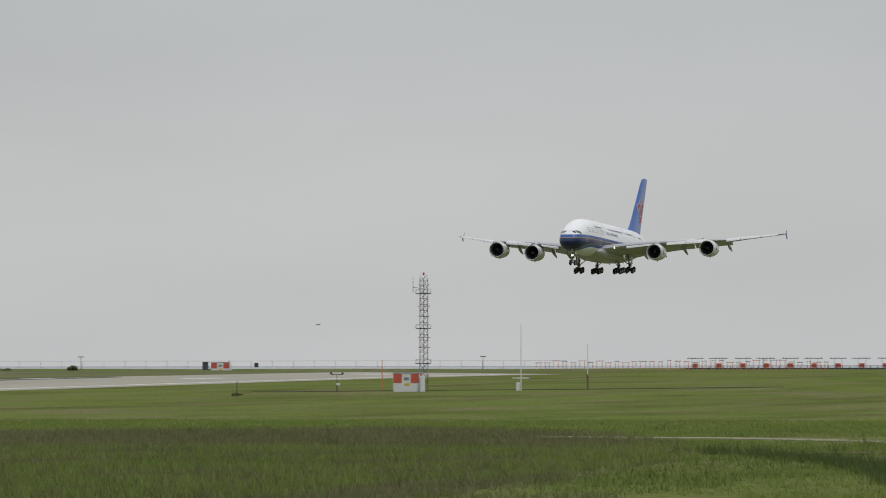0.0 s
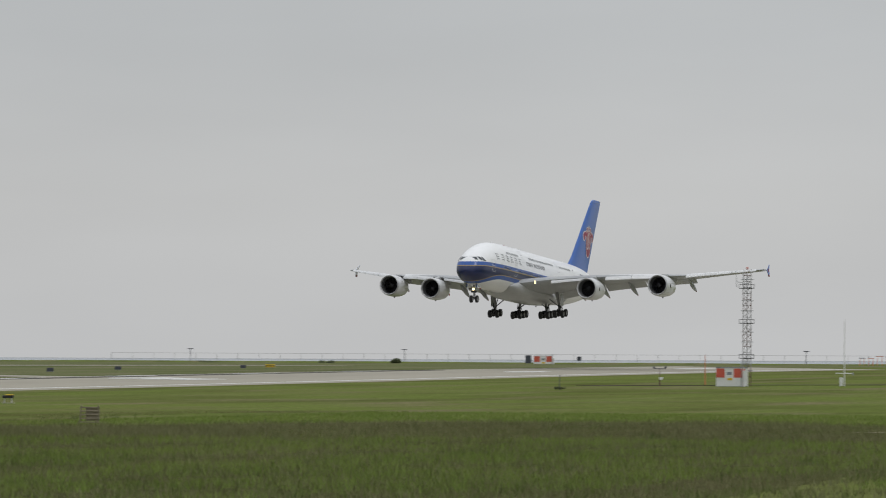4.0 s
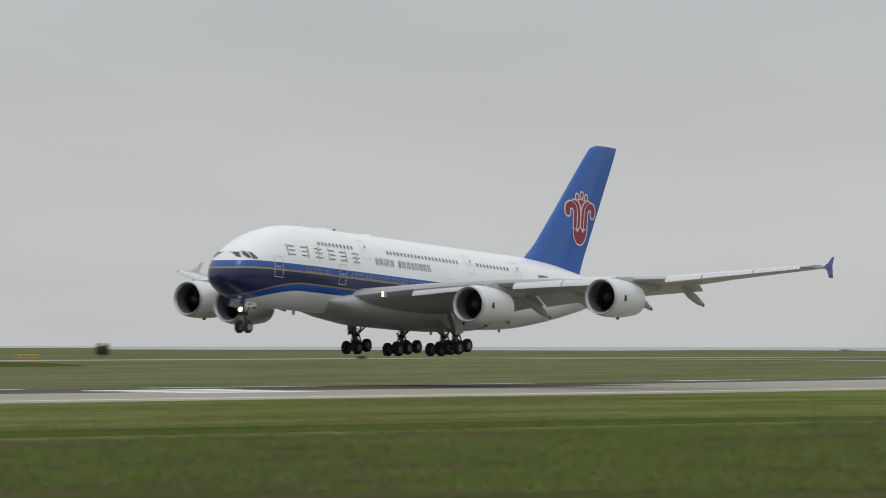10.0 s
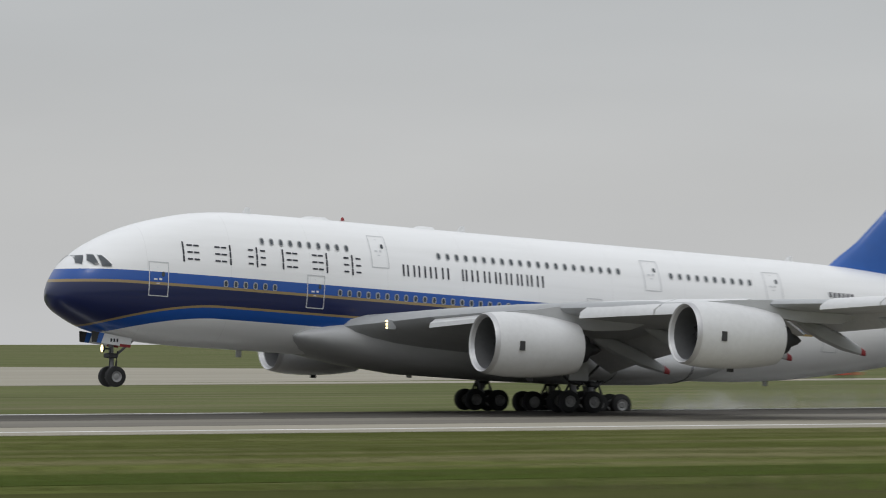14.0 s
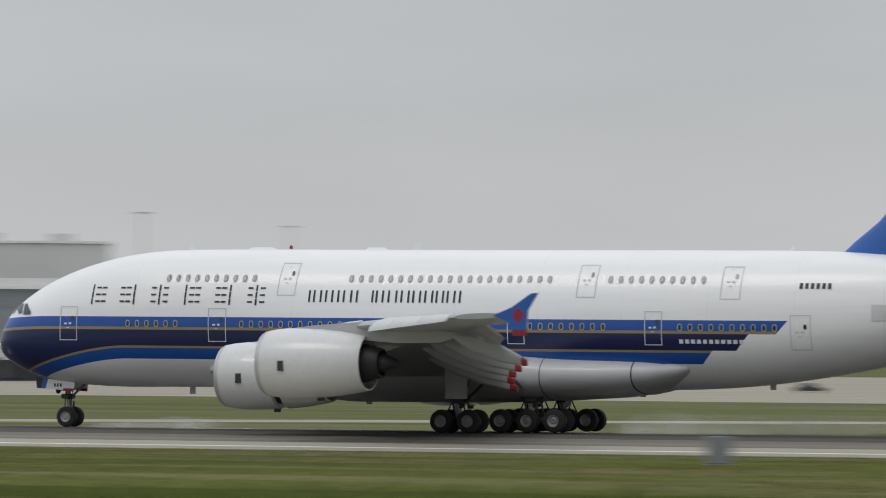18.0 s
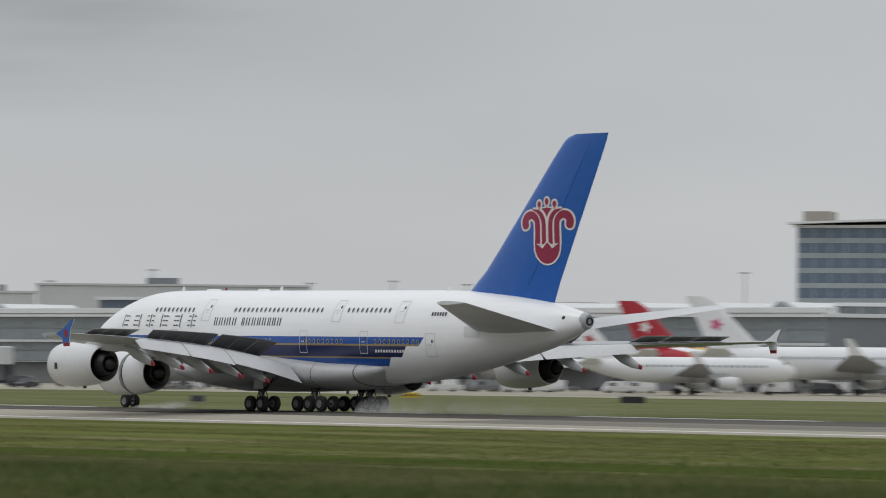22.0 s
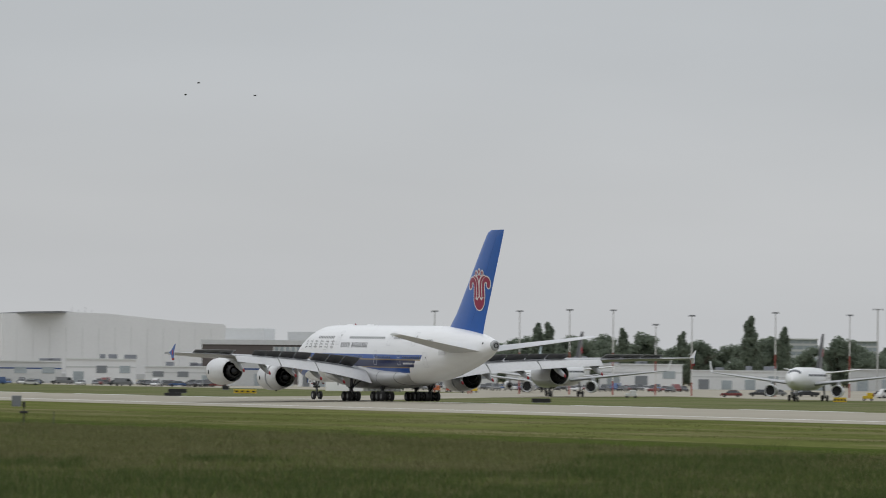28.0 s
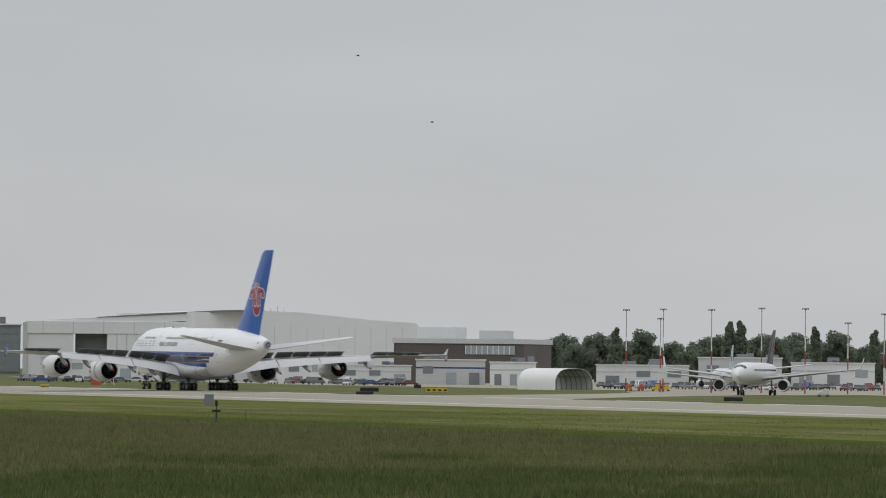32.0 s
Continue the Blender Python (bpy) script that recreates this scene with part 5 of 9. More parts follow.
    # dark green for rank growth, and for the shade painted on the bank
    M["rank_and_shade_blade"] = blade_material("rank_and_shade_green_blade", (0.055, 0.085, 0.022), (0.095, 0.125, 0.035))
    far_side = sorted(edge[:14])
    near_side = sorted(edge[13:])

    def line(rows, x):
        for (xa, ya), (xb, yb) in zip(rows, rows[1:]):
            if x <= xb:
                return ya + (yb - ya) * (x - xa) / (xb - xa)
        return rows[-1][1]

    def in_meadow(x, y):
        wave = 3.0 * noise.noise((x * 0.05, 0, 0)) + 2.2 * noise.noise((x * 0.16, 0, 3)) + 1.5 * noise.noise((x * 0.3, y * 0.3, 5))
        return y < line(far_side, x) + wave and y > (line(near_side, x) + 0.35 * wave if x > 187 else 40)

    def tuft(x, y):
        near = (318 - math.hypot(x, y)) / 190
        if x > 60 and in_meadow(x, y):
            near -= 0.12
        return 0.9 * noise.noise((x * 0.05, y * 0.10, 3.0)) + 0.45 * noise.noise((x * 0.3, y * 0.5, 1.0)) + near > 0.30

    blades("long_grass", "dense seeding blades of the long meadow grass", M["blade"], 150000, -560, 380, 44, 160, 0.36, in_meadow)
    blades("long_grass", "green rank grass in and round the meadow", M["deep_blade"], 90000, -560, 380, 44, 178, 0.36, tuft)
    blades("long_grass", "short rough blades standing in the mown grass", M["green_blade"], 60000, 170, 420, 26, 150, 0.2, lambda x, y: not in_meadow(x, y) and not (x > 268 and abs(math.hypot(x, y) - 280) < 5) and not (y < 88 and abs(math.hypot(x, y) - 329) < 7))
    M["mown_blade"] = blade_material("mown_grass_blade", (0.105, 0.130, 0.034), (0.235, 0.235, 0.090))
    for x0, x1 in ((-560, -210), (160, 420)):
        blades("mown_grass", "short stubble of the mown grass beside the runway", M["mown_blade"], 60000, x0, x1, 146, 250, 0.13, lambda x, y: (x > -430 or y < 232) and noise.noise((x * 0.02, y * 0.09, 4.0)) + 0.5 * noise.noise((x * 0.1, y * 0.4, 7.0)) > -0.02, per=4, spread=0.5)
    M["verge_blade"] = blade_material("olive_verge_blade", (0.070, 0.082, 0.018), (0.125, 0.132, 0.034))
    blades("mown_grass", "dull olive stubble of the verge beside the runway", M["verge_blade"], 90000, -330, 190, 150, 251, 0.14, lambda x, y: 1.0 - max(0.0, (x - 90) / 100, (-200 - x) / 130) + 0.7 * noise.noise((x * 0.02, y * 0.09, 14.0)) > 0.25 and noise.noise((x * 0.03, y * 0.12, 17.0)) > -0.3, per=4, spread=0.5)
    blades("long_grass", "paler green seeding grass in drifts through the meadow", M["green_blade"], 36000, 90, 290, 56, 150, 0.4, lambda x, y: in_meadow(x, y) and math.hypot(x, y) < 300 and noise.noise((x * 0.05, y * 0.12, 12.0)) > -0.12)
    # scattered darker clumps of rank growth
    blades("long_grass", "dark rank clumps scattered through the meadow", M["rank_and_shade_blade"], 34000, -560, 380, 44, 160, 0.6, lambda x, y: noise.noise((x * 0.16, y * 0.3, 9.0)) > 0.46)
    # darker rank growth in the meadow, its dark colour also standing for lens vignetting
    blades("long_grass", "dark green rank grass in the meadow, also standing for lens vignetting", M["rank_and_shade_blade"], 70000, -330, -75, 70, 152, 0.42, lambda x, y: y < 138 + 22 * noise.noise((x * 0.06, y * 0.02, 2.0)) and 40 < math.degrees(math.atan2(-x, y)) + 3.0 * noise.noise((x * 0.03, y * 0.05, 1.0)) < 65 and noise.noise((x * 0.09, y * 0.2, 6.0)) > -0.25)
    blades("long_grass", "dark rank grass close by in the meadow", M["rank_and_shade_blade"], 60000, -330, -120, 34, 112, 0.42, lambda x, y: 66 < math.degrees(math.atan2(-x, y)) + 5.0 * noise.noise((x * 0.03, y * 0.06, 4.0)) and math.hypot(x, y) < 250 + 70 * noise.noise((x * 0.04, y * 0.1, 8.0)) and noise.noise((x * 0.09, y * 0.2, 3.0)) > -0.3)
    # taller grass along the edge before the parked truck
    blades("long_grass", "taller seeding grass at the meadow's edge", M["blade"], 22000, 258, 300, 98, 146, 0.6, lambda x, y: 302 < math.hypot(x, y) < 315 and -69 < math.degrees(math.atan2(-x, y)) < -62.5)
    # the shade on the side of the bank beside the tracks, drawn in dark blades
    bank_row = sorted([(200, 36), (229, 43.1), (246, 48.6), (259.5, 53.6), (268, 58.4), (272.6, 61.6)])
    blades("long_grass", "dark blades drawing the shaded side of a low bank", M["rank_and_shade_blade"], 9000, 200, 274, 34, 66, 0.62, lambda x, y: abs(y - line(bank_row, x)) < 1.5 + 1.1 * noise.noise((x * 0.25, 0, 2)))
    # the sea past the dyke
    pts = [spot(b, d) for b, d in ((-88, 2650), (-78, 2650), (-68, 2650), (-58, 2800), (-48, 3000), (-36, 3300), (-36, 4800), (-48, 4850), (-58, 4850), (-68, 4850), (-78, 4850), (-88, 4850))]
    sheet("water", "pale grey sea beyond the dyke", "sea", M["water"], pts, GROUND_Z + 0.12)
    # the grassy dyke, uneven along its top
    for name, rows, h, w in (("dyke", [(-86, 2350), (-80, 2330), (-74, 2300), (-68, 2300), (-62, 2250), (-56, 2150), (-52, 2000)], 1.7, 26), ("dyke", [(-54, 1750), (-50, 1620), (-46, 1550), (-42, 1500), (-38, 1450), (-34, 1400), (-28, 1350)], 2.9, 40)):
        rings = []
        for i in range(8 * (len(rows) - 1) + 1):
            k, f = divmod(i, 8)
            q0, q1 = rows[min(k, len(rows) - 1)], rows[min(k + 1, len(rows) - 1)]
            b, d = q0[0] + (q1[0] - q0[0]) * f / 8, q0[1] + (q1[1] - q0[1]) * f / 8
            hh = h * (0.9 + 0.25 * noise.noise((i * 0.37, h, 0)))
            rings.append([(*spot(b, d + dd * w), GROUND_Z + zz * hh) for dd, zz in ((-0.5, -0.05), (-0.3, 0.45), (-0.1, 0.9), (0.05, 1.0), (0.2, 0.85), (0.5, -0.05))])
        tagged(part(name, loft(rings), M["grass"]), "low grassy dyke along the shore", "dyke", kind="structure")


build_ground()


# ---- airfield furniture ----
def more_materials():
    M["red"] = material("faded_red_paint", (0.50, 0.085, 0.05), 0.6, vary=0.2, scale=1.5)
    M["orange"] = material("orange_paint", (0.55, 0.16, 0.06), 0.6, vary=0.2, scale=1.5)
    M["plain_white"] = material("weathered_white_paint", (0.66, 0.66, 0.64), 0.6, vary=0.15, scale=0.8)
    M["grey"] = material("grey_sheet_metal", (0.20, 0.21, 0.23), 0.55, vary=0.15, scale=1.2)
    M["slate"] = material("dark_slate_panel", (0.045, 0.05, 0.065), 0.5, vary=0.2, scale=1.0)
    M["black"] = material("black_panel", (0.014, 0.014, 0.015), 0.5, vary=0.3)
    M["yellow"] = material("yellow_sign_paint", (0.62, 0.42, 0.02), 0.5, vary=0.12)
    M["truck_yellow"] = material("bright_yellow_truck_paint", (0.64, 0.66, 0.035), 0.3, vary=0.06, coat=0.5)
    M["steel"] = material("galvanised_steel", (0.30, 0.31, 0.32), 0.5, 0.6, vary=0.2, scale=2)
    M["rust"] = material("rusty_red_steel", (0.13, 0.075, 0.06), 0.7, vary=0.3, scale=2)
    M["mast_grey"] = material("weathered_mast_steel", (0.24, 0.235, 0.23), 0.6, vary=0.2, scale=2)
    M["timber"] = material("weathered_timber", (0.22, 0.19, 0.13), 0.85, vary=0.25, scale=3, stretch=(1, 1, 0.2))
    M["car_glass"] = material("tinted_car_glass", (0.02, 0.025, 0.03), 0.1, vary=0.2, spec=0.8)
    M["amber"] = glow("amber_beacon_lens", (1.0, 0.55, 0.08), 4.0)
    M["shrub"] = material("dark_shrub_leaves", (0.07, 0.085, 0.035), 0.9, vary=0.4, scale=2.5, bump=0.4)
    # the leaf colour is lifted in place of haze
    M["tree"] = material("haze_lifted_tree_leaves", (0.12, 0.15, 0.11), 0.9, vary=0.25, scale=0.3, bump=0.1)
    # leaves let part of the daylight through, set high to stand in for haze
    nt = M["tree"].node_tree
    leaf, through_light, mix = nt.nodes["Principled BSDF"], nt.nodes.new("ShaderNodeBsdfTranslucent"), nt.nodes.new("ShaderNodeMixShader")
    through_light.inputs["Color"].default_value = (0.32, 0.37, 0.28, 1)
    mix.inputs["Fac"].default_value = 0.5
    nt.links.new(leaf.outputs[0], mix.inputs[1])
    nt.links.new(through_light.outputs[0], mix.inputs[2])
    nt.links.new(mix.outputs[0], nt.nodes["Material Output"].inputs["Surface"])
    M["bark"] = material("grey_brown_bark", (0.10, 0.08, 0.06), 0.9, vary=0.3, scale=3)


more_materials()


def leaf_clump(bm, c, r, count, rnd, size):
    """Many small leaf faces scattered through an uneven blob"""
    for _ in range(count):
        d = Vector((rnd.gauss(0, 1), rnd.gauss(0, 1), rnd.gauss(0, 1))).normalized()
        k = rnd.random() ** 0.45
        p = Vector(c) + Vector((d.x * r[0] * k, d.y * r[1] * k, d.z * r[2] * k))
        e, w = d.orthogonal().normalized(), rnd.uniform(0, 6.28)
        u = (e * math.cos(w) + d.cross(e) * math.sin(w) + d * rnd.gauss(0, 0.4)).normalized()
        v = d.cross(u).normalized()
        s = size * rnd.uniform(0.6, 1.4)
        bm.faces.new([bm.verts.new(p + q) for q in (u * s, v * s * 0.8, -u * s, -v * s * 0.8)])


def shrub(bearing, d, w, h, seed, label="dark rounded shrub on the grass"):
    rnd = random.Random(seed)
    t = thing("shrub", label, "shrub", facing(bearing, d))
    bm = bmesh.new()
    for i in range(5):
        add_tube(bm, (rnd.uniform(-w, w) * 0.15, 0, 0), (rnd.uniform(-w, w) * 0.35, rnd.uniform(-1, 1) * w * 0.2, h * 0.6), 0.05 * h / 3, 0.02 * h / 3, 5)
    part("stem", bm, M["bark"], t)
    bm = bmesh.new()
    for i in range(7):
        leaf_clump(bm, (rnd.uniform(-0.36, 0.36) * w, rnd.uniform(-0.2, 0.2) * w, h * rnd.uniform(0.35, 0.68)), (w * 0.2, w * 0.2, h * 0.32), 130, rnd, 0.07 * h)
    part("crown", bm, M["shrub"], t, smooth=False)
    return t


def equipment_hut(bearing, d, w, h, depth, turn, label):
    t = thing("equipment_hut", label, "hut", facing(bearing, d, GROUND_Z, turn))
    part("body", box(-w / 2, w / 2, 0, depth, 0, h, bevel=0.04), M["plain_white"], t)
    for x0, x1, z0, z1 in ((-w / 2 + 0.05, -w * 0.17, h * 0.48, h * 0.96), (w * 0.17, w / 2 - 0.05, h * 0.48, h * 0.96)):
        part("red_panel", box(x0, x1, -0.04, -0.004, z0, z1), M["red"], t, "red painted panel", smooth=False)
    part("red_panel", box(w / 2 + 0.004, w / 2 + 0.04, depth * 0.1, depth * 0.45, h * 0.05, h * 0.95), M["red"], t, "red painted panel", smooth=False)
    part("roof", box(-w / 2 - 0.1, w / 2 + 0.1, -0.1, depth + 0.1, h, h + 0.12, bevel=0.03), M["steel"], t, "flat grey roof")
    part("notice", box(-w * 0.09, w * 0.1, -0.05, -0.004, h * 0.62, h * 0.78), M["grey"], t, "grey notice plate", smooth=False)
    part("notice", box(-w * 0.07, w * 0.12, -0.055, -0.004, h * 0.34, h * 0.46), M["yellow"], t, "yellow notice plate", smooth=False)
    part("cabinet", box(w / 2 + 0.1, w / 2 + 0.75, -0.1, 0.5, 0, h * 0.85, bevel=0.03), M["plain_white"], t, "white side cabinet")
    part("conduit", tube((w / 2 - 0.2, -0.08, 0), (w / 2 - 0.2, -0.08, h + 0.8), 0.05), M["steel"], t)
    return t


def glide_mast():
    h, w = 18.6, 0.62
    t = thing("lattice_mast", "red and white lattice antenna mast with platforms", "mast", facing(-74.36, 850))
    legs = [(-w, -w * 0.6), (w, -w * 0.6), (0, w * 1.0)]
    for k, (x, y) in enumerate(legs):
        for i in range(6):
            part("leg_section", tube((x, y, h * i / 6 * 0.98), (x, y, h * (i + 1) / 6 * 0.98), 0.06, 0.06, 6), M["rust"] if i % 2 == 0 else M["mast_grey"], t)
    for i in range(19):
        z = 0.6 + i * 0.95
        bm = bmesh.new()
        for (x0, y0), (x1, y1) in zip(legs, legs[1:] + legs[:1]):
            add_tube(bm, (x0, y0, z), (x1, y1, z), 0.04, 0.04, 4)
            add_tube(bm, (x0, y0, z), (x1, y1, z + 0.95), 0.03, 0.03, 4)
        part("brace_frame", bm, M["rust"] if (i // 3) % 2 == 0 else M["mast_grey"], t)
    for z in (4.4, 10.0, 15.6):
        bm = bmesh.new()
        add_box(bm, -1.25, 1.1, -0.9, 0.9, z, z + 0.12)
        for x in (-1.25, 1.1):
            add_tube(bm, (x, -0.9, z), (x, -0.9, z + 0.7), 0.04, 0.04, 5)
        add_tube(bm, (-1.25, -0.9, z + 0.65), (1.1, -0.9, z + 0.65), 0.04, 0.04, 5)
        part("platform", bm, M["gear_dark"], t, "dark antenna platform", smooth=False)
    for z in (2.4, 7.0, 8.6, 12.0, 13.6, 17.0):
        part("cross_arm", box(-0.95, 1.0, -0.75, -0.62, z, z + 0.1), M["steel"], t, smooth=False)
    part("side_arm", tube((0, -0.6, 16.4), (-1.7, -0.6, 16.7), 0.05), M["steel"], t)
    part("whip_antenna", tube((-1.7, -0.6, 15.8), (-1.75, -0.6, 18.4), 0.05, 0.02), M["steel"], t)
    part("obstruction_light", spin([(0, 0.05), (0.1, 0.16), (0.4, 0.16), (0.5, 0.04)], (0, 0, h), 2, 8), M["red"], t, "red obstruction light")


def slim_pole(bearing, d, h, r, mat, name, label, category="pole", base=None, arm=None, band=None):
    t = thing(name, label, category, facing(bearing, d))
    part("pole", tube((0, 0, 0), (0, 0, h), r, r * 0.55, 8), mat, t)
    if base:
        part("base_cabinet", box(-base[0] - 0.3, -0.3 + base[0] * 0.2, -0.3, 0.3, 0, base[1], bevel=0.03), M["plain_white"], t, "white base cabinet")
    if arm:
        part("arm", box(-arm[0], arm[0], -0.06, 0.06, arm[1], arm[1] + 0.16), M["plain_white"], t, smooth=False)
        part("arm_end", box(arm[0] - 0.1, arm[0] + 0.12, -0.15, 0.15, arm[1] - 0.25, arm[1] + 0.2), M["steel"], t, smooth=False)
    if band:
        part("band", tube((0, 0, 0), (0, 0, band), r * 1.6, r * 1.6, 8), M["rust"], t, "rusty lower post")
    return t


def approach_lights():
    """Frangible frames with light bars in rows, and the pier that carries the outer ones"""
    rnd = random.Random(4)
    for i in range(34):
        b = -75.6 - 0.094 * i
        d = 2050 + rnd.uniform(-40, 120)
        h = rnd.uniform(3.8, 4.9)
        w = rnd.uniform(1.6, 3.6)
        t = thing("approach_light", "orange approach light frame on thin legs", "approach light", facing(b, d), "approach light frames")
        for x in (-w * 0.32, w * 0.32):
            bm = bmesh.new()
            add_tube(bm, (x - 0.25, 0, 0), (x, 0, h), 0.07, 0.05, 5)
            add_tube(bm, (x + 0.25, 0, 0), (x, 0, h), 0.07, 0.05, 5)
            part("leg", bm, M["orange"], t, "orange splayed leg")
        part("light_bar", box(-w / 2, w / 2, -0.1, 0.1, h, h + 0.16, bevel=0.02), M["orange"] if i % 3 else M["slate"], t)
        for k in range(3):
            part("lamp", spin([(-0.15, 0.1), (0.15, 0.16)], (-w * 0.4 + w * 0.4 * k, -0.05, h + 0.3), 1, 8, True), M["steel"], t)
    pier = thing("approach_light_pier", "dark timber pier carrying the outer approach lights", "pier", facing(-78.6, 2280))
    part("deck", box(-56, 60, -1.5, 1.5, 1.1, 1.7, bevel=0.05), M["slate"], pier)
    part("walkway_rail", box(-56, 60, -1.55, -1.45, 2.6, 2.7), M["slate"], pier, smooth=False)
    for i in range(39):
        part("pile", tube((-55 + 3 * i, -1.2, -0.6), (-55 + 3 * i, -1.2, 2.6), 0.16, 0.16, 6), M["timber"], pier)
    for i in range(11):
        x = -52 + 10.2 * i
        t = thing("approach_light_bar", "wide dark approach light bar over a red box", "light bar", facing(-78.6, 2280) @ pose(x, -0.6, 1.7), "approach light bars")
        for s in (-1.6, 1.6):
            part("leg", tube((s, 0, 0), (s, 0, 3.9), 0.1, 0.07, 6), M["steel"], t)
        part("bar", box(-3.6 - (i % 2) * 0.8, 3.6, -0.12, 0.12, 3.9, 4.12), M["slate"], t, smooth=False)
        for k in range(5):
            part("lamp", spin([(-0.2, 0.12), (0.2, 0.2)], (-3 + 1.5 * k, 0, 4.35), 1, 8, True), M["steel"], t)
        part("red_box", box(-1.3, 1.1, -0.7, 0.7, 0.1, 1.9, bevel=0.05), M["red"], t, "red equipment box")


def fence_line():
    t = thing("fence", "long grey chain-link fence along the dyke", "fence")
    n = 38
    for i in range(n):
        b = -67.5 - 8.4 * i / (n - 1)
        x, y = spot(b, 2300)
        part("post", tube((x, y, 0.2), (x, y, 4.5), 0.07, 0.07, 5), M["mast_grey"], t)
        if i:
            rail = bmesh.new()
            add_tube(rail, (px, py, 4.45), (x, y, 4.45), 0.05, 0.05, 4)
            add_tube(rail, (px, py, 1.9), (x, y, 1.9), 0.03, 0.03, 4)
            part("rail", rail, M["mast_grey"], t)
        px, py = x, y


def light_pole_far(bearing, d, h):
    t = thing("light_pole", "thin grey pole with a short lamp arm", "lamp post", facing(bearing, d), "shore light poles")
    part("pole", tube((0, 0, 0), (0, 0, h), 0.16, 0.1, 6), M["slate"], t)
    part("lamp_head", box(-1.3, 1.3, -0.2, 0.2, h, h + 0.35, bevel=0.05), M["slate"], t)


def sign_board(bearing, d, w, h, mat, name, label, legs=2, z=0.25, turn=0.0, group="", cells=0):
    t = thing(name, label, "sign", facing(bearing, d, GROUND_Z, turn), group)
    part("panel", box(-w / 2, w / 2, -0.12, 0.12, z, z + h, bevel=0.03), mat, t)
    for i in range(legs):
        x = -w / 2 + w * (i + 0.5) / legs
        part("leg", tube((x, 0, 0), (x, 0, z + 0.05), 0.05, 0.05, 6), M["steel"], t)
    for i in range(cells):
        x = -w / 2 + w * (i + 0.5) / cells
        part("marking_bar", box(x - w / cells * 0.28, x + w / cells * 0.28, -0.14, -0.122, z + h * 0.3, z + h * 0.7), M["black"], t, "dark illegible marking", smooth=False)
    part("frame", box(-w / 2 - 0.05, w / 2 + 0.05, -0.1, 0.1, z - 0.05, z - 0.004), M["steel"], t, smooth=False)
    return t


def precision_light(bearing, d):
    t = thing("approach_path_light", "black and yellow approach path light box on legs", "runway light", facing(bearing, d, GROUND_Z, -10), "approach path lights")
    part("housing", box(-0.5, 0.5, -0.4, 0.4, 0.5, 0.76, bevel=0.04), M["black"], t, "black housing")
    part("lid", box(-0.2, 0.5, -0.42, 0.42, 0.762, 0.86, bevel=0.03), M["yellow"], t, "yellow lid")
    for x in (-0.35, 0.35):
        part("leg", tube((x, 0, 0), (x, 0, 0.52), 0.06, 0.06, 6), M["plain_white"], t)
    part("footing", box(-0.6, 0.6, -0.5, 0.5, -0.02, 0.06, bevel=0.02), M["concrete"], t)


def pallet_crate():
    t = thing("slatted_frame", "weathered timber slatted frame standing in the grass", "frame", facing(-67.28, 362, GROUND_Z, 12))
    for x in (-0.65, 0.5):
        part("upright", tube((x - 0.1, 0.15, 0), (x, -0.1, 1.3), 0.05, 0.05, 5), M["timber"], t)
    for i in range(5):
        part("slat", box(-0.7 - 0.02 * i, 0.62, -0.12, -0.06, 0.12 + 0.25 * i, 0.2 + 0.25 * i, bevel=0.01), M["timber"], t)
    part("back_brace", tube((0.62, 0.6, 0), (0.5, -0.1, 1.1), 0.05, 0.05, 5), M["timber"], t)
    part("back_panel", box(-0.35, 0.6, -0.02, 0.02, 0.25, 1.15), M["timber"], t, smooth=False)


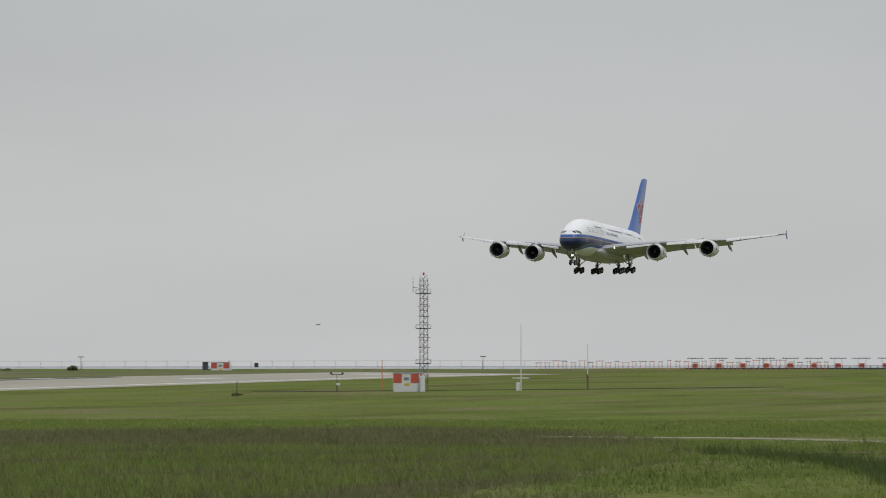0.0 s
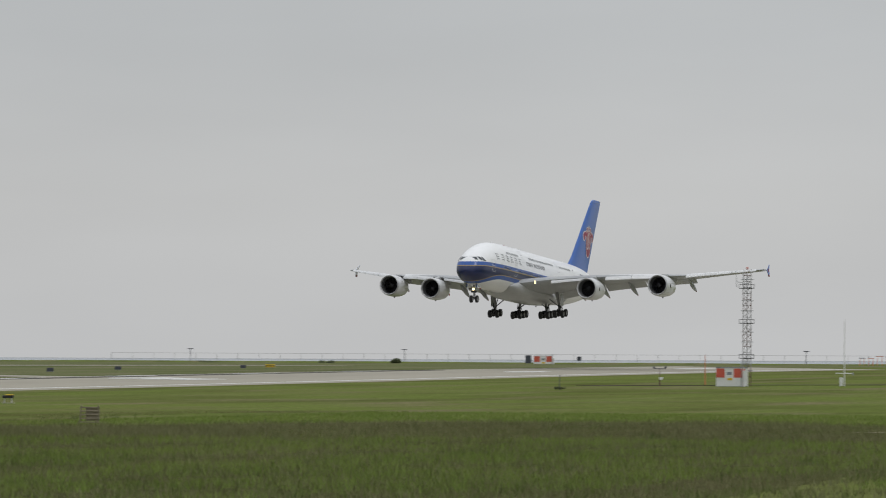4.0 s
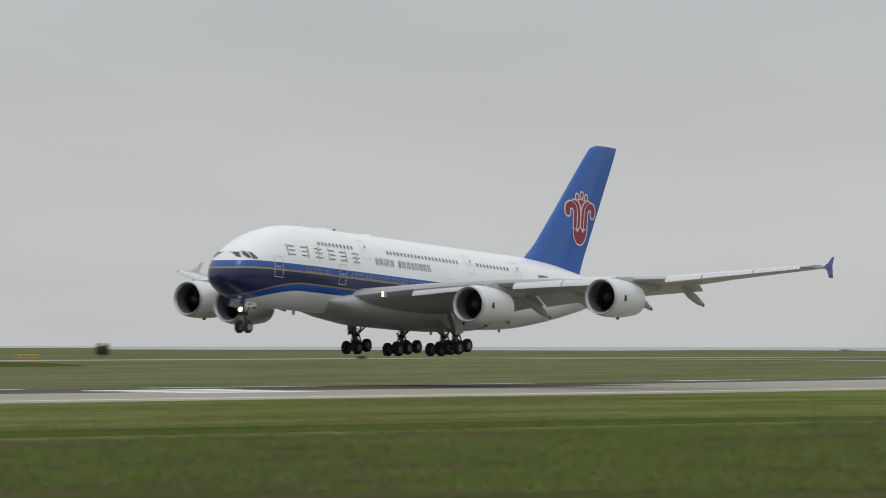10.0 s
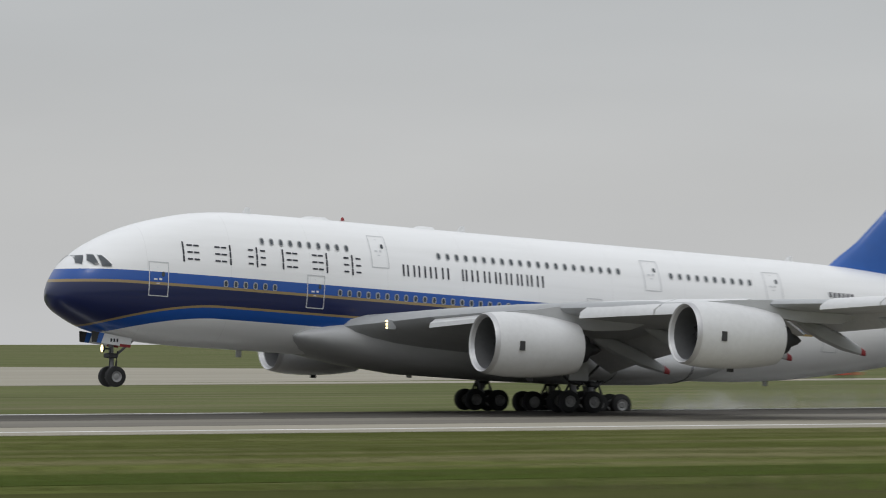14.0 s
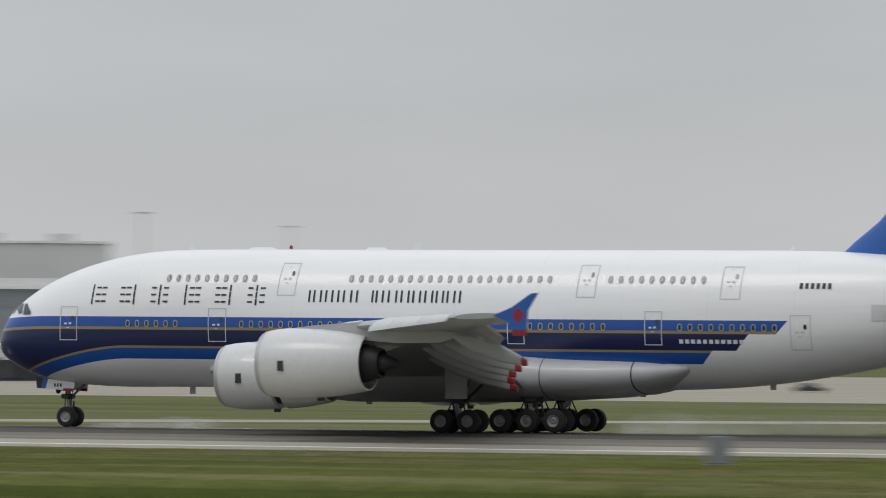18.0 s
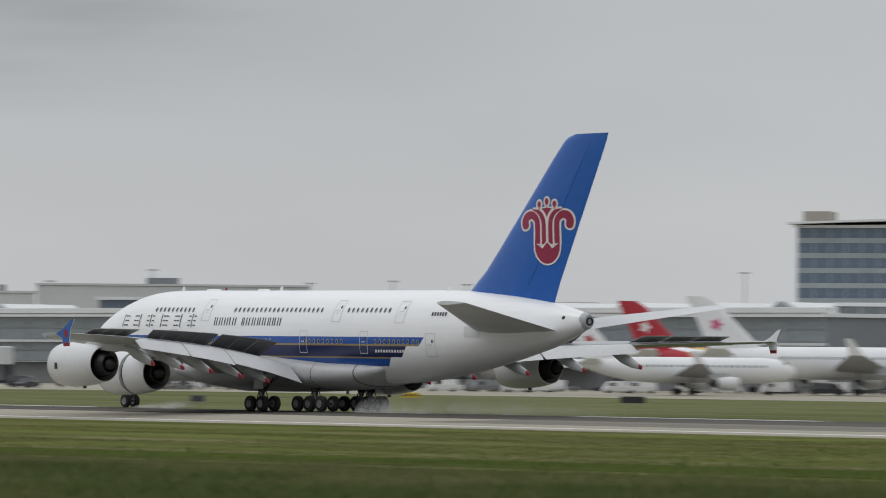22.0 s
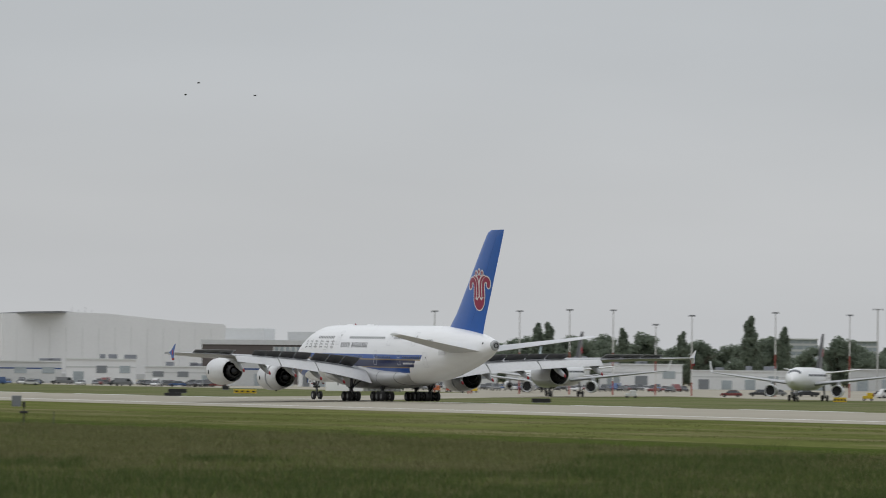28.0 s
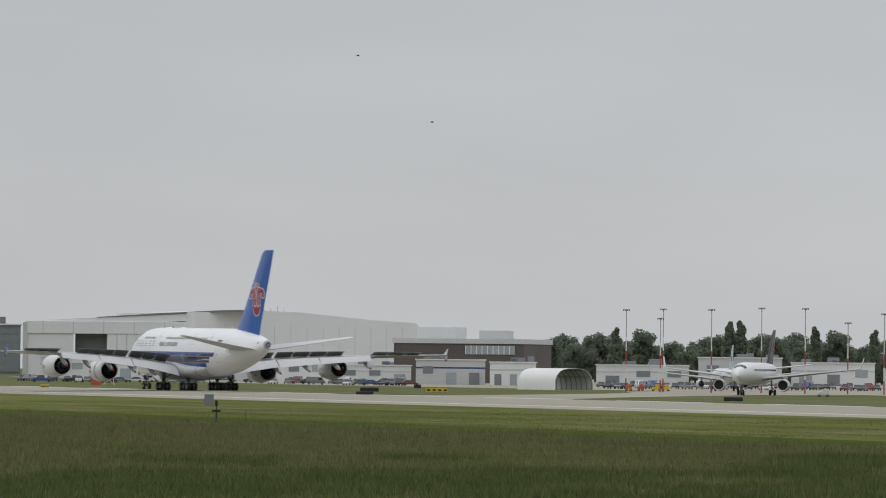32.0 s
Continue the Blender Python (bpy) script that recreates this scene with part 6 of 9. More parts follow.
def pickup():
    """Bright yellow extended-cab truck, side on, front to the left"""
    t = thing("pickup_truck", "bright yellow airport pickup truck parked on the grass", "truck", facing(-65.12, 317, GROUND_Z, 2))
    t.scale = (0.95, 0.95, 0.95)
    W = 2.0
    # body side outline, front at -x, open over the wheels
    arch = lambda cx: [(cx + 0.56 * math.cos(w), 0.45 + 0.5 * math.sin(w)) for w in [math.pi * k / 8 for k in range(9)]]
    outline = [(-2.78, 0.5), (-2.82, 1.0), (-2.7, 1.22), (-2.45, 1.3), (-1.5, 1.38), (-1.41, 1.4), (0.46, 1.4), (2.86, 1.36), (2.9, 1.25), (2.88, 0.55), (1.92, 0.45)] + arch(1.35) + [(0.78, 0.45), (-1.43, 0.45)] + arch(-2.0) + [(-2.57, 0.45)]
    bm = bmesh.new()
    sides = [[bm.verts.new((x, y, z)) for x, z in outline] for y in (-W / 2, W / 2)]
    for ring in sides:
        bm.faces.new(ring)
    for k in range(len(outline)):
        bm.faces.new((sides[0][k], sides[0][k - 1], sides[1][k - 1], sides[1][k]))
    bmesh.ops.recalc_face_normals(bm, faces=bm.faces)
    body = part("body", bm, M["truck_yellow"], t, "yellow body", smooth=False)
    rings = []
    for x0, x1, y, z in ((-1.41, 0.52, 0.96, 1.38), (-1.2, 0.5, 0.93, 1.5), (-0.86, 0.44, 0.82, 1.82), (-0.68, 0.36, 0.74, 1.91), (-0.45, 0.25, 0.55, 1.94)):
        rings.append([(x0, -y, z), (x1, -y, z), (x1 + 0.02, 0, z), (x1, y, z), (x0, y, z), (x0 - 0.08, 0, z)])
    part("cab", loft(rings), M["truck_yellow"], t, "yellow cab", smooth=False)
    for s in (-1, 1):
        for pts in (((-1.22, 1.42), (-0.84, 1.75), (-0.43, 1.79), (-0.43, 1.42)), ((-0.37, 1.42), (-0.37, 1.79), (0.12, 1.79), (0.18, 1.72), (0.18, 1.42))):
            part("side_window", loft([[(x, s * (0.96 - 0.36 * (z - 1.42) + o), z) for x, z in pts] for o in (-0.05, 0.012)]), M["glass"], t, "dark side window", smooth=False)
    part("windscreen", loft([[(x, y, z) for y in (-w, w)] + [(x + 0.05, y, z + 0.02) for y in (w, -w)] for x, z, w in ((-1.44, 1.43, 0.86), (-0.93, 1.8, 0.72))]), M["glass"], t, "windscreen", smooth=False)
    part("bed_liner", box(0.6, 2.78, -0.85, 0.85, 1.0, 1.385), M["black"], t, "dark cargo bed liner", smooth=False)
    for x in (-2.0, 1.35):
        for s in (-1, 1):
            w = part("wheel", spin([(-0.14, 0.2), (-0.14, 0.36), (-0.1, 0.41), (0.1, 0.41), (0.14, 0.36), (0.14, 0.2)], (x, s * 0.84, 0.41), 1, 18), M["tyre"], t, "black wheel")
            part("hub", spin([(-0.15, 0.02), (-0.155, 0.24), (0.155, 0.24), (0.15, 0.02)], (x, s * 0.84, 0.41), 1, 12), M["grey"], w, "grey wheel hub")
        part("wheel_well", spin([(-0.9, 0.3), (-0.9, 0.48), (0.9, 0.48), (0.9, 0.3)], (x, 0, 0.44), 1, 16), M["black"], t)
    part("front_bumper", box(-2.93, -2.76, -0.95, 0.95, 0.42, 0.72, bevel=0.05), M["steel"], t, "steel front bumper")
    for s in (-1, 1):
        part("push_bar", box(-3.02, -2.86, s * 0.45 - 0.06, s * 0.45 + 0.06, 0.45, 1.2, bevel=0.04), M["black"], t, "black push bar upright")
    part("push_bar", box(-3.04, -2.88, -0.8, 0.8, 0.98, 1.2, bevel=0.05), M["black"], t, "black push bar rail")
    part("rear_bumper", box(2.86, 3.0, -0.95, 0.95, 0.5, 0.7, bevel=0.03), M["steel"], t, "steel rear bumper")
    for s in (-1, 1):
        part("headlamp", box(-2.83, -2.58, s * 0.86 - 0.12, s * 0.86 + 0.145, 0.92, 1.16, bevel=0.02), M["plain_white"], t)
        part("tail_lamp", box(2.2, 2.5, s * 1.0 - 0.03, s * 1.0 + 0.015, 0.86, 1.22, bevel=0.01), M["red"], t, "red reflective side panel")
        part("mirror", box(-1.32, -1.12, s * 1.14 - 0.13, s * 1.14 + 0.1, 1.4, 1.62, bevel=0.03), M["black"], t)
        part("lower_trim", box(-1.4, 0.78, s * 1.0 - 0.02, s * 1.0 + 0.03, 0.38, 0.5), M["black"], t, smooth=False)
        part("door_seam", box(0.26, 0.275, s * 1.003 - 0.004, s * 1.003 + 0.004, 0.55, 1.38), M["slate"], t, smooth=False)
        part("vent", box(-1.75, -1.55, s * 1.004 - 0.005, s * 1.004 + 0.005, 1.2, 1.26), M["black"], t, smooth=False)
    part("roof_rack", box(-0.85, -0.45, -0.6, 0.6, 1.9, 1.98, bevel=0.03), M["black"], t, "black roof light housing")
    for x, h in ((-0.4, 0.14), (0.16, 0.16)):
        part("strobe", box(x, x + 0.28, -0.5, 0.5, 1.945, 1.945 + h, bevel=0.04), M["plain_white"], t, "white roof strobe")
    part("beacon", box(0.5, 0.74, -0.3, 0.3, 1.955, 2.05, bevel=0.03), M["amber"], t, "lit amber beacon")
    part("beacon_shelf", box(0.44, 0.96, -0.6, 0.6, 1.9, 1.95), M["slate"], t, smooth=False)
    for y in (-0.8, 0.8):
        part("rack_post", box(0.58, 0.9, y - 0.03, y + 0.03, 1.385, 1.9, bevel=0.01), M["slate"], t, "dark rack behind the cab")
    part("work_lamp", box(0.98, 1.1, -0.35, -0.2, 1.93, 2.06, bevel=0.02), M["black"], t)
    # door badge bars and the fleet number
    for x0, x1, z0, z1 in ((-1.12, -0.66, 1.0, 1.13), (-0.55, -0.43, 1.06, 1.13)):
        part("door_badge", box(x0, x1, -W / 2 - 0.012, -W / 2 - 0.004, z0, z1), M["black"], t, "dark illegible door badge", smooth=False)
    for dx, bars in ((0.0, ((0, 0.07, 0, 0.34), (0.15, 0.22, 0, 0.18), (0, 0.22, 0, 0.06), (0, 0.22, 0.13, 0.19), (0, 0.22, 0.28, 0.34))), (0.29, ((0.04, 0.12, 0, 0.34),))):
        bm = bmesh.new()
        for u0, u1, v0, v1 in bars:
            add_box(bm, -0.28 + dx + u0, -0.28 + dx + u1, -W / 2 - 0.014, -W / 2 - 0.004, 0.82 + v0, 0.82 + v1)
        part("fleet_digit", bm, M["black"], t, "black fleet number digit", smooth=False)


def windsock():
    t = thing("windsock", "red and white windsock hanging from a tall pole", "windsock", facing(-64.5, 1098))
    part("pole", tube((0, 0, 0), (0, 0, 7.0), 0.12, 0.07, 6), M["rust"], t)
    for i in range(4):
        part("sock_band", tube((0.15 + 0.05 * i, 0, 7.0 - 0.55 * i), (0.2 + 0.05 * i, 0, 6.45 - 0.55 * i), 0.42 - 0.05 * i, 0.37 - 0.05 * i, 10), M["red"] if i % 2 else M["plain_white"], t)


def build_furniture():
    equipment_hut(-74.17, 835, 4.3, 2.95, 3.0, -14, "white equipment hut with red checker panels")
    equipment_hut(-72.16, 2010, 7.0, 4.4, 3.0, 0, "distant white hut with red checker panels")
    sign_board(-72.0, 1990, 2.2, 3.0, M["slate"], "notice_board", "dark notice board on legs beside a hut", z=1.6)
    sign_board(-72.55, 2000, 1.6, 1.6, M["slate"], "notice_board", "small dark board on tall legs", z=2.6)
    glide_mast()
    slim_pole(-75.41, 862, 10.9, 0.09, M["plain_white"], "antenna_pole", "tall thin white antenna pole with a cross arm", "antenna", base=(0.5, 1.4), arm=(1.4, 2.0))
    slim_pole(-76.13, 893, 7.7, 0.09, M["plain_white"], "antenna_pole", "thin red and white antenna pole", "antenna", band=2.6)
    slim_pole(-73.91, 880, 5.0, 0.09, M["orange"], "marker_pole", "thin orange marker pole", "pole")
    t = slim_pole(-73.42, 836, 2.7, 0.07, M["rust"], "weather_mast", "short mast with a wind sensor cross bar", "mast", band=1.0)
    part("cross_bar", box(-0.95, 0.95, -0.05, 0.05, 2.7, 2.8), M["slate"], t, smooth=False)
    for x in (-0.9, 0.9):
        part("sensor", box(x - 0.18, x + 0.18, -0.12, 0.12, 2.8, 3.1, bevel=0.04), M["slate"], t)
    part("sensor_box", box(-0.1, 0.5, -0.3, 0.3, 1.0, 1.4, bevel=0.04), M["plain_white"], t, "white sensor box")
    slim_pole(-72.34, 733, 2.1, 0.07, M["slate"], "marker_post", "short dark post in the grass", "post")
    shrub(-72.34, 731, 1.8, 0.55, 3, "low grass tussock round a post")
    approach_lights()
    fence_line()
    shrub(-65.7, 2260, 17.0, 5.6, 5)
    shrub(-70.55, 2270, 6.5, 3.6, 6)
    shrub(-53.92, 1640, 4.6, 4.6, 7)
    shrub(-69.8, 2280, 9, 2.2, 8)
    shrub(-68.6, 2270, 14, 2.0, 9)
    shrub(-57.5, 2150, 5, 2.6, 10)
    shrub(-62.0, 2200, 9, 2.2, 11)
    for b in (-66.24, -68.35, -70.66, -64.2, -75.0):
        light_pole_far(b, 2350, 6.6)
    windsock()
    for b, d in ((-63.82, 549), (-64.68, 543), (-65.54, 526), (-66.39, 509)):
        precision_light(b, d)
    pallet_crate()
    pickup()
    for b, d, h in ((-63.97, 352, 1.35), (-62.61, 350, 1.35), (-63.11, 397, 2.2), (-63.98, 382, 1.0), (-61.6, 360, 1.2)):
        slim_pole(b, d, h, 0.06, M["rust"], "fence_post", "lone rusty post in the grass", "post")
    t = slim_pole(-62.90, 355, 0.5, 0.22, M["plain_white"], "marker_cone", "short red and white ground marker", "marker")
    part("red_band", tube((0, 0, 0.2), (0, 0, 0.55), 0.25, 0.22, 10), M["red"], t)
    # guidance signs, seen from behind or in front
    for b, d, w, h, m in ((-64.14, 1167, 1.8, 0.9, "slate"), (-65.19, 1096, 1.8, 0.9, "slate"), (-66.84, 1290, 1.7, 0.9, "slate"), (-67.57, 1455, 1.8, 0.9, "slate"), (-68.92, 1661, 1.8, 0.9, "slate"), (-56.72, 1419, 2.4, 0.9, "slate"),
                          (-51.57, 612, 3.6, 0.85, "black"), (58.06, 655, 1.4, 0.65, "slate"), (69.65, 1000, 3.5, 0.75, "black"), (69.13, 1180, 1.6, 0.8, "black"), (65.72, 804, 2.9, 0.6, "black"), (61.9, 616, 1.5, 0.6, "rust"), (69.70, 880, 2.9, 0.55, "black"), (14.0, 470, 3.4, 0.9, "slate"), (6.4, 590, 5.0, 0.8, "black"), (48.6, 640, 3.0, 0.8, "black"), (45.2, 560, 2.6, 0.75, "black"), (53.3, 610, 1.6, 0.7, "slate")):
        sign_board(b, d, w, h, M[m], "guidance_sign", "dark back of an airfield guidance sign", group="dark guidance signs")
    for b, d, w, h in ((-65.95, 1182, 2.6, 0.9), (-69.21, 1750, 3.2, 1.0), (-53.12, 1456, 5.6, 1.0), (-46.57, 776, 3.3, 0.8), (57.51, 637, 1.4, 0.55), (68.92, 1000, 4.2, 0.75), (51.0, 700, 2.4, 0.7), (73.15, 1000, 1.6, 0.7), (62.5, 900, 2.2, 0.8)):
        sign_board(b, d, w, h, M["yellow"], "guidance_sign", "yellow airfield guidance sign with dark markings", group="yellow guidance signs", cells=4)
    # grey distance boards beside the runway
    for b, d in ((-66.03, 618), (-43.44, 292), (19.71, 240), (58.80, 405), (71.38, 640)):
        sign_board(b, d, 1.15, 1.25, M["grey"], "distance_board", "grey boxy distance board beside the runway", z=0.15, group="distance boards")
    t = slim_pole(71.30, 448, 1.9, 0.06, M["black"], "sensor_post", "black post with a small sensor head", "post")
    part("sensor_head", box(-0.12, 0.12, -0.12, 0.12, 1.45, 1.95, bevel=0.03), M["black"], t)
    part("sensor_arm", box(-0.35, 0.35, -0.1, 0.1, 0.95, 1.15, bevel=0.03), M["black"], t)
    slim_pole(70.98, 446, 1.2, 0.04, M["slate"], "marker_post", "thin dark stick in the grass", "post")


build_furniture()


# ---- terminal side ----
def town_materials():
    M["facade_glass"] = material("blue_grey_facade_glass", (0.22, 0.25, 0.265), 0.25, vary=0.3, scale=0.25, spec=0.8)
    M["hotel_glass"] = material("blue_hotel_glass", (0.12, 0.17, 0.24), 0.25, vary=0.3, scale=0.2, spec=0.8)
    M["pale_glass"] = material("pale_green_glass", (0.33, 0.37, 0.39), 0.25, vary=0.2, scale=0.3, spec=0.7)
    M["panel"] = material("pale_grey_cladding", (0.54, 0.55, 0.55), 0.6, vary=0.1, scale=0.2)
    M["panel_white"] = material("white_cladding", (0.68, 0.69, 0.69), 0.55, vary=0.08, scale=0.2)
    M["stone"] = material("beige_concrete", (0.33, 0.30, 0.26), 0.8, vary=0.15, scale=0.3)
    M["brown"] = material("dark_brown_cladding", (0.105, 0.09, 0.085), 0.7, vary=0.2, scale=0.2)
    M["roof_and_shade_dark"] = material("roof_felt_and_door_shade_grey", (0.19, 0.195, 0.20), 0.8, vary=0.2, scale=0.2)
    M["mast_steel"] = material("pale_galvanised_steel", (0.42, 0.42, 0.41), 0.6, vary=0.1)
    M["mast_red"] = material("faded_red_mast_paint", (0.32, 0.07, 0.05), 0.6, vary=0.15)
    M["hangar_white"] = material("white_hangar_cladding", (0.74, 0.745, 0.75), 0.6, vary=0.05, scale=0.15)
    M["tower_grey"] = material("mid_grey_cladding", (0.20, 0.215, 0.23), 0.5, vary=0.12, scale=0.3)
    M["fabric"] = material("white_tent_fabric", (0.72, 0.72, 0.71), 0.6, vary=0.06, scale=0.5)
    M["tail_red"] = material("red_tail_paint", (0.40, 0.02, 0.035), 0.4, vary=0.1)
    M["tail_black"] = material("black_tail_paint", (0.02, 0.02, 0.022), 0.35, vary=0.1)
    M["tail_pink"] = material("pink_badge_paint", (0.55, 0.10, 0.22), 0.4, vary=0.1)
    M["tail_teal"] = material("pale_teal_tail_paint", (0.40, 0.50, 0.55), 0.4, vary=0.1)
    M["tail_navy"] = material("navy_tail_paint", (0.02, 0.06, 0.20), 0.4, vary=0.1)
    for k, c in (("car_white", (0.62, 0.62, 0.61)), ("car_grey", (0.16, 0.165, 0.17)), ("car_dark", (0.03, 0.032, 0.036)), ("car_blue", (0.04, 0.09, 0.22)), ("car_red", (0.16, 0.03, 0.03))):
        M[k] = material(k.replace("car_", "") + "_car_paint", c, 0.3, vary=0.06, coat=0.5)


town_materials()


def along(b0, d0, b1, d1):
    """The pose whose x runs from one spot to another (front -y), and the distance"""
    p, q = Vector(spot(b0, d0)), Vector(spot(b1, d1))
    v = q - p
    return pose(p.x, p.y, GROUND_Z, 0, 0, math.degrees(math.atan2(v.y, v.x))), v.length


def glazed_block(name, label, b0, d0, b1, d1, depth, z1, storeys, bays, glass, frame_mat, base=0.0, roof_lip=0.6, band=0.28):
    """A building whose front has storeys of glass panes between spandrels and mullions"""
    m, ln = along(b0, d0, b1, d1)
    t = thing(name, label, "building", m)
    part("wall", box(0, ln, 0.3, depth, base if base > 3.2 else 0, z1), frame_mat, t, smooth=False)
    part("roof", box(-roof_lip, ln + roof_lip, -roof_lip * 2, depth, z1, z1 + 0.7, bevel=0.05), M["panel_white"], t, "pale roof edge")
    hs = (z1 - base) / storeys
    bw = ln / bays
    pane = None
    for i in range(storeys):
        z = base + hs * i
        part("spandrel", box(0, ln, -0.1, 0.3, z, z + hs * band), frame_mat, t, smooth=False)
        for k in range(bays):
            if pane is None:
                pane = part("pane", box(0.12, bw - 0.12, 0.0, 0.28, hs * band + 0.01, hs - 0.02), glass, t, smooth=False)
                pane.location = (0, 0, z)
            else:
                o = new("pane", pane.data)
                o.parent = t
                o.location = (bw * k, 0, z)
    mull = None
    for k in range(bays + 1):
        if mull is None:
            mull = part("mullion", box(-0.12, 0.12, -0.15, 0.3, base, z1), frame_mat, t, smooth=False)
        else:
            o = new("mullion", mull.data)
            o.parent = t
            o.location.x = bw * k
    return t, m, ln


def terminal():
    # the long pier with sawtooth skylights
    t, m, ln = glazed_block("terminal_pier", "long glass terminal pier with pale roof", 56.95, 1150, 46.5, 965, 38, 13.8, 4, 30, M["facade_glass"], M["tower_grey"], base=4.5, band=0.09)
    part("plinth", box(0, ln, 1.5, 38, 0, 4.4), M["roof_and_shade_dark"], t, "dark recessed ground floor", smooth=False)
    part("roof_edge", box(0, ln, -1.4, 3, 14.55, 15.6, bevel=0.05), M["panel_white"], t, "broad pale roof edge", smooth=False)
    part("floor_band", box(0, ln, -1.0, 0.2, 8.6, 9.1), M["panel"], t, "pale band between the floors", smooth=False)
    away = m.inverted()
    for b in (56.3, 55.92, 55.54, 53.75, 52.95, 52.1, 51.26, 50.42, 49.58, 48.74, 47.9, 47.06):
        p, q = away @ Vector((0, 0, 0)), away @ Vector((*spot(b, 1000), 0))
        x = p.x + (q.x - p.x) * p.y / (p.y - q.y)
        part("skylight", loft([[(x + dx, y, 15.6 + dz) for dx, dz in ((-2.1, 0), (-0.3, 1.1), (0.1, 1.1), (2.1, 0))] for y in (1.2, 3.0)]), M["facade_glass"], t, "glazed peaked end of a roof monitor", smooth=False)
        part("roof_monitor", loft([[(x + dx, y, 15.6 + dz) for dx, dz in ((-1.9, 0), (-0.3, 1.0), (0.1, 1.0), (1.9, 0))] for y in (3.1, 24)]), M["panel_white"], t, "pale peaked roof monitor", smooth=False)
    t, m, ln = glazed_block("terminal_pier", "glass terminal concourse with pale roof", 46.4, 985, 37.6, 1000, 40, 16.0, 3, 36, M["facade_glass"], M["panel"], base=4.0, band=0.25)
    part("plinth", box(0, ln, 1.5, 38, 0, 3.9), M["roof_and_shade_dark"], t, smooth=False)
    # concourse with the curved roof
    t, m, ln = glazed_block("terminal_rotunda", "glass concourse with a dark curved roof", 36.95, 990, 34.0, 1010, 40, 19.0, 4, 12, M["hotel_glass"], M["tower_grey"], base=3.0, band=0.12)
    part("low_canopy", box(0, ln, -8, -0.2, 4.2, 7.0), M["panel_white"], t, "white ground-floor canopy", smooth=False)
    rings = []
    for k in range(13):
        f = k / 12
        z = 21.2 + 4.6 * math.sin(math.pi * (0.16 + 0.68 * f)) - 2.2
        rings.append([(-3 + (ln + 6) * f, y, zz) for y, zz in ((-3, z - 0.5), (-3, z), (42, z), (42, z - 0.5))])
    part("curved_roof", loft(rings), M["panel"], t, "shallow curved pale roof", smooth=False)
    part("gable", loft([[(0 + ln * k / 12, yy, 19.5) for yy in (-0.2, 0.2)] + [(ln * k / 12, yy, 18.5 + 4.6 * math.sin(math.pi * (0.16 + 0.68 * k / 12))) for yy in (0.2, -0.2)] for k in range(13)]), M["facade_glass"], t, smooth=False)
    for x in (0.2, 0.82):
        part("roof_plant", box(ln * x, ln * x + 2.4, 8, 11, 22, 25.2, bevel=0.05), M["roof_and_shade_dark"], t)
    # lower glass hall and the large plain block over it
    t, m, ln = glazed_block("terminal_hall", "dark glass terminal hall with pale parapet", 33.9, 1000, 21.5, 1010, 45, 17.2, 4, 44, M["facade_glass"], M["tower_grey"], base=3.5, band=0.14)
    part("parapet", box(0, ln, -0.3, 0.2, 17.95, 19.3), M["panel_white"], t, "white parapet", smooth=False)
    part("plinth", box(0, ln, 1.5, 43, 0, 3.5), M["roof_and_shade_dark"], t, "dark recessed ground floor", smooth=False)
    part("low_canopy", box(0, ln, -8, 0.2, 4.2, 7.0), M["panel_white"], t, "white ground-floor canopy", smooth=False)
    for b0, b1, d, z1 in ((33.8, 29.2, 1150, 28.0), (28.9, 26.3, 1130, 28.6)):
        m, ln = along(b0, d, b1, d)
        t = thing("terminal_block", "large plain pale grey terminal block", "building", m)
        part("wall", box(0, ln, 0, 50, 0, z1, bevel=0.1), M["panel"], t, smooth=False)
        part("roof_line", box(-0.4, ln + 0.4, -0.4, 50, z1, z1 + 0.5), M["panel_white"], t, smooth=False)
        for i in range(3):
            part("roof_plant", box(ln * (0.15 + 0.3 * i), ln * (0.15 + 0.3 * i) + 5, 4, 9, z1 + 0.5, z1 + 2.2, bevel=0.05), M["panel"], t)
        part("vent_band", box(ln * 0.05, ln * 0.45, -0.25, -0.02, z1 * 0.78, z1 * 0.86), M["roof_and_shade_dark"], t, smooth=False)
    for b0, b1, d, z1 in ((55.72, 55.06, 1240, 20.4), (55.04, 52.1, 1240, 22.3), (51.5, 49.0, 1180, 18.2), (43.2, 38.5, 1090, 18.6)):
        m, ln = along(b0, d, b1, d)
        t = thing("terminal_block", "plain pale block behind the pier", "building", m)
        part("wall", box(0, ln, 0, 40, 0, z1, bevel=0.1), M["panel"], t, smooth=False)
        part("roof_plant", box(ln * 0.4, ln * 0.52, 4, 12, z1, z1 + 2.0, bevel=0.05), M["tower_grey"], t, "grey roof plant")
        part("parapet", box(-0.3, ln + 0.3, -0.3, 0.4, z1, z1 + 0.5), M["panel"], t, smooth=False)
    glazed_block("roof_pavilion", "dark glass pavilion standing over the pier's roof", 54.36, 1175, 53.95, 1170, 12, 18.2, 4, 5, M["hotel_glass"], M["tower_grey"], base=4.0, band=0.2)


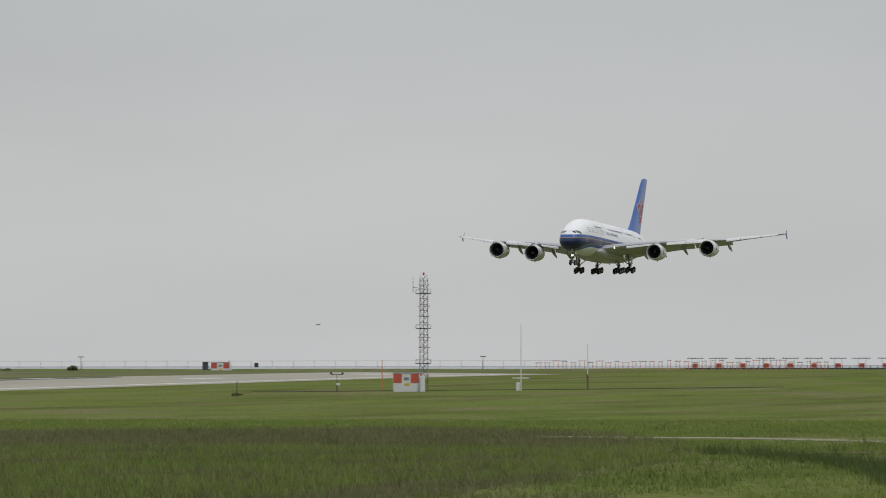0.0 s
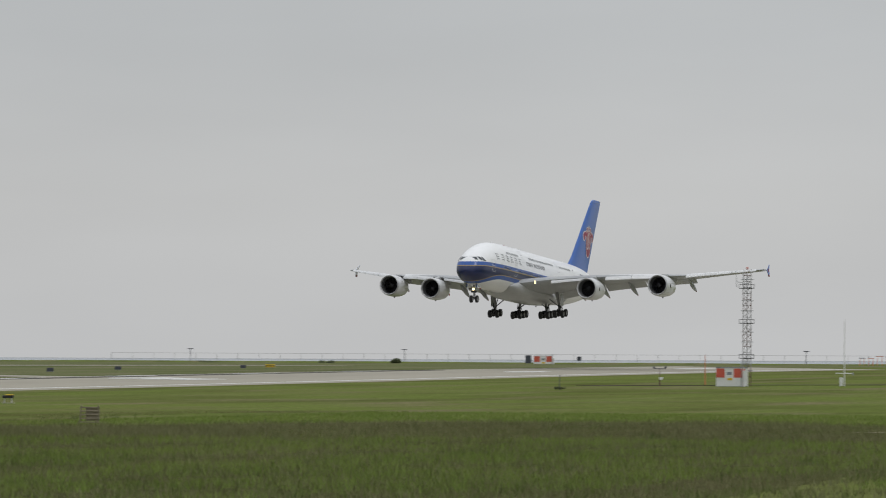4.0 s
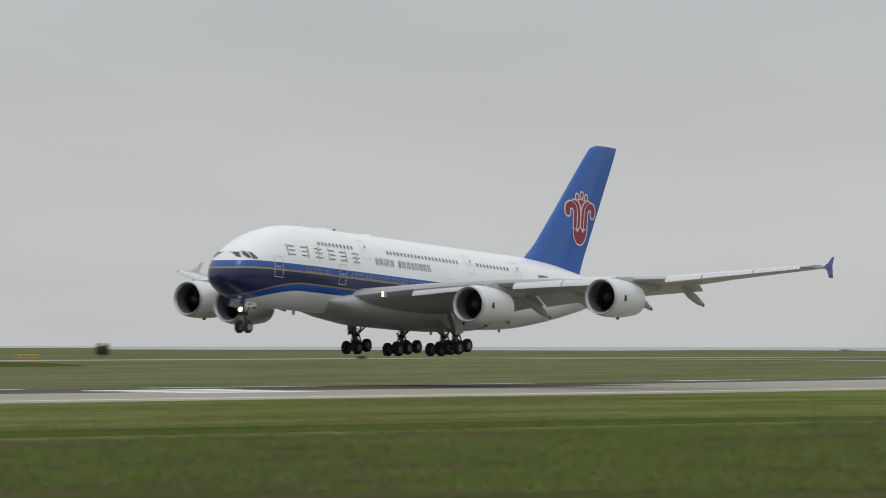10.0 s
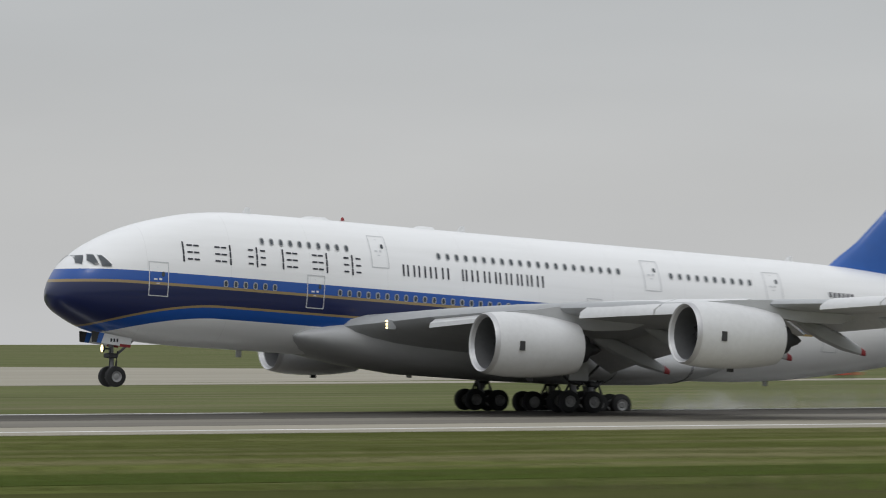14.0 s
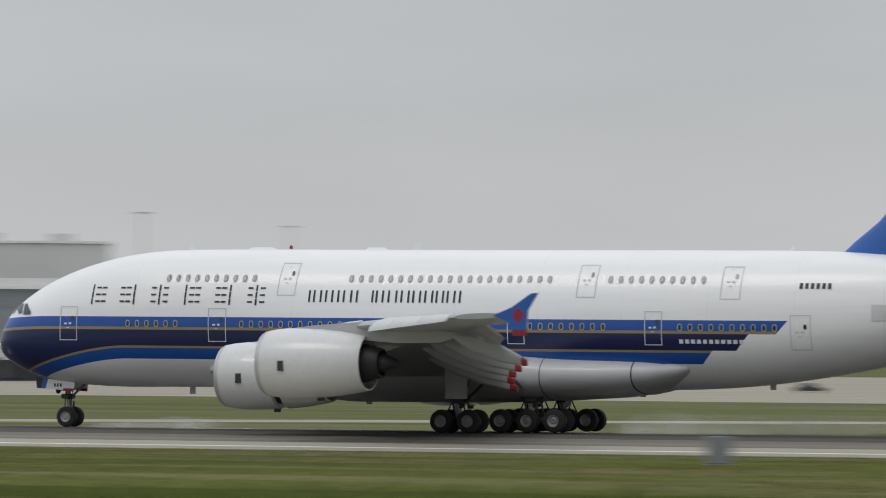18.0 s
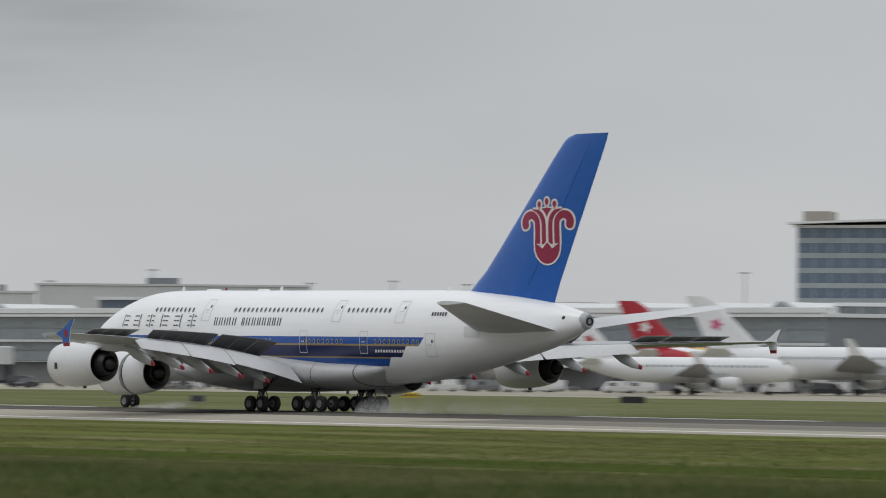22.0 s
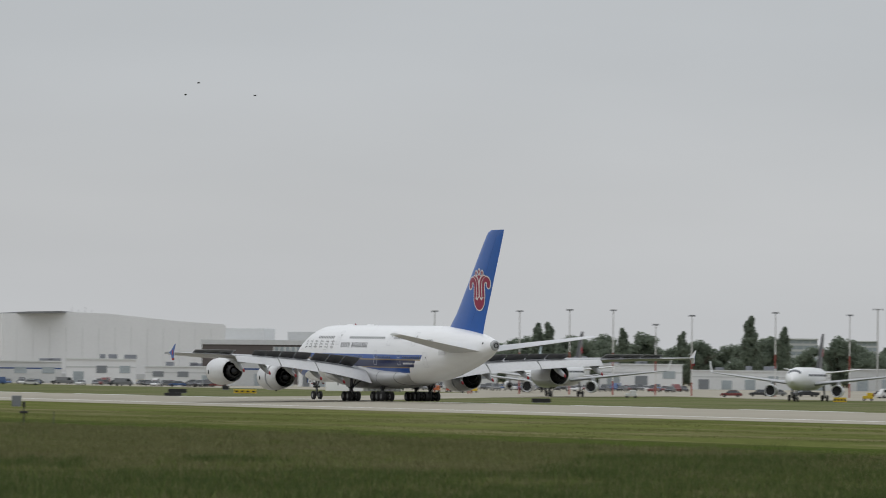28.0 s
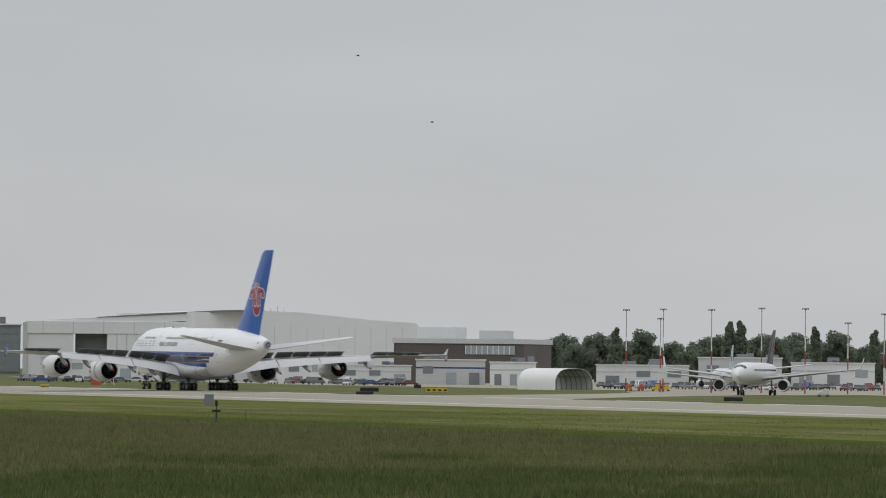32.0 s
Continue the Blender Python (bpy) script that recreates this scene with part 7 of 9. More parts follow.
def hotel():
    t, m, ln = glazed_block("hotel", "tall hotel block with blue glass bands and a concrete tower", 46.83, 1255, 43.72, 1245, 24, 37.5, 10, 18, M["hotel_glass"], M["pale_glass"], base=2.0, band=0.34)
    part("stair_tower", box(ln + 0.3, ln + 5.0, -2.0, 24, 0, 40.3, bevel=0.1), M["stone"], t, "beige concrete stair tower", smooth=False)
    part("tower_glass", box(ln + 5.0, ln + 6.2, 0, 20, 0, 38.5), M["hotel_glass"], t, smooth=False)
    part("roof_canopy", loft([[(x, y, 38.3 + 0.9 * math.sin(math.pi * f) + (0.5 if f > 0.55 else 0)) for y in (-3.5, 26)] + [(x, y, 38.8 + 0.9 * math.sin(math.pi * f) + (0.5 if f > 0.55 else 0)) for y in (26, -3.5)] for f, x in [(k / 10, -2 + (ln + 4) * k / 10) for k in range(11)]]), M["panel_white"], t, "thin curved roof canopy", smooth=False)
    part("penthouse", box(ln * 0.33, ln * 0.66, 3, 20, 38.6, 40.4, bevel=0.1), M["panel"], t, "pale rooftop plant room")
    part("corner_plant", box(0.5, 7, 4, 14, 38.2, 41.6, bevel=0.1), M["stone"], t)


def control_tower():
    t = thing("control_tower", "airport control tower with a dark flared glass cab", "tower", facing(37.53, 955))
    n = 8

    def ring(z, r, turn=0.39):
        return [(r * math.cos(turn + 2 * math.pi * k / n), r * math.sin(turn + 2 * math.pi * k / n), z) for k in range(n)]

    part("shaft", loft([ring(0, 2.3), ring(31, 2.0)]), M["panel"], t, "pale concrete shaft", smooth=False)
    part("gallery", loft([ring(25.0, 2.2), ring(25.4, 3.6), ring(26.2, 3.6), ring(26.3, 2.2)]), M["panel"], t, smooth=False)
    for i in range(6):
        z = 30.6 + 2.0 * i
        part("office_floor", loft([ring(z, 4.9), ring(z + 0.9, 5.15)]), M["tower_grey"], t, "dark office floor", smooth=False)
        part("window_band", loft([ring(z + 0.92, 5.1), ring(z + 1.96, 5.15)]), M["hotel_glass"], t, "blue-grey glass band", smooth=False)
        part("balcony_line", loft([ring(z - 0.03, 5.2), ring(z + 0.1, 5.2)]), M["slate"], t, smooth=False)
    part("deck", loft([ring(42.6, 5.1), ring(42.9, 5.5), ring(43.3, 5.5)]), M["tower_grey"], t, "grey walkway deck", smooth=False)
    part("neck", loft([ring(43.3, 3.5), ring(44.0, 3.5)]), M["tower_grey"], t, smooth=False)
    part("cab_glass", loft([ring(44.0, 3.7), ring(46.2, 4.9)]), M["car_glass"], t, "dark flared cab glass", smooth=False)
    for x, y, z in ring(44.0, 3.75):
        part("cab_mullion", tube((x, y, z), (x * 4.92 / 3.75, y * 4.92 / 3.75, 46.2), 0.08, 0.08, 5), M["panel"], t)
    part("cab_roof", loft([ring(46.2, 5.0), ring(46.8, 4.8), ring(47.0, 2.0)]), M["panel"], t, "pale cab roof", smooth=False)
    for x, y, z in ring(43.3, 5.4):
        part("rail_post", tube((x, y, z), (x, y, z + 1.1), 0.05, 0.05, 5), M["steel"], t)
    for z in (43.85, 44.4):
        bm = bmesh.new()
        pts = ring(z, 5.4)
        for p, q in zip(pts, pts[1:] + pts[:1]):
            add_tube(bm, p, q, 0.04, 0.04, 5)
        part("deck_rail", bm, M["steel"], t)
    for x, y, h in ((-3.2, 0, 1.5), (-2.2, 1, 2.6), (-1.2, -1, 1.8), (0.3, 0, 2.2), (1.2, 1, 1.6), (2.1, -1, 2.5), (3.2, 0, 1.7)):
        part("antenna", tube((x, y, 46.8), (x, y, 46.9 + h), 0.08, 0.05, 5), M["steel"], t)
    part("dish", spin([(0, 0.7), (0.3, 0.5), (0.4, 0.05)], (0.9, -1.5, 47.6), 1, 12), M["panel"], t, "pale dish on the cab roof")
    part("roof_rail", tube((-3.4, 0, 48.0), (3.4, 0, 48.0), 0.06), M["steel"], t)


def high_mast(bearing, el, h=30.0, banded=False, d=None):
    """A floodlight mast whose head stands h metres high, seen at the given height angle"""
    if d is None:
        d = (h - EYE_Z) / math.tan(radians(el))
    else:
        h = EYE_Z + d * math.tan(radians(el)) - GROUND_Z
    t = thing("floodlight_mast", "tall banded red and white floodlight mast" if banded else "tall grey apron floodlight mast", "light mast", facing(bearing, d), "apron floodlight masts")
    if banded:
        for i in range(6):
            part("pole_section", tube((0, 0, h * i / 6), (0, 0, h * (i + 1) / 6), 0.16 - 0.012 * i, 0.148 - 0.012 * i, 8), M["mast_red"] if i in (0, 2) else M["plain_white"] if i in (1, 3) else M["mast_steel"], t)
    else:
        part("pole", tube((0, 0, 0), (0, 0, h), 0.26, 0.13, 8), M["mast_steel"], t)
    w = 0.75 if banded else 1.25
    part("head_frame", box(-w, w, -0.3, 0.3, h, h + 0.12, bevel=0.03), M["mast_steel"], t, "pale lamp frame")
    for k in range(4):
        x = -w + (2 * w - 0.3) * k / 3
        part("lamp", box(x, x + 0.3, -0.4, 0.3, h - 0.26, h - 0.01, bevel=0.03), M["grey"], t)


def jet_parked(name, label, tail, span=35.8, length=38.0, accent=None, bulk=None, wide=1.0):
    """A smaller twin-engined airliner, nose at -x, wheels at z 0"""
    k = bulk if bulk else span / 35.8
    R, zc = 2.0 * k, 3.9 * k
    t = thing(name, label, "airplane")
    prof = [(0, 0.05, -0.35), (0.5, 0.75, -0.25), (1.5, 1.3, -0.12), (3.2, 1.78, 0), (5.5, 2.0, 0), (24, 2.0, 0), (28, 1.85, 0.12), (32, 1.3, 0.5), (35.5, 0.6, 0.95), (37.2, 0.25, 1.1)]
    s = length / 37.5
    body = part("fuselage", loft([[(a * s - length * 0.47, r * k * math.sin(w), zc + dz * k + r * k * math.cos(w)) for w in [2 * math.pi * i / 20 for i in range(20)]] for a, r, dz in prof]), M["white"], t, "white fuselage")
    x0 = -length * 0.47
    for side in (-1, 1):
        rings = []
        for f in (0.06, 0.35, 0.7, 1.0):
            p = f * span / 2
            le, te = x0 + (13.2 + 10.2 * f) * s, x0 + (20.5 + 4.6 * f) * s
            if f > 0.3:
                te = x0 + (20.9 + 4.2 * f) * s
            z = zc - 1.1 * k + 0.115 * p
            rings.append([(le + c * (te - le), side * p, z + q * th * 0.11 * (te - le)) for c, th, q in FOIL])
        wing = part("wing", loft(rings), M["wing"], t, "grey wing")
        part("winglet", loft([[(x0 + (23.4 + dx) * s, side * (span / 2 + dy), zc - 1.1 * k + 0.115 * span / 2 + dz) for dx, dy in ((0, 0), (1.7, 0), (1.7, 0.08), (0, 0.08))] if not dz else [(x0 + (25.0 + dx) * s, side * (span / 2 + 0.5 + dy), zc - 1.1 * k + 0.115 * span / 2 + dz) for dx, dy in ((0, 0), (0.7, 0), (0.7, 0.06), (0, 0.06))] for dz in (0, 2.0 * k)]), M["white"], wing, smooth=False)
        e = k * (1 + 0.6 * (wide - 1))
        part("engine_cowl", spin([(0.2, 0.85 * e), (0, 1.0 * e), (1.2, 1.12 * e), (2.8, 1.0 * e), (3.6, 0.75 * e)], (x0 + 12.6 * s, side * 5.8 * k * wide, zc - 2.05 * k), 0, 20), M["nacelle"], t, "grey engine cowl")
        part("engine_core", spin([(0.5, 0.9 * e), (0.55, 0.1)], (x0 + 12.6 * s, side * 5.8 * k * wide, zc - 2.05 * k), 0, 16), M["fan"], t, "black engine intake")
        part("engine_exhaust", spin([(2.9, 0.98 * e), (3.5, 0.72 * e), (4.4, 0.4 * e), (4.9, 0.05)], (x0 + 12.6 * s, side * 5.8 * k * wide, zc - 2.05 * k), 0, 16), M["dark_metal"], t, "dark engine exhaust")
        part("pylon", box(x0 + 14 * s, x0 + 17.5 * s, side * 5.8 * k * wide - 0.15, side * 5.8 * k * wide + 0.15, zc - 1.4 * k, zc - 0.4 * k, bevel=0.05), M["wing"], t)
        tr = []
        for f in (0.0, 0.5, 1.0):
            p = 0.4 + f * 6.4 * k
            le, te = x0 + (32.2 + 3.3 * f) * s, x0 + (36.2 + 1.4 * f) * s
            tr.append([(le + c * (te - le), side * p, zc + 0.9 * k + 0.12 * p + q * th * 0.1 * (te - le)) for c, th, q in FOIL])
        part("tailplane", loft(tr), M["white"], t, "white tailplane")
        g = part("main_gear", tube((x0 + 18.6 * s, side * 2.9 * k, 0.5), (x0 + 18.4 * s, side * 2.7 * k, zc - 1.2 * k), 0.14, 0.18, 8), M["gear"], t)
        for dy in (-0.45, 0.45):
            part("tyre", spin([(-0.2, 0.3), (-0.2, 0.5), (0, 0.58), (0.2, 0.5), (0.2, 0.3)], (x0 + 18.6 * s, side * 2.9 * k + dy, 0.58), 1, 14, True), M["tyre"], g)
    g = part("nose_gear", tube((x0 + 4.6 * s, 0, 0.4), (x0 + 4.4 * s, 0, zc - 1.5 * k), 0.1, 0.12, 8), M["gear"], t)
    for dy in (-0.25, 0.25):
        part("tyre", spin([(-0.12, 0.2), (-0.12, 0.36), (0, 0.4), (0.12, 0.36), (0.12, 0.2)], (x0 + 4.6 * s, dy, 0.4), 1, 12, True), M["tyre"], g)
    fr = []
    for f in (0, 0.12, 0.5, 0.9, 1.0):
        z = zc + (1.4 + 6.6 * f) * k
        le, te = x0 + (28.6 + 6.4 * f + (0.5 if f == 1 else 0)) * s, x0 + (35.0 + 2.9 * f) * s
        fr.append([(le + c * (te - le), (1 if q > 0 else -1) * th * 0.10 * (te - le), z) for c, th, q in FOIL])
    fin = part("fin", loft(fr), tail, t, "painted tail fin")
    if accent:
        for side in (-1, 1):
            z, xx = zc + 4.6 * k, x0 + 34.4 * s
            pts = [(0.9 * k * math.cos(i * math.pi / 5) * (1 if i % 2 else 0.5), 0.9 * k * math.sin(i * math.pi / 5) * (1 if i % 2 else 0.5)) for i in range(10)]
            part("tail_badge", loft([[(xx + u, side * (0.24 * k + o), z + v) for u, v in pts] for o in (0.0, 0.05)]), accent, fin, "plain badge on the fin", smooth=False)
    for zz, m in ((0.55, M["glass"]),):
        for side in (-1, 1):
            for i in range(22):
                o = box(x0 + (6.0 + 1.0 * i) * s, x0 + (6.3 + 1.0 * i) * s, side * R * 0.965 - 0.06, side * R * 0.965 + 0.06, zc + 0.45 * k, zc + 0.8 * k)
                part("cabin_window", o, m, body, smooth=False)
    part("windscreen", loft([[(x0 + a * s, r * k * math.sin(w), zc + dz * k + r * k * math.cos(w)) for w in [-0.8 + 1.6 * i / 8 for i in range(9)]] + [(x0 + (a + 0.05) * s, 0.9 * r * k * math.sin(w), zc + dz * k + 0.9 * r * k * math.cos(w)) for w in [0.8 - 1.6 * i / 8 for i in range(9)]] for a, r, dz in ((1.75, 1.44, -0.08), (2.45, 1.66, -0.04))]), M["glass"], body, "dark windscreen", smooth=False)
    return t


def parked_jets():
    base = {}
    specs = [  # bearing, d, heading of the nose seen from here (0: nose to the left), tail paint, badge, span, length, label
        (46.19, 884, -158, "tail_white", "tail_pink", 48.7, 56.0, "white airliner with a pink tail badge, parked at the pier"),
        (47.98, 850, -155, "tail_white", "tail_red", 37.0, 40.0, "white airliner with a red badge on its white tail"),
        (47.13, 938, -155, "tail_red", "plain_white", 48.0, 54.0, "white airliner with a bright red tail and bright patches aft"),
        (56.4, 950, -112, "tail_black", "tail_red", 36.0, 40.0, "white airliner with a black tail at its stand"),
        (62.85, 955, 82, "tail_black", "tail_red", 37.0, 40.0, "white airliner with a dark tail, facing the runway"),
        (65.48, 1040, 80, "tail_black", "tail_red", 39.0, 42.0, "white airliner with a dark tail, nose to the runway"),
        (60.15, 1290, -150, "tail_navy", "tail_teal", 35.8, 39.0, "white airliner with a navy tail on the far stands"),
        (59.2, 1270, 170, "tail_navy", "tail_teal", 35.8, 39.0, "white airliner with a navy tail beside another"),
        (57.9, 1250, -120, "tail_navy", "tail_teal", 35.8, 39.0, "white airliner with a navy tail near the pier"),
        (65.82, 1240, -84, "tail_teal", "tail_red", 36.0, 38.0, "pale airliner with a teal tail behind the stands"),
        (-42.15, 2050, -90, "tail_white", None, 46.0, 50.0, "distant white airliner seen from behind past the dyke"),
        (-44.75, 2120, -84, "tail_white", None, 46.0, 50.0, "distant white airliner beside the far dyke"),
        (-2.7, 800, 8, "tail_black", "tail_red", 52.0, 58.0, "large white airliner with a black and red tail"),
        (50.1, 1010, -95, "tail_navy", None, 35.8, 38.0, "white airliner nosed in to the pier"),
        (31.0, 965, -80, "tail_white", "tail_navy", 35.8, 38.0, "white airliner nosed in to the terminal"),
    ]
    M["tail_white"] = M["white"]
    for b, d, turn, tail, badge, span, ln, label in specs:
        key = (tail, badge, span, ln)
        m = facing(b, d, GROUND_Z + (0.06 if b > -42 else 0.0), turn)
        if key not in base:
            j = jet_parked("parked_airliner", label, M[tail], span, ln, M[badge] if badge else None, 0.9 if tail == "tail_teal" else None)
            j.matrix_basis = m
            base[key] = j
        else:
            j = copy_thing(base[key], m)
        tagged(j, label, "airplane", "parked airliners")
        if tail == "tail_red":
            # bright painted rings round the rear of the body
            k, n = span / 35.8, ln / 37.5
            for mat, word, a0, a1 in (("tail_red", "red", 29.2, 33.0), ("orange", "orange", 27.6, 29.15), ("yellow", "yellow", 26.6, 27.55), ("tail_pink", "pink", 24.6, 26.55)):
                rows = [(24, 2.0, 0), (28, 1.85, 0.12), (32, 1.3, 0.5), (35.5, 0.6, 0.95)]
                rings = []
                for f in range(4):
                    a = a0 + (a1 - a0) * f / 3
                    r, dz = lerp_rows(rows, a)
                    rings.append([(a * n - ln * 0.47, (r + 0.03) * k * math.sin(w), (3.9 + dz + (r + 0.03) * math.cos(w)) * k) for w in [2 * math.pi * i / 20 for i in range(20)]])
                part("body_band", loft(rings), M[mat], j, word + " painted band round the rear body")


def hangar():
    # front wall with the doors, then the long side wall that runs away
    m, ln = along(73.36, 2200, 71.54, 2190)
    t = thing("hangar", "huge white aircraft hangar with a dark open door", "hangar", m)
    z1 = 21.6
    d0, d1 = ln * 0.28, ln * 0.48
    part("front_wall", box(0, d0, 0, 1, 0, z1), M["hangar_white"], t, smooth=False)
    part("front_wall", box(d1, ln, 0, 1, 0, z1), M["hangar_white"], t, smooth=False)
    part("lintel", box(0, ln, -0.6, 1.1, z1 - 4.2, z1 + 1.0, bevel=0.1), M["hangar_white"], t, "pale door lintel", smooth=False)
    # a dark sheet closes the opening in place of the shade inside
    part("door_shade", box(d0, d1, 6, 7, 0, z1 - 4.2), M["roof_and_shade_dark"], t, "dark sheet standing for the shade in the open doorway", smooth=False)
    for i in range(9):
        part("door_leaf", box(d1 + 0.4 + (ln - d1) / 9 * i, d1 + (ln - d1) / 9 * (i + 1), -0.35, -0.004, 0, z1 - 4.3), M["hangar_white"], t, smooth=False)
    # a dark strip on the leaves stands for the gap's shade
    part("door_slot", box(ln * 0.735, ln * 0.765, -0.42, -0.354, 0, z1 - 4.5), M["roof_and_shade_dark"], t, "dark strip standing for a narrow gap between door leaves", smooth=False)
    part("corner_pier", box(-1.2, 0.8, -0.8, 1.2, 0, z1 + 0.4, bevel=0.1), M["panel"], t)
    # low pitched roof with a dark felt crest, then the long plain wall to the rear
    part("roof", loft([[(x, y, z) for y, z in ((0.2, z0), (60, z0 + 0.4), (60, z0 - 3), (0.2, z0 - 3))] for x, z0 in ((0, z1 + 1.0), (ln * 0.45, z1 + 2.6), (ln * 0.998, z1 + 4.6))]), M["hangar_white"], t, "low pale pitched roof", smooth=False)
    part("roof_crest", loft([[(x, y, z) for y, z in ((-0.2, z0 - h), (-0.2, z0), (40, z0 + 0.1), (40, z0 - h))] for x, z0, h in ((ln * 0.42, z1 + 2.75, 0.15), (ln * 0.8, z1 + 4.6, 0.7), (ln * 1.15, z1 + 6.0, 0.8), (ln * 1.35, z1 + 6.3, 0.7))]), M["roof_and_shade_dark"], t, "dark roof crest", smooth=False)
    for i in range(5):
        part("lintel_joint", box(ln * (0.1 + 0.18 * i), ln * (0.1 + 0.18 * i) + 0.3, -0.66, -0.604, z1 - 4.1, z1 + 0.9), M["panel"], t, smooth=False)
    m2, ln2 = along(71.54, 2185, 69.12, 2250)
    w = thing("hangar", "long plain white hangar wing with a sloping roofline", "hangar", m2)
    part("side_wall", loft([[(x, y, z) for x, z in ((0, 0), (ln2, 0), (ln2, 22.0), (ln2 * 0.985, 23.6), (ln2 * 0.78, 24.6), (ln2 * 0.46, 27.3), (ln2 * 0.3, 27.6), (0, 26.6))] for y in (0, 60)]), M["hangar_white"], w, "white side wall", smooth=False)
    for i in range(13):
        x = ln2 * (0.06 + 0.072 * i)
        part("wall_joint", box(x, x + 0.25, -0.12, -0.004, 0.2, 21.5), M["panel_white"], w, smooth=False)
    part("wall_plinth", box(0, ln2, -0.3, -0.004, 0, 2.2), M["panel"], w, smooth=False)
    for i in range(4):
        part("roof_mast", tube((ln2 * (0.36 + 0.03 * i), 10, 26), (ln2 * (0.36 + 0.03 * i), 10, 30 - i % 2), 0.12, 0.08, 5), M["steel"], w)
    t, m, ln = glazed_block("office_block", "grey office block beside the hangar", 73.95, 2330, 73.42, 2330, 20, 21.5, 5, 6, M["facade_glass"], M["tower_grey"], base=1.0, band=0.25)
    part("roof_plant", box(ln * 0.3, ln * 0.7, 3, 9, 22.2, 25.2, bevel=0.1), M["roof_and_shade_dark"], t)


def far_buildings():
    m, ln = along(69.39, 1700, 67.98, 1690)
    t = thing("warehouse", "dark brown flat-roofed building with a pale fascia", "building", m)
    part("wall", box(0, ln, 0, 40, 0, 12.6), M["brown"], t, smooth=False)
    part("fascia", box(-0.4, ln + 0.4, -0.5, 40, 12.6, 14.2, bevel=0.05), M["panel"], t, "pale roof fascia", smooth=False)
    part("window_band", box(ln * 0.55, ln * 0.93, -0.3, -0.004, 9.2, 12.0), M["pale_glass"], t, "pale window band", smooth=False)
    for i in range(9):
        part("window_bar", box(ln * (0.55 + 0.042 * i), ln * (0.55 + 0.042 * i) + 0.3, -0.45, -0.31, 9.2, 12.0), M["plain_white"], t, smooth=False)
    part("roof_hut", box(ln * 0.12, ln * 0.42, 10, 25, 14.2, 18.0, bevel=0.1), M["panel_white"], t, "white rooftop plant room", smooth=False)
    part("roof_hut", box(ln * 0.6, ln * 0.8, 10, 22, 14.2, 17.0, bevel=0.1), M["panel"], t, smooth=False)
    rnd = random.Random(12)
    rows = [(73.2, 71.9, 1800, 7.0), (71.8, 70.9, 1620, 6.4), (70.85, 70.1, 1580, 7.2), (70.0, 69.2, 1540, 5.2), (69.15, 68.4, 1520, 7.0), (68.35, 67.85, 1500, 6.4), (67.2, 66.2, 1560, 6.0), (66.1, 65.2, 1540, 8.4), (65.1, 64.2, 1560, 7.2), (64.1, 62.6, 1620, 5.6), (62.4, 60.8, 1600, 6.4), (60.6, 59.2, 1600, 6.0)]
    for i, (b0, b1, d, h) in enumerate(rows):
        m, ln = along(b0, d, b1, d)
        t = thing("service_building", ("low white", "low pale grey", "low plain white")[i % 3] + " flat-roofed service building by the apron", "building", m)
        wall = (M["panel_white"], M["panel"], M["hangar_white"])[i % 3]
        part("wall", box(0, ln, 0, 20, 0, h), wall, t, smooth=False)
        part("roof", box(-0.3, ln + 0.3, -0.4, 20.3, h, h + 0.35), M["panel_white"], t, smooth=False)
        n = max(3, int(ln / 7))
        for k in range(n):
            x = ln * (k + 0.3) / n
            hh = rnd.choice((0.55, 0.5, 0.3))
            z0 = 0 if hh > 0.4 else h * 0.45
            part("doorway" if hh > 0.4 else "window", box(x, x + ln / n * 0.45, -0.12, -0.004, z0, z0 + h * hh), M["tower_grey"] if rnd.random() < 0.35 else M["pale_glass"], t, smooth=False)
        part("stripe", box(0, ln, -0.08, -0.002, h * 0.66, h * 0.72), M["tail_navy"] if i in (1, 4) else M["panel"], t, smooth=False)
        for k in range(3):
            x = ln * rnd.uniform(0.1, 0.85)
            part("roof_unit", box(x, x + rnd.uniform(1.5, 4), 4, 8, h + 0.35, h + rnd.uniform(1.0, 2.0), bevel=0.05), M["grey"], t)
    for b0, b1, d, h in ((63.35, 62.75, 3000, 24.5), (62.55, 62.1, 3000, 23.5), (61.75, 61.2, 3050, 23.0), (60.2, 59.7, 3000, 21)):
        t, m, ln = glazed_block("tower_block", "pale hazy tower block far beyond the trees", b0, d, b1, d, 20, h, 7, 8, M["pale_glass"], M["panel"], base=1.0, band=0.35)
    # shelter of white fabric over ribs, open at the front
    t = thing("fabric_shelter", "rounded white fabric shelter with an open end", "tent", facing(67.44, 1222, GROUND_Z, 46))
    W, H, Ln = 6.4, 5.0, 12.0

    def arch(y, k=1.0):
        return [(W * k * math.copysign(abs(math.cos(a)) ** 0.62, math.cos(a)), y, H * k * abs(math.sin(a)) ** 0.72) for a in [math.pi * i / 16 for i in range(17)]]

    def skin(y0, y1):
        return loft([arch(y0) + list(reversed(arch(y0, 0.985))), arch(y1) + list(reversed(arch(y1, 0.985)))])

    for i in range(5):
        part("canopy_panel", skin(Ln / 5 * i + 0.02, Ln / 5 * (i + 1) - 0.02), M["fabric"], t, "white fabric canopy panel")
    for i in range(8):
        y = 0.3 + i * (Ln - 0.6) / 7
        rib = bmesh.new()
        pts = arch(y, 0.972)
        for p, q in zip(pts, pts[1:]):
            add_tube(rib, p, q, 0.10, 0.10, 5)
        part("rib", rib, M["steel"], t)
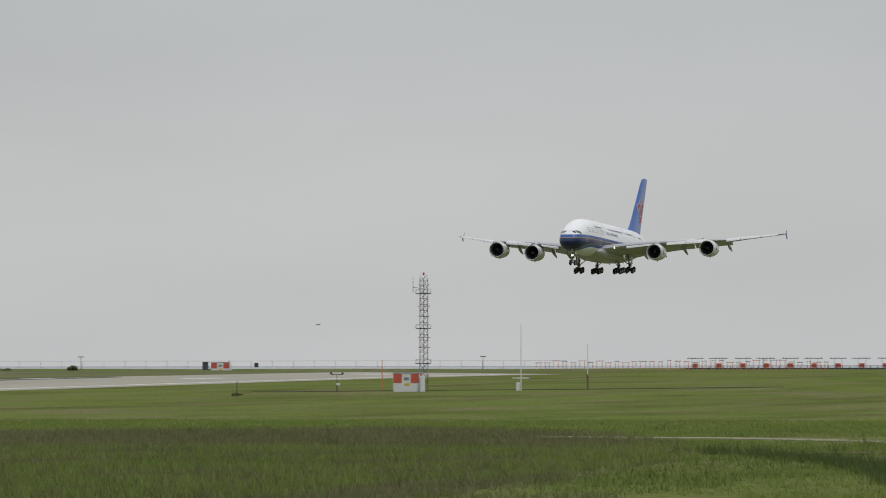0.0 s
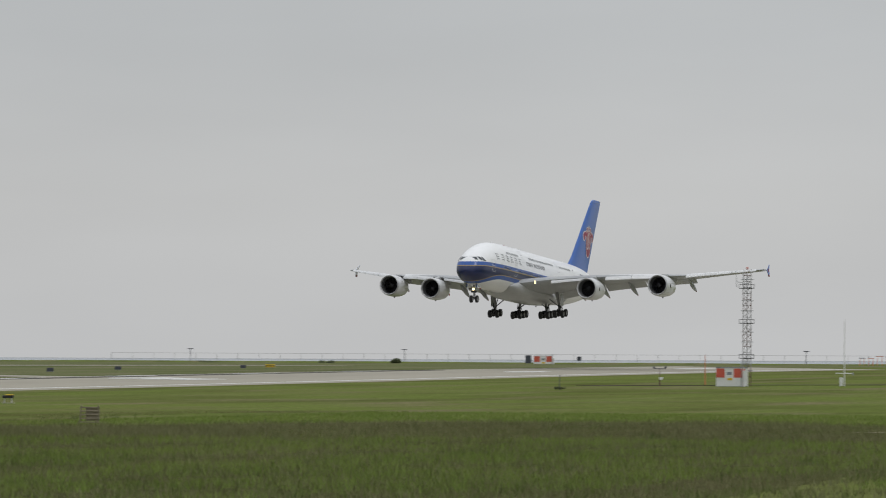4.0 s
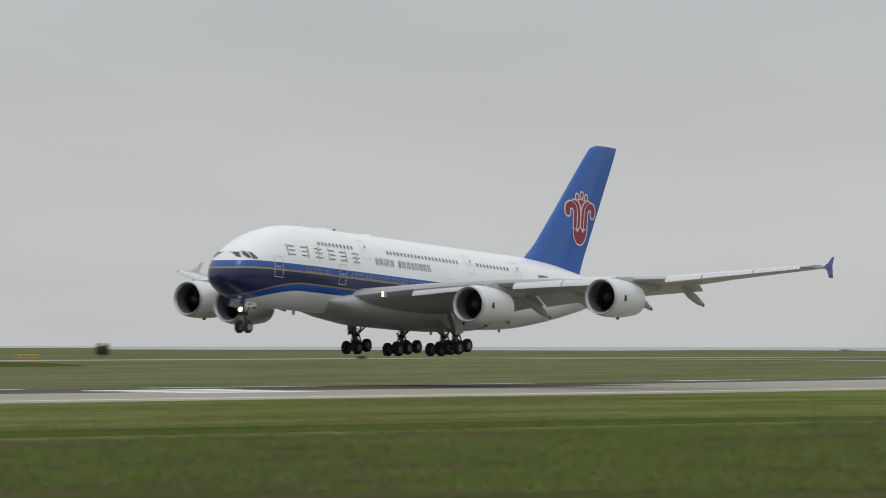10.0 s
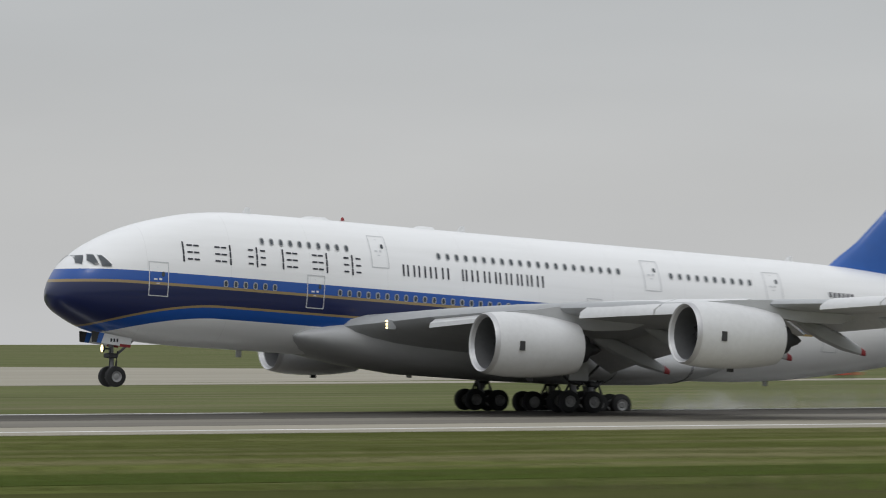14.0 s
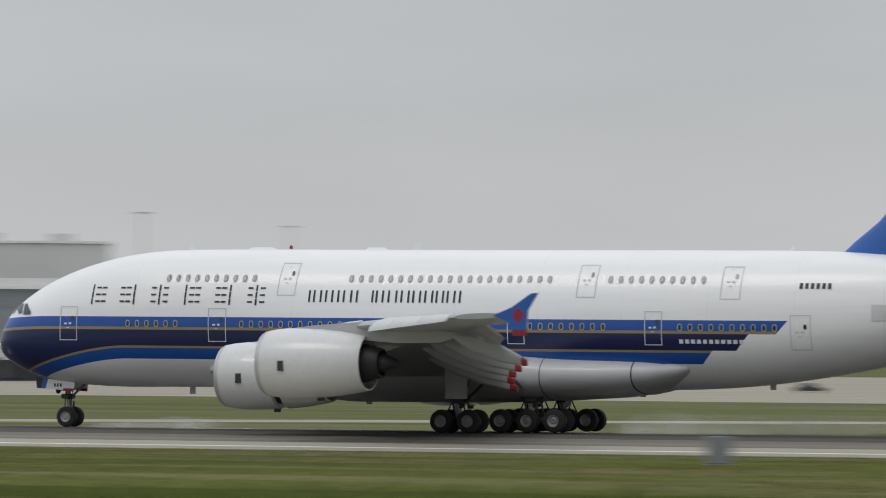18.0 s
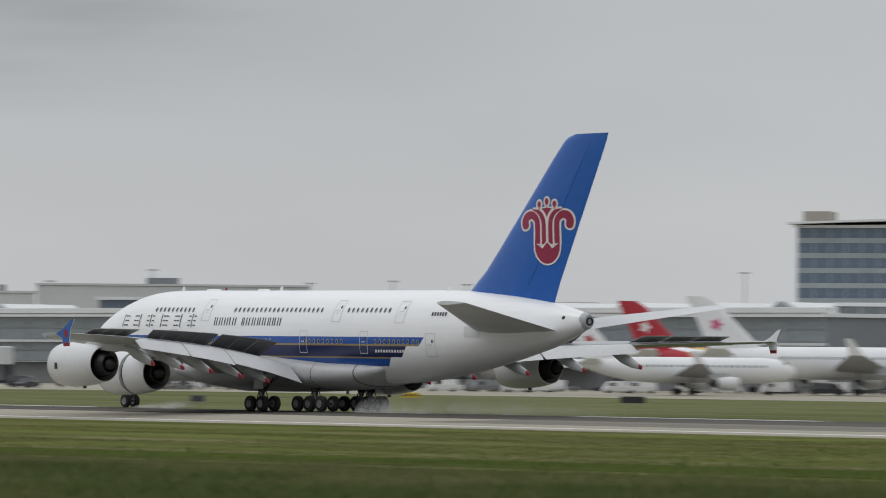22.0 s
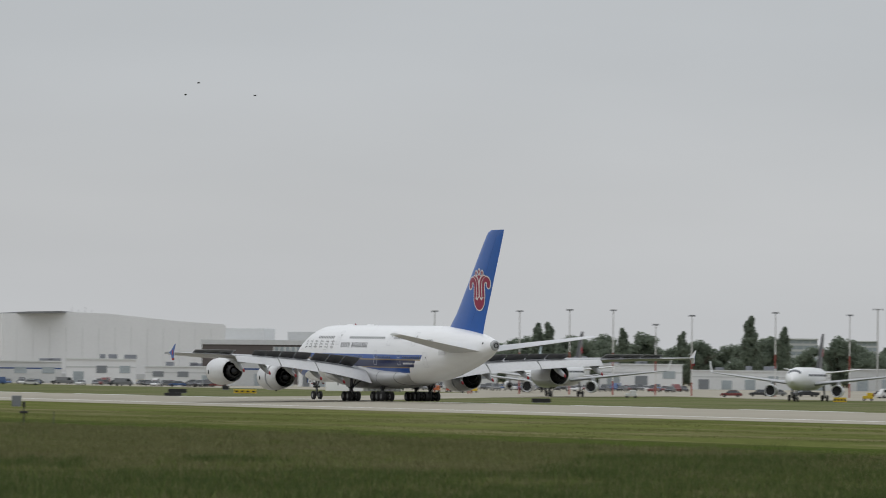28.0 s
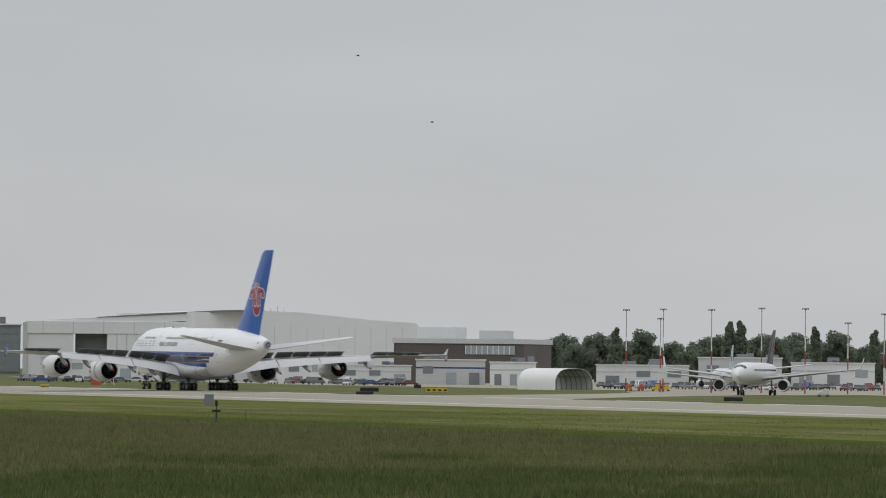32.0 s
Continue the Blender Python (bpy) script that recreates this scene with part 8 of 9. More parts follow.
    for x in (-5.4, -2.8, 0, 2.8, 5.4):
        z = H * 0.95 * max(0.0, 1 - (abs(x) / W) ** 3) ** 0.5
        part("purlin", tube((x, 0.3, z), (x, Ln - 0.3, z), 0.06, 0.06, 5), M["steel"], t)


def car(kind, paint, label):
    """A far parked vehicle: body, glass, four wheels. Front at -x."""
    t = thing("parked_" + kind, label, kind, None, "parked vehicles")
    if kind == "van":
        L, H, cab = 5.2, 2.3, [(-2.3, 1.1), (-1.6, 2.0), (2.5, 2.1), (2.55, 1.1)]
    elif kind == "truck":
        L, H, cab = 5.6, 1.9, [(-1.6, 1.05), (-0.9, 1.75), (0.6, 1.78), (0.8, 1.05)]
    else:
        L, H, cab = 4.5, 1.5, [(-1.2, 0.9), (-0.5, 1.42), (1.1, 1.44), (1.9, 0.95)]
    hb = cab[0][1]
    out = [(-L / 2, 0.35), (-L / 2, hb * 0.75), (-L / 2 + 0.25, hb * 0.9), (cab[0][0], hb), (cab[-1][0], hb), (L / 2, hb * 0.92), (L / 2, 0.35)]
    part("body", loft([[(x, y, z) for x, z in out] for y in (-0.9, 0.9)]), paint, t, smooth=False)
    part("cabin", loft([[(x, s * (0.86 if z < hb + 0.1 else 0.7), z) for x, z in cab] for s in (-1, 1)]), paint if kind == "van" else M["car_glass"], t, smooth=False)
    if kind == "van":
        for s in (-1, 1):
            part("side_window", box(-1.75, -0.7, s * 0.88 - 0.04, s * 0.88 + 0.01, 1.25, 1.8), M["car_glass"], t, smooth=False)
    else:
        part("roof", box(cab[1][0], cab[2][0], -0.69, 0.69, cab[1][1] + 0.004, cab[1][1] + 0.08, bevel=0.02), paint, t)
    for x in (-L / 2 + 0.85, L / 2 - 0.9):
        for s in (-1, 1):
            part("wheel", spin([(-0.1, 0.1), (-0.1, 0.33), (0.1, 0.33), (0.1, 0.1)], (x, s * 0.82, 0.33), 1, 10), M["tyre"], t)
    return t


def vehicles():
    rnd = random.Random(21)
    kinds = {}
    spots = []
    for i in range(70):
        spots.append((rnd.uniform(69.2, 73.4), rnd.uniform(1380, 1500), rnd.choice((0, 180, 90, 75))))
    for i in range(46):
        spots.append((64.2 + 3.0 * i / 46 + rnd.uniform(-0.02, 0.02), 1330 + rnd.choice((0, 45, 90)), rnd.choice((90, 75, 100))))
    for i in range(14):
        spots.append((rnd.uniform(61.0, 64.0), rnd.uniform(1080, 1250), rnd.choice((0, 180, 30))))
    for i in range(64):
        spots.append((rnd.uniform(27, 56), rnd.uniform(880, 948), rnd.choice((0, 180, 10, 60))))
    for i in range(50):
        spots.append((rnd.uniform(30, 56), rnd.uniform(895, 950), rnd.choice((0, 180, 15, 165))))
    for i in range(12):
        spots.append((rnd.uniform(5, 24), rnd.uniform(760, 900), rnd.choice((0, 180))))
    more = random.Random(33)
    for i in range(42):
        spots.append((more.uniform(29.5, 37.2), more.uniform(890, 955), more.choice((0, 180, 12, 168))))
    for b, d, turn in spots:
        near = 20 < b < 53
        kind = rnd.choice(("van", "van", "truck", "car")) if near else rnd.choice(("car", "car", "car", "truck", "van"))
        paint = rnd.choice(("car_white", "car_white", "car_white", "car_grey", "car_dark")) if near else rnd.choice(("car_white", "car_white", "car_grey", "car_grey", "car_dark", "car_dark", "car_blue", "car_red"))
        m = facing(b, d, GROUND_Z + 0.03, turn)
        if (kind, paint) not in kinds:
            t = car(kind, M[paint], paint.replace("car_", "") + " " + kind + " standing beyond the apron, far off")
            t.matrix_basis = m
            kinds[kind, paint] = t
        else:
            copy_thing(kinds[kind, paint], m)
    # apron bus
    t = thing("apron_bus", "long white bus with a dark window band", "bus", facing(-29.05, 590))
    part("body", box(-6, 6, -1.25, 1.25, 0.35, 2.75, bevel=0.12), M["car_white"], t)
    part("window_band", box(-5.8, 5.9, -1.27, -1.252, 1.35, 2.35), M["car_glass"], t, "dark window band", smooth=False)
    for i in range(7):
        part("window_post", box(-5.0 + 1.7 * i, -4.88 + 1.7 * i, -1.29, -1.272, 1.35, 2.35), M["car_white"], t, smooth=False)
    part("skirt", box(-5.9, 5.9, -1.262, -1.252, 0.4, 0.75), M["slate"], t, smooth=False)
    for x in (-4, 3.4):
        for s in (-1, 1):
            part("wheel", spin([(-0.15, 0.1), (-0.15, 0.48), (0.15, 0.48), (0.15, 0.1)], (x, s * 1.15, 0.48), 1, 14), M["tyre"], t)
    # two service trucks side by side on the grass road
    for b, cab, body, top, label in ((-30.85, "yellow", "car_white", "yellow", "white service truck with a yellow cab and roof"), (-31.62, "car_white", "car_white", "yellow", "white service truck with an orange flank and yellow roof")):
        t = thing("service_truck", label, "truck", facing(b, 668, GROUND_Z, 4))
        part("chassis", box(-3.9, 3.9, -1.1, 1.1, 0.45, 0.85, bevel=0.04), M["red"], t, "red chassis")
        part("cab", loft([[(x, y, z) for x, z in ((-3.9, 0.86), (-3.85, 1.7), (-3.4, 2.4), (-1.9, 2.45), (-1.9, 0.86))] for y in (-1.15, 1.15)]), M[cab], t, "boxy cab", smooth=False)
        part("windscreen", loft([[(x, y, z) for x, z in ((-3.88, 1.72), (-3.47, 2.32), (-3.44, 2.3), (-3.84, 1.7))] for y in (-1.0, 1.0)]), M["car_glass"], t, smooth=False)
        part("side_window", box(-3.3, -2.2, -1.17, -1.152, 1.65, 2.25), M["car_glass"], t, smooth=False)
        part("body", box(-1.85, 3.9, -1.2, 1.2, 0.86, 2.55, bevel=0.05), M[body], t, "white box body")
        part("flank_stripe", box(-1.8, 3.85, -1.22, -1.202, 1.0, 1.35), M["orange"], t, "orange flank stripe", smooth=False)
        part("roof_rack", box(-1.7, 3.7, -1.0, 1.0, 2.552, 2.8, bevel=0.04), M[top], t, "yellow roof rack")
        for k in range(3):
            part("locker_door", box(-1.6 + 1.8 * k, -0.1 + 1.8 * k, -1.225, -1.204, 1.42, 2.4), M["grey"] if k == 1 else M["plain_white"], t, smooth=False)
        for x in (-2.8, 2.4):
            for s in (-1, 1):
                part("wheel", spin([(-0.14, 0.1), (-0.14, 0.48), (0.14, 0.48), (0.14, 0.1)], (x, s * 1.02, 0.48), 1, 14), M["tyre"], t)
    # ground service carts in orange, red and yellow
    for i, (b, d, mat, w) in enumerate(((-3.9, 590, "yellow", 5.0), (-3.3, 592, "yellow", 4.0), (-5.0, 660, "red", 3.0), (1.6, 620, "car_white", 4.0), (64.75, 1010, "car_white", 2.2), (62.2, 1000, "yellow", 2.0), (66.55, 1190, "yellow", 2.0), (66.45, 1190, "yellow", 1.6), (66.85, 1200, "orange", 1.4), (66.72, 1205, "red", 1.2))):
        t = thing("service_cart", {"orange": "orange", "red": "red", "car_white": "white", "yellow": "yellow"}[mat] + " ground service cart on the apron", "cart", facing(b, d, GROUND_Z + 0.05))
        part("chassis", box(-w / 2, w / 2, -0.8, 0.8, 0.4, 0.95, bevel=0.05), M[mat], t)
        part("box", box(-w * 0.1, w * 0.45, -0.7, 0.7, 0.952, 1.5, bevel=0.05), M[mat], t)
        for x in (-w * 0.35, w * 0.35):
            for s in (-1, 1):
                part("wheel", spin([(-0.1, 0.08), (-0.1, 0.3), (0.1, 0.3), (0.1, 0.08)], (x, s * 0.65, 0.3), 1, 10), M["tyre"], t)


def marker_hut():
    """A small red cabin on white legs, with a red box at its foot"""
    t = thing("marker_hut", "small red and white cabin on splayed white legs", "hut", facing(72.46, 1240))
    part("cabin", box(-0.95, 0.95, -0.8, 0.8, 2.3, 3.5, bevel=0.05), M["red"], t, "red cabin")
    part("roof", box(-1.1, 1.1, -0.95, 0.95, 3.504, 3.65, bevel=0.03), M["plain_white"], t)
    part("cabin_panel", box(-0.3, 0.35, -0.83, -0.804, 2.4, 3.4), M["plain_white"], t, "white panel", smooth=False)
    part("platform", box(-1.1, 1.1, -0.95, 0.95, 2.1, 2.296, bevel=0.03), M["plain_white"], t)
    for x in (-1, 1):
        for y in (-0.75, 0.75):
            part("leg", tube((x * 1.2, y, 0), (x * 0.85, y, 2.12), 0.1, 0.08, 6), M["plain_white"], t)
        part("cross_brace", tube((x * 1.15, -0.75, 0.2), (-x * 0.9, -0.75, 2.0), 0.06, 0.06, 5), M["plain_white"], t)
    b = thing("equipment_box", "low faded red equipment box on the grass", "box", facing(72.60, 1240))
    part("body", box(-1.1, 1.1, -0.7, 0.7, 0, 1.45, bevel=0.05), M["red"], b)
    part("lid", box(-1.15, 1.15, -0.75, 0.75, 1.454, 1.56, bevel=0.02), M["red"], b)


def barrier():
    """Red and white blocks that close off the stands"""
    a = None
    n = 44
    for i in range(n):
        b = 56.4 + 3.1 * i / (n - 1)
        if a is None:
            a = {}
        key = i % 2
        m = facing(b, 1120, GROUND_Z + 0.06)
        if key not in a:
            a[key] = thing("barrier_block", ("red" if key else "white") + " plastic barrier block in a long row", "barrier", m, "barrier blocks")
            part("block", loft([[(-0.68, -w, z), (0.68, -w, z), (0.68, w, z), (-0.68, w, z)] for z, w in ((0, 0.3), (0.3, 0.28), (0.45, 0.15), (0.95, 0.12))]), M["red"] if key else M["plain_white"], a[key], smooth=False)
            part("cap", box(-0.6, 0.6, -0.08, 0.08, 0.951, 1.0), M["plain_white"], a[key], smooth=False)
        else:
            copy_thing(a[key], m)


def jet_bridges():
    first = None
    for b, d, turn in ((55.6, 1075, 20), (53.9, 1045, -15), (52.2, 1020, 25), (50.5, 995, -20), (49.0, 965, 15), (45.2, 965, 20), (43.0, 970, -20), (41.2, 975, 15), (39.2, 980, 10), (36.0, 975, -15), (33.0, 980, 20), (30.2, 985, -10), (27.5, 985, 15)):
        m = facing(b, d, GROUND_Z, turn)
        if first is None:
            first = thing("jet_bridge", "pale boxy boarding bridge on a wheeled column", "jet bridge", m, "boarding bridges")
            part("tunnel", box(-1.6, 1.6, 0, 22, 4.2, 7.0, bevel=0.1), M["panel_white"], first, "pale tunnel", smooth=False)
            part("tunnel_outer", box(-1.4, 1.4, -10, -0.01, 4.35, 6.8, bevel=0.1), M["panel"], first, smooth=False)
            part("cab", spin([(0, 2.2), (3.4, 2.2), (3.6, 1.8)], (0, -10.5, 3.9), 2, 12, True), M["panel"], first, "round cab")
            part("column", box(-0.5, 0.5, -6, -5, 0.5, 4.3, bevel=0.05), M["grey"], first)
            part("bogie", box(-2, 2, -6.2, -4.8, 0.1, 0.7, bevel=0.05), M["slate"], first)
            part("window_strip", box(-1.66, -1.61, 2, 20, 5.4, 6.2), M["facade_glass"], first, smooth=False)
            part("stair", box(1.9, 3.0, -9, -5, 0.2, 4.2), M["slate"], first, smooth=False)
        else:
            copy_thing(first, m)


def tree_kind(seed, h, w, tall):
    rnd = random.Random(seed)
    t = thing("tree", ("tall narrow dark poplar" if tall else "broad dark deciduous tree") + " in the belt behind the airport", "tree", None, "tree belt")
    bm = bmesh.new()
    add_tube(bm, (0, 0, 0), (0.1, 0, h * 0.55), 0.03 * h, 0.018 * h, 7)
    for i in range(6):
        a = i * 1.05 + rnd.random()
        z = h * rnd.uniform(0.25, 0.5)
        add_tube(bm, (0, 0, z), (w * 0.35 * math.cos(a), w * 0.35 * math.sin(a), z + h * 0.25), 0.013 * h, 0.005 * h, 5)
    part("trunk", bm, M["bark"], t)
    bm = bmesh.new()
    n = 12 if tall else 20
    for i in range(n):
        if tall:
            f = i / (n - 1)
            c = (rnd.uniform(-0.12, 0.12) * w, rnd.uniform(-0.12, 0.12) * w, h * (0.2 + 0.72 * f))
            r = w * (0.42 * math.sin(math.pi * (0.2 + 0.72 * f)) + 0.05)
            leaf_clump(bm, c, (r, r, h * 0.08), 190, rnd, 0.023 * h)
        else:
            a = rnd.uniform(0, 6.28)
            q = rnd.uniform(0.0, 0.36)
            c = (q * w * math.cos(a), q * w * math.sin(a), h * rnd.uniform(0.16, 0.84))
            leaf_clump(bm, c, (w * 0.19, w * 0.19, h * 0.14), 190, rnd, 0.026 * h)
    part("crown", bm, M["tree"], t, "uneven dark crown", smooth=False)
    return t


def tree_belt():
    rnd = random.Random(33)
    protos = [tree_kind(1, 15, 12, False), tree_kind(2, 13, 13, False), tree_kind(3, 17, 13, False), tree_kind(4, 19, 5.5, True), tree_kind(5, 16, 5.0, True)]
    used = set()

    def plant(k, b, d, s):
        x, y = spot(b, d)
        m = pose(x, y, GROUND_Z, 0, 0, rnd.uniform(0, 360))
        if k in used:
            o = copy_thing(protos[k], m)
        else:
            o = protos[k]
            o.matrix_basis = m
            used.add(k)
        o.scale = (s, s, s)

    b = 56.9
    while b < 68.3:
        tallish = rnd.random() < 0.05
        k = rnd.choice((3, 4)) if tallish else rnd.choice((0, 1, 2))
        near_end = 0.72 if b < 60 else 1.0
        plant(k, b, rnd.uniform(1900, 2080), rnd.uniform(0.62, 1.22) * near_end)
        b += rnd.uniform(0.03, 0.07)
    # the tallest ones
    for b, s in ((63.47, 1.35), (65.65, 1.2), (65.78, 1.1), (66.99, 1.05), (64.85, 1.1), (64.2, 1.05), (63.1, 1.15)):
        plant(3, b, 1880, s)
    # shrubs on the dyke to the right of the sea
    for i in range(26):
        shrub(-28.5 - 0.9 * i + rnd.uniform(-0.3, 0.3), 1385 + 11 * i + rnd.uniform(-20, 10), rnd.uniform(10, 24), rnd.uniform(1.0, 1.9), 50 + i, "low hedge shrub along the dyke")


def build_town():
    terminal()
    hotel()
    control_tower()
    for b, el in ((-0.91, 2.28), (-0.79, 2.01), (-1.17, 1.43), (13.52, 2.45), (12.08, 2.22), (10.76, 1.99), (16.06, 1.47), (25.95, 1.57), (24.36, 1.43), (30.85, 1.51), (28.56, 1.39), (35.53, 1.39), (34.12, 1.30), (39.95, 1.27)):
        high_mast(b, el)
    for b, el in ((59.8, 0.69), (60.83, 0.66), (62.1, 0.71), (53.8, 0.98), (51.2, 0.88), (56.3, 0.96), (55.8, 0.90), (54.9, 0.85), (52.1, 0.85), (50.4, 0.85), (50.1, 0.97), (61.8, 0.76), (58.8, 0.67), (58.2, 0.67), (57.3, 0.90), (47.4, 1.0), (44.6, 1.05), (42.0, 0.95)):
        high_mast(b, el, d=1250)
    for b, el in ((66.88, 0.60), (66.51, 0.51), (66.48, 0.61), (65.96, 0.61), (65.42, 0.63), (64.95, 0.63), (64.49, 0.48), (64.1, 0.58), (63.2, 0.62), (62.4, 0.6)):
        high_mast(b, el + 0.045, banded=True, d=1140)
    parked_jets()
    hangar()
    far_buildings()
    vehicles()
    marker_hut()
    barrier()
    jet_bridges()
    tree_belt()


build_town()


# ---- birds over the airfield, and spray off the wet runway ----
def bird(label):
    t = thing("bird", label, "bird", None, "birds")
    part("body", loft([[(x, r * math.cos(k * 0.785), r * math.sin(k * 0.785)) for k in range(8)] for x, r in ((-0.24, 0.01), (-0.2, 0.035), (-0.14, 0.04), (-0.08, 0.065), (0.06, 0.07), (0.16, 0.04), (0.22, 0.02))]), M["bird"], t)
    part("tail", loft([[(0.2, -0.03, 0.0), (0.2, 0.03, 0.0), (0.2, 0.03, 0.015), (0.2, -0.03, 0.015)], [(0.36, -0.07, 0.0), (0.36, 0.07, 0.0), (0.36, 0.07, 0.01), (0.36, -0.07, 0.01)]]), M["bird"], t, smooth=False)
    for s in (-1, 1):
        part("wing", loft([[(x0, s * y, z), (x1, s * y, z), (x1, s * y, z + 0.012), (x0, s * y, z + 0.02)] for x0, x1, y, z in ((-0.1, 0.1, 0.04, 0.03), (-0.14, 0.1, 0.2, 0.09), (-0.08, 0.12, 0.38, 0.11), (0.04, 0.14, 0.52, 0.08))]), M["bird"], t, smooth=False)
    for ob in t.children:
        ob.data.transform(Matrix.Scale(0.6, 4))
    return t


def mist_material():
    """Thin water mist, denser low down and in drifting wisps"""
    m = bpy.data.materials.new("water_mist")
    m.use_nodes = True
    nt = m.node_tree
    n, link = nt.nodes.new, nt.links.new
    b = nt.nodes["Principled BSDF"]
    b.inputs["Base Color"].default_value = (0.8, 0.8, 0.8, 1)
    b.inputs["Roughness"].default_value = 1.0
    b.inputs["Specular IOR Level"].default_value = 0.0
    coord = n("ShaderNodeTexCoord")
    mp = n("ShaderNodeMapping")
    mp.inputs["Scale"].default_value = (0.35, 0.5, 1.2)
    link(coord.outputs["Object"], mp.inputs[0])
    wisp = n("ShaderNodeTexNoise")
    wisp.inputs["Scale"].default_value, wisp.inputs["Detail"].default_value = 1.2, 3
    link(mp.outputs[0], wisp.inputs["Vector"])
    sep = n("ShaderNodeSeparateXYZ")
    link(coord.outputs["Object"], sep.inputs[0])
    s = Sums(nt)
    low = s.do("MAXIMUM", s.do("SUBTRACT", 1.0, s.do("DIVIDE", sep.outputs["Z"], 2.3)), 0.0)
    thin = s.do("MAXIMUM", s.do("SUBTRACT", 1.0, s.do("DIVIDE", s.do("MAXIMUM", sep.outputs["X"], 0.0), 34.0)), 0.0)
    foot = s.do("MINIMUM", s.do("MULTIPLY", sep.outputs["Z"], 2.2), 1.0)
    low = s.do("MULTIPLY", s.do("MULTIPLY", low, low), foot)
    curl = s.do("MAXIMUM", s.do("MULTIPLY", s.do("SUBTRACT", wisp.outputs["Fac"], 0.18), 1.15), 0.0)
    a = s.do("MULTIPLY", s.do("MULTIPLY", low, thin), s.do("MULTIPLY", curl, 0.85))
    link(a, b.inputs["Alpha"])
    return m


def spray(label, length, height, count, seed):
    """A trail of thin domes of mist, x aft"""
    rnd = random.Random(seed)
    t = thing("tyre_spray", label, "spray")
    for i in range(count):
        f = (i + 0.5) / count
        cx, rx = f * length, length / count * rnd.uniform(1.1, 1.7)
        rz, cy = height * (0.45 + 0.55 * f) * rnd.uniform(0.8, 1.1), rnd.uniform(-2.5, 2.5)
        rings = []
        for j in range(7):
            v = math.pi / 2 * j / 6
            rings.append([(cx + rx * math.cos(math.pi * k / 10) * math.cos(v * 0.98), cy - 1.2 * math.sin(math.pi * k / 10) * math.cos(v * 0.98), 0.02 + rz * math.sin(v)) for k in range(11)])
        bm = bmesh.new()
        vs = [[bm.verts.new(p) for p in r] for r in rings]
        for r0, r1 in zip(vs, vs[1:]):
            for k in range(10):
                bm.faces.new((r0[k], r0[k + 1], r1[k + 1], r1[k]))
        part("mist_puff", bm, M["mist"], t)
    return t


M["bird"] = material("dark_plumage", (0.03, 0.03, 0.032), 0.8, vary=0.2, scale=8)
M["mist"] = mist_material()
BIRDS = [bird("dark bird gliding low over the runway"), bird("dark bird circling over the apron"), bird("dark bird circling near another"), bird("dark bird flying off over the runway")]
SPRAYS = [(spray("thin white spray trailing behind the main wheels", 34, 3.4, 18, 3), 8.6), (spray("thin spray blown behind the nose wheels", 8, 1.2, 5, 4), -26.0)]


# ---- motion ----
BIRD_ROWS = [
    [(0, -73.22, 0.39, 420, 170), (0.4, -73.64, 0.39, 418, 170), (0.8, -74.07, 0.37, 416, 172), (1.2, -74.53, 0.38, 414, 174), (2.5, -76.0, 0.45, 410, 172), (8, -85, 0.9, 400, 172), (32, -118, 3.0, 420, 175)],
    [(0, 66.0, 1.0, 900, 150), (24, 68.0, 2.6, 600, 150), (28, 69.46, 3.08, 480, 20), (29, 70.7, 3.15, 470, 10), (30.5, 71.1, 3.37, 460, 110), (31, 70.7, 3.37, 455, 170), (31.5, 70.2, 3.4, 450, 175), (32, 69.81, 3.36, 445, 170)],
    [(0, 64.0, 0.8, 900, 150), (24, 67.0, 2.4, 600, 150), (28, 68.85, 2.95, 480, 20), (29, 69.48, 3.2, 475, 40), (30.5, 69.2, 2.95, 465, 100), (31, 69.0, 2.8, 460, 150), (31.5, 69.0, 2.7, 455, 160), (32, 69.0, 2.65, 450, 165)],
    [(0, 62.0, 0.9, 900, 150), (24, 67.0, 2.6, 600, 150), (28, 69.6, 2.95, 480, 10), (29, 70.8, 3.1, 475, 8), (30, 72.0, 3.31, 470, 8), (31, 73.24, 3.6, 465, 10), (32, 74.6, 3.85, 460, 10)],
]


def swing(root, degrees):
    """Turn about the flight direction at the joint of the outer wing"""
    return root @ pose(0, 0, 0, degrees) @ root.inverted()


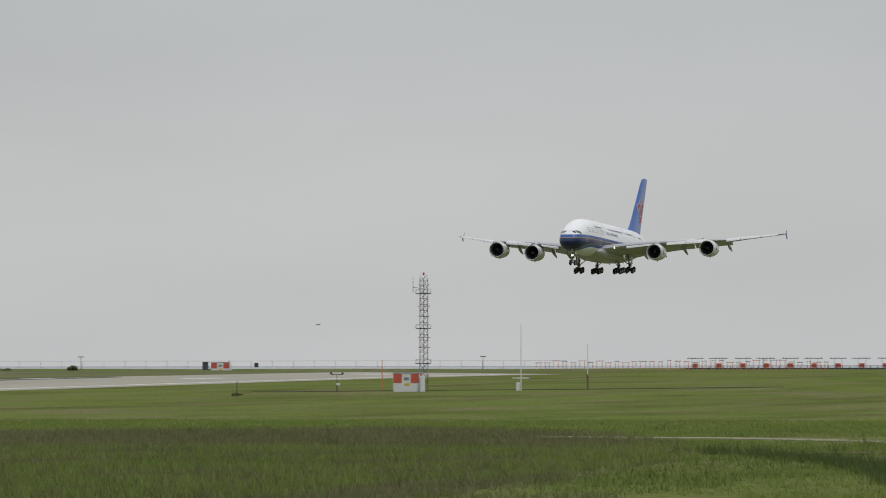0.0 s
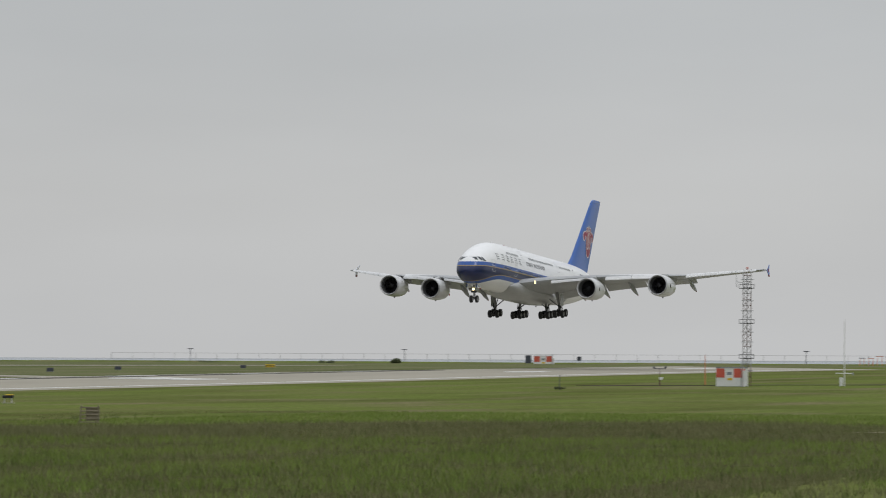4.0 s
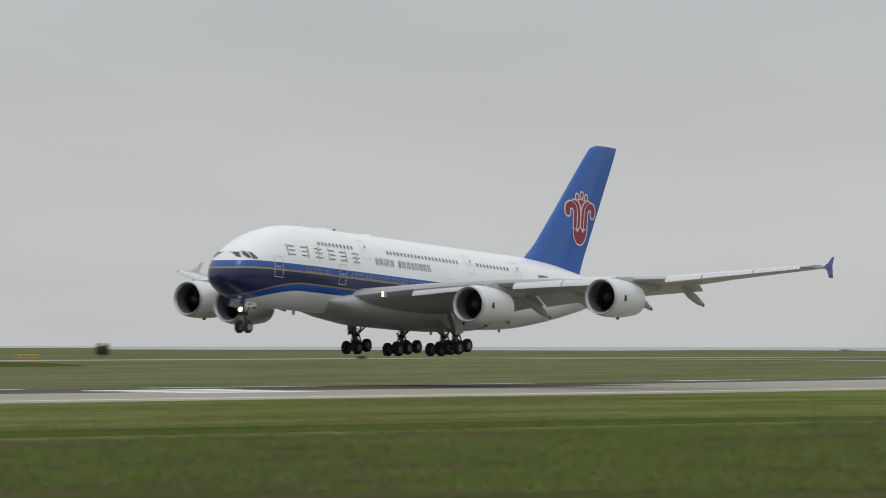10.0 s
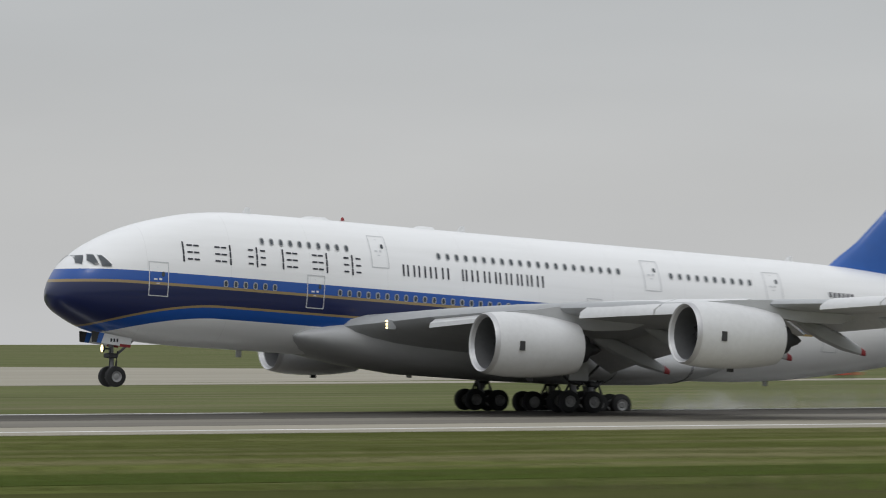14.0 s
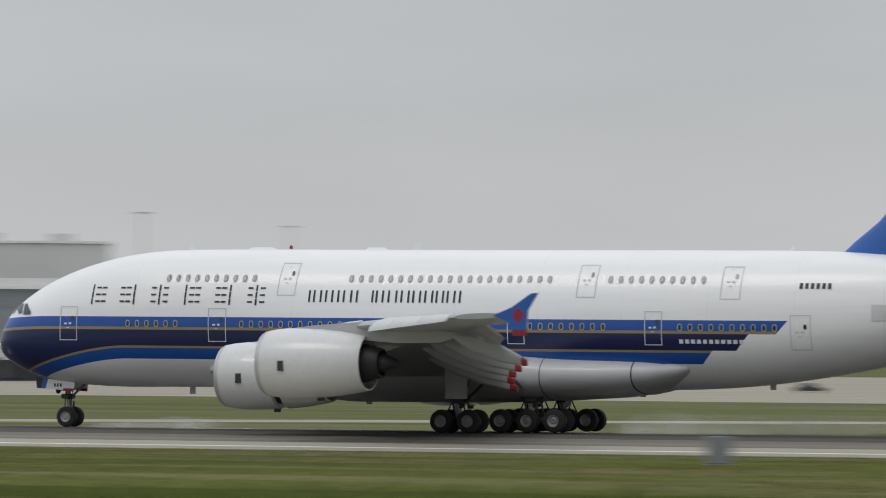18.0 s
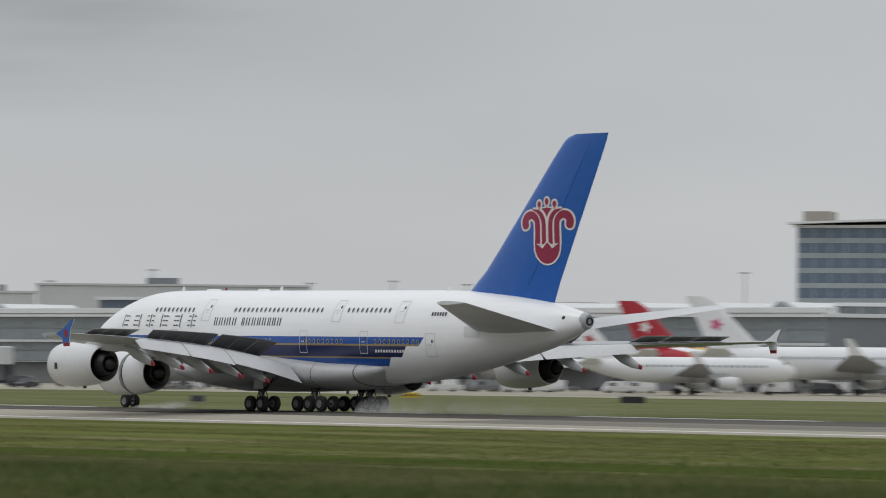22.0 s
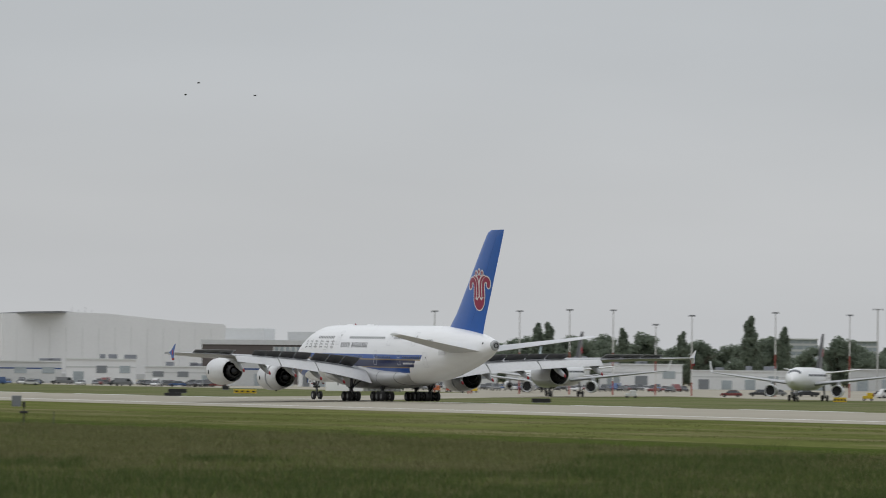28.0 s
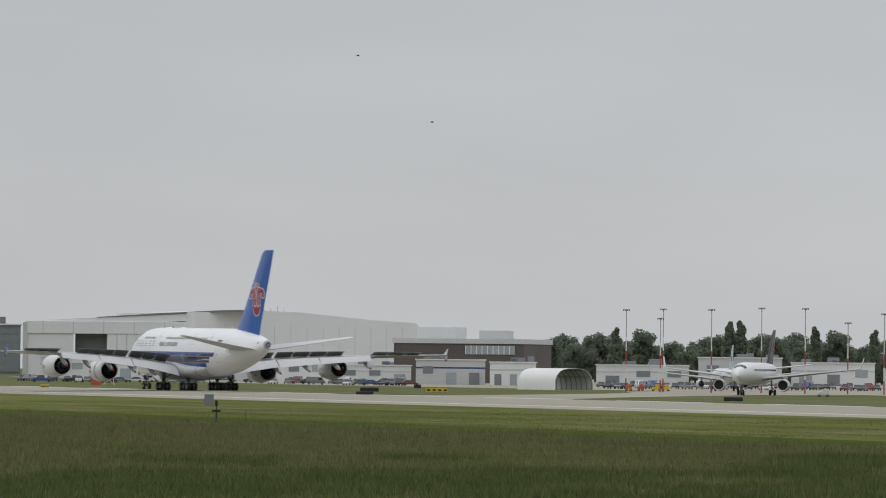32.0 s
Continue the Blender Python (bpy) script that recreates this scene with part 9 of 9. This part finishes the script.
def motions():
    walk(JET, [(t, Matrix.Translation((x, RUNWAY_Y, z)) @ pose(0, 0, 0, 0, pitch, crab)) for t, x, z, pitch, crab in JET_ROWS])
    for (wing, pivot, moving), side in zip(WINGS, (-1, 1)):
        # the wings bend up in the air and settle after touchdown
        walk(wing, [(t, pivot @ pose(0, 0, 0, side * lift)) for t, lift in ((0, 2.3), (12.6, 2.3), (13.6, 1.9), (15.0, 0.5), (16.0, 0), (32, 0))])
        for ob in moving["outer"]:
            walk(ob, [(t, swing(moving["root"], side * lift)) for t, lift in ((0, 5.5), (12.6, 5.5), (13.6, 4.5), (15.0, 1.2), (16.0, 0), (32, 0))])
        for ob, at, axis in moving["spoiler"]:
            walk(ob, [(t, at @ Matrix.Rotation(-radians(w), 4, axis)) for t, w in ((0, 0), (17.2, 0), (17.9, 14), (18.7, 38), (32, 38))])
        for ob, at, axis in moving["aileron"]:
            walk(ob, [(t, swing(moving["root"], side * lift) @ at @ Matrix.Rotation(-radians(w), 4, axis)) for t, lift, w in ((0, 5.5, 0), (12.6, 5.5, 0), (13.6, 4.5, 0), (15.0, 1.2, 0), (16.0, 0, 0), (17.2, 0, 0), (18.7, 0, 24), (32, 0, 24))])
        for ob in moving["sleeve"]:
            walk(ob, [(t, pose(d, 0, 0)) for t, d in ((0, 0), (16.0, 0), (17.0, 0.55), (32, 0.55))])
    # the main gear hangs on its springs until the wheels take the weight
    for g, hub, tilt in GEARS:
        walk(g, [(t, Matrix.Translation(hub) @ pose(0, 0, -drop, 0, -tilt * k) @ Matrix.Translation(-hub)) for t, drop, k in ((0, 0.6, 1), (11.0, 0.55, 1), (12.5, 0.5, 1), (13.2, 0.4, 0.95), (13.6, 0.22, 0.5), (14.3, 0, 0), (32, 0, 0))])
    # the nose dips under braking, and its leg gives way
    for g in NOSE_GEAR:
        walk(g, [(t, pose(0, 0, max(0.0, -28.4 * math.sin(radians(pitch))))) for t, x, z, pitch, crab in JET_ROWS])
    # the spray rises off the wet runway at touchdown and settles as the wheels slow
    for mist, aft in SPRAYS:
        start = 13.3 if aft > 0 else 15.4
        rows = []
        for t, x, z, pitch, crab in JET_ROWS:
            up = min(max((t - start) / 0.6, 0.0), 1.0) * min(max((27.5 - t) / 3.0, 0.0), 1.0)
            rows.append((t, pose(x + aft, RUNWAY_Y, -3.0 + 2.8 * up)))
        walk(mist, rows)
    # birds: seconds, bearing, height angle, distance, heading
    for b, rows in zip(BIRDS, BIRD_ROWS):
        walk(b, [(t, Matrix.Translation((*spot(w, d), EYE_Z + d * math.tan(radians(el)))) @ pose(0, 0, 0, 0, 0, w + turn)) for t, w, el, d, turn in rows])


motions()
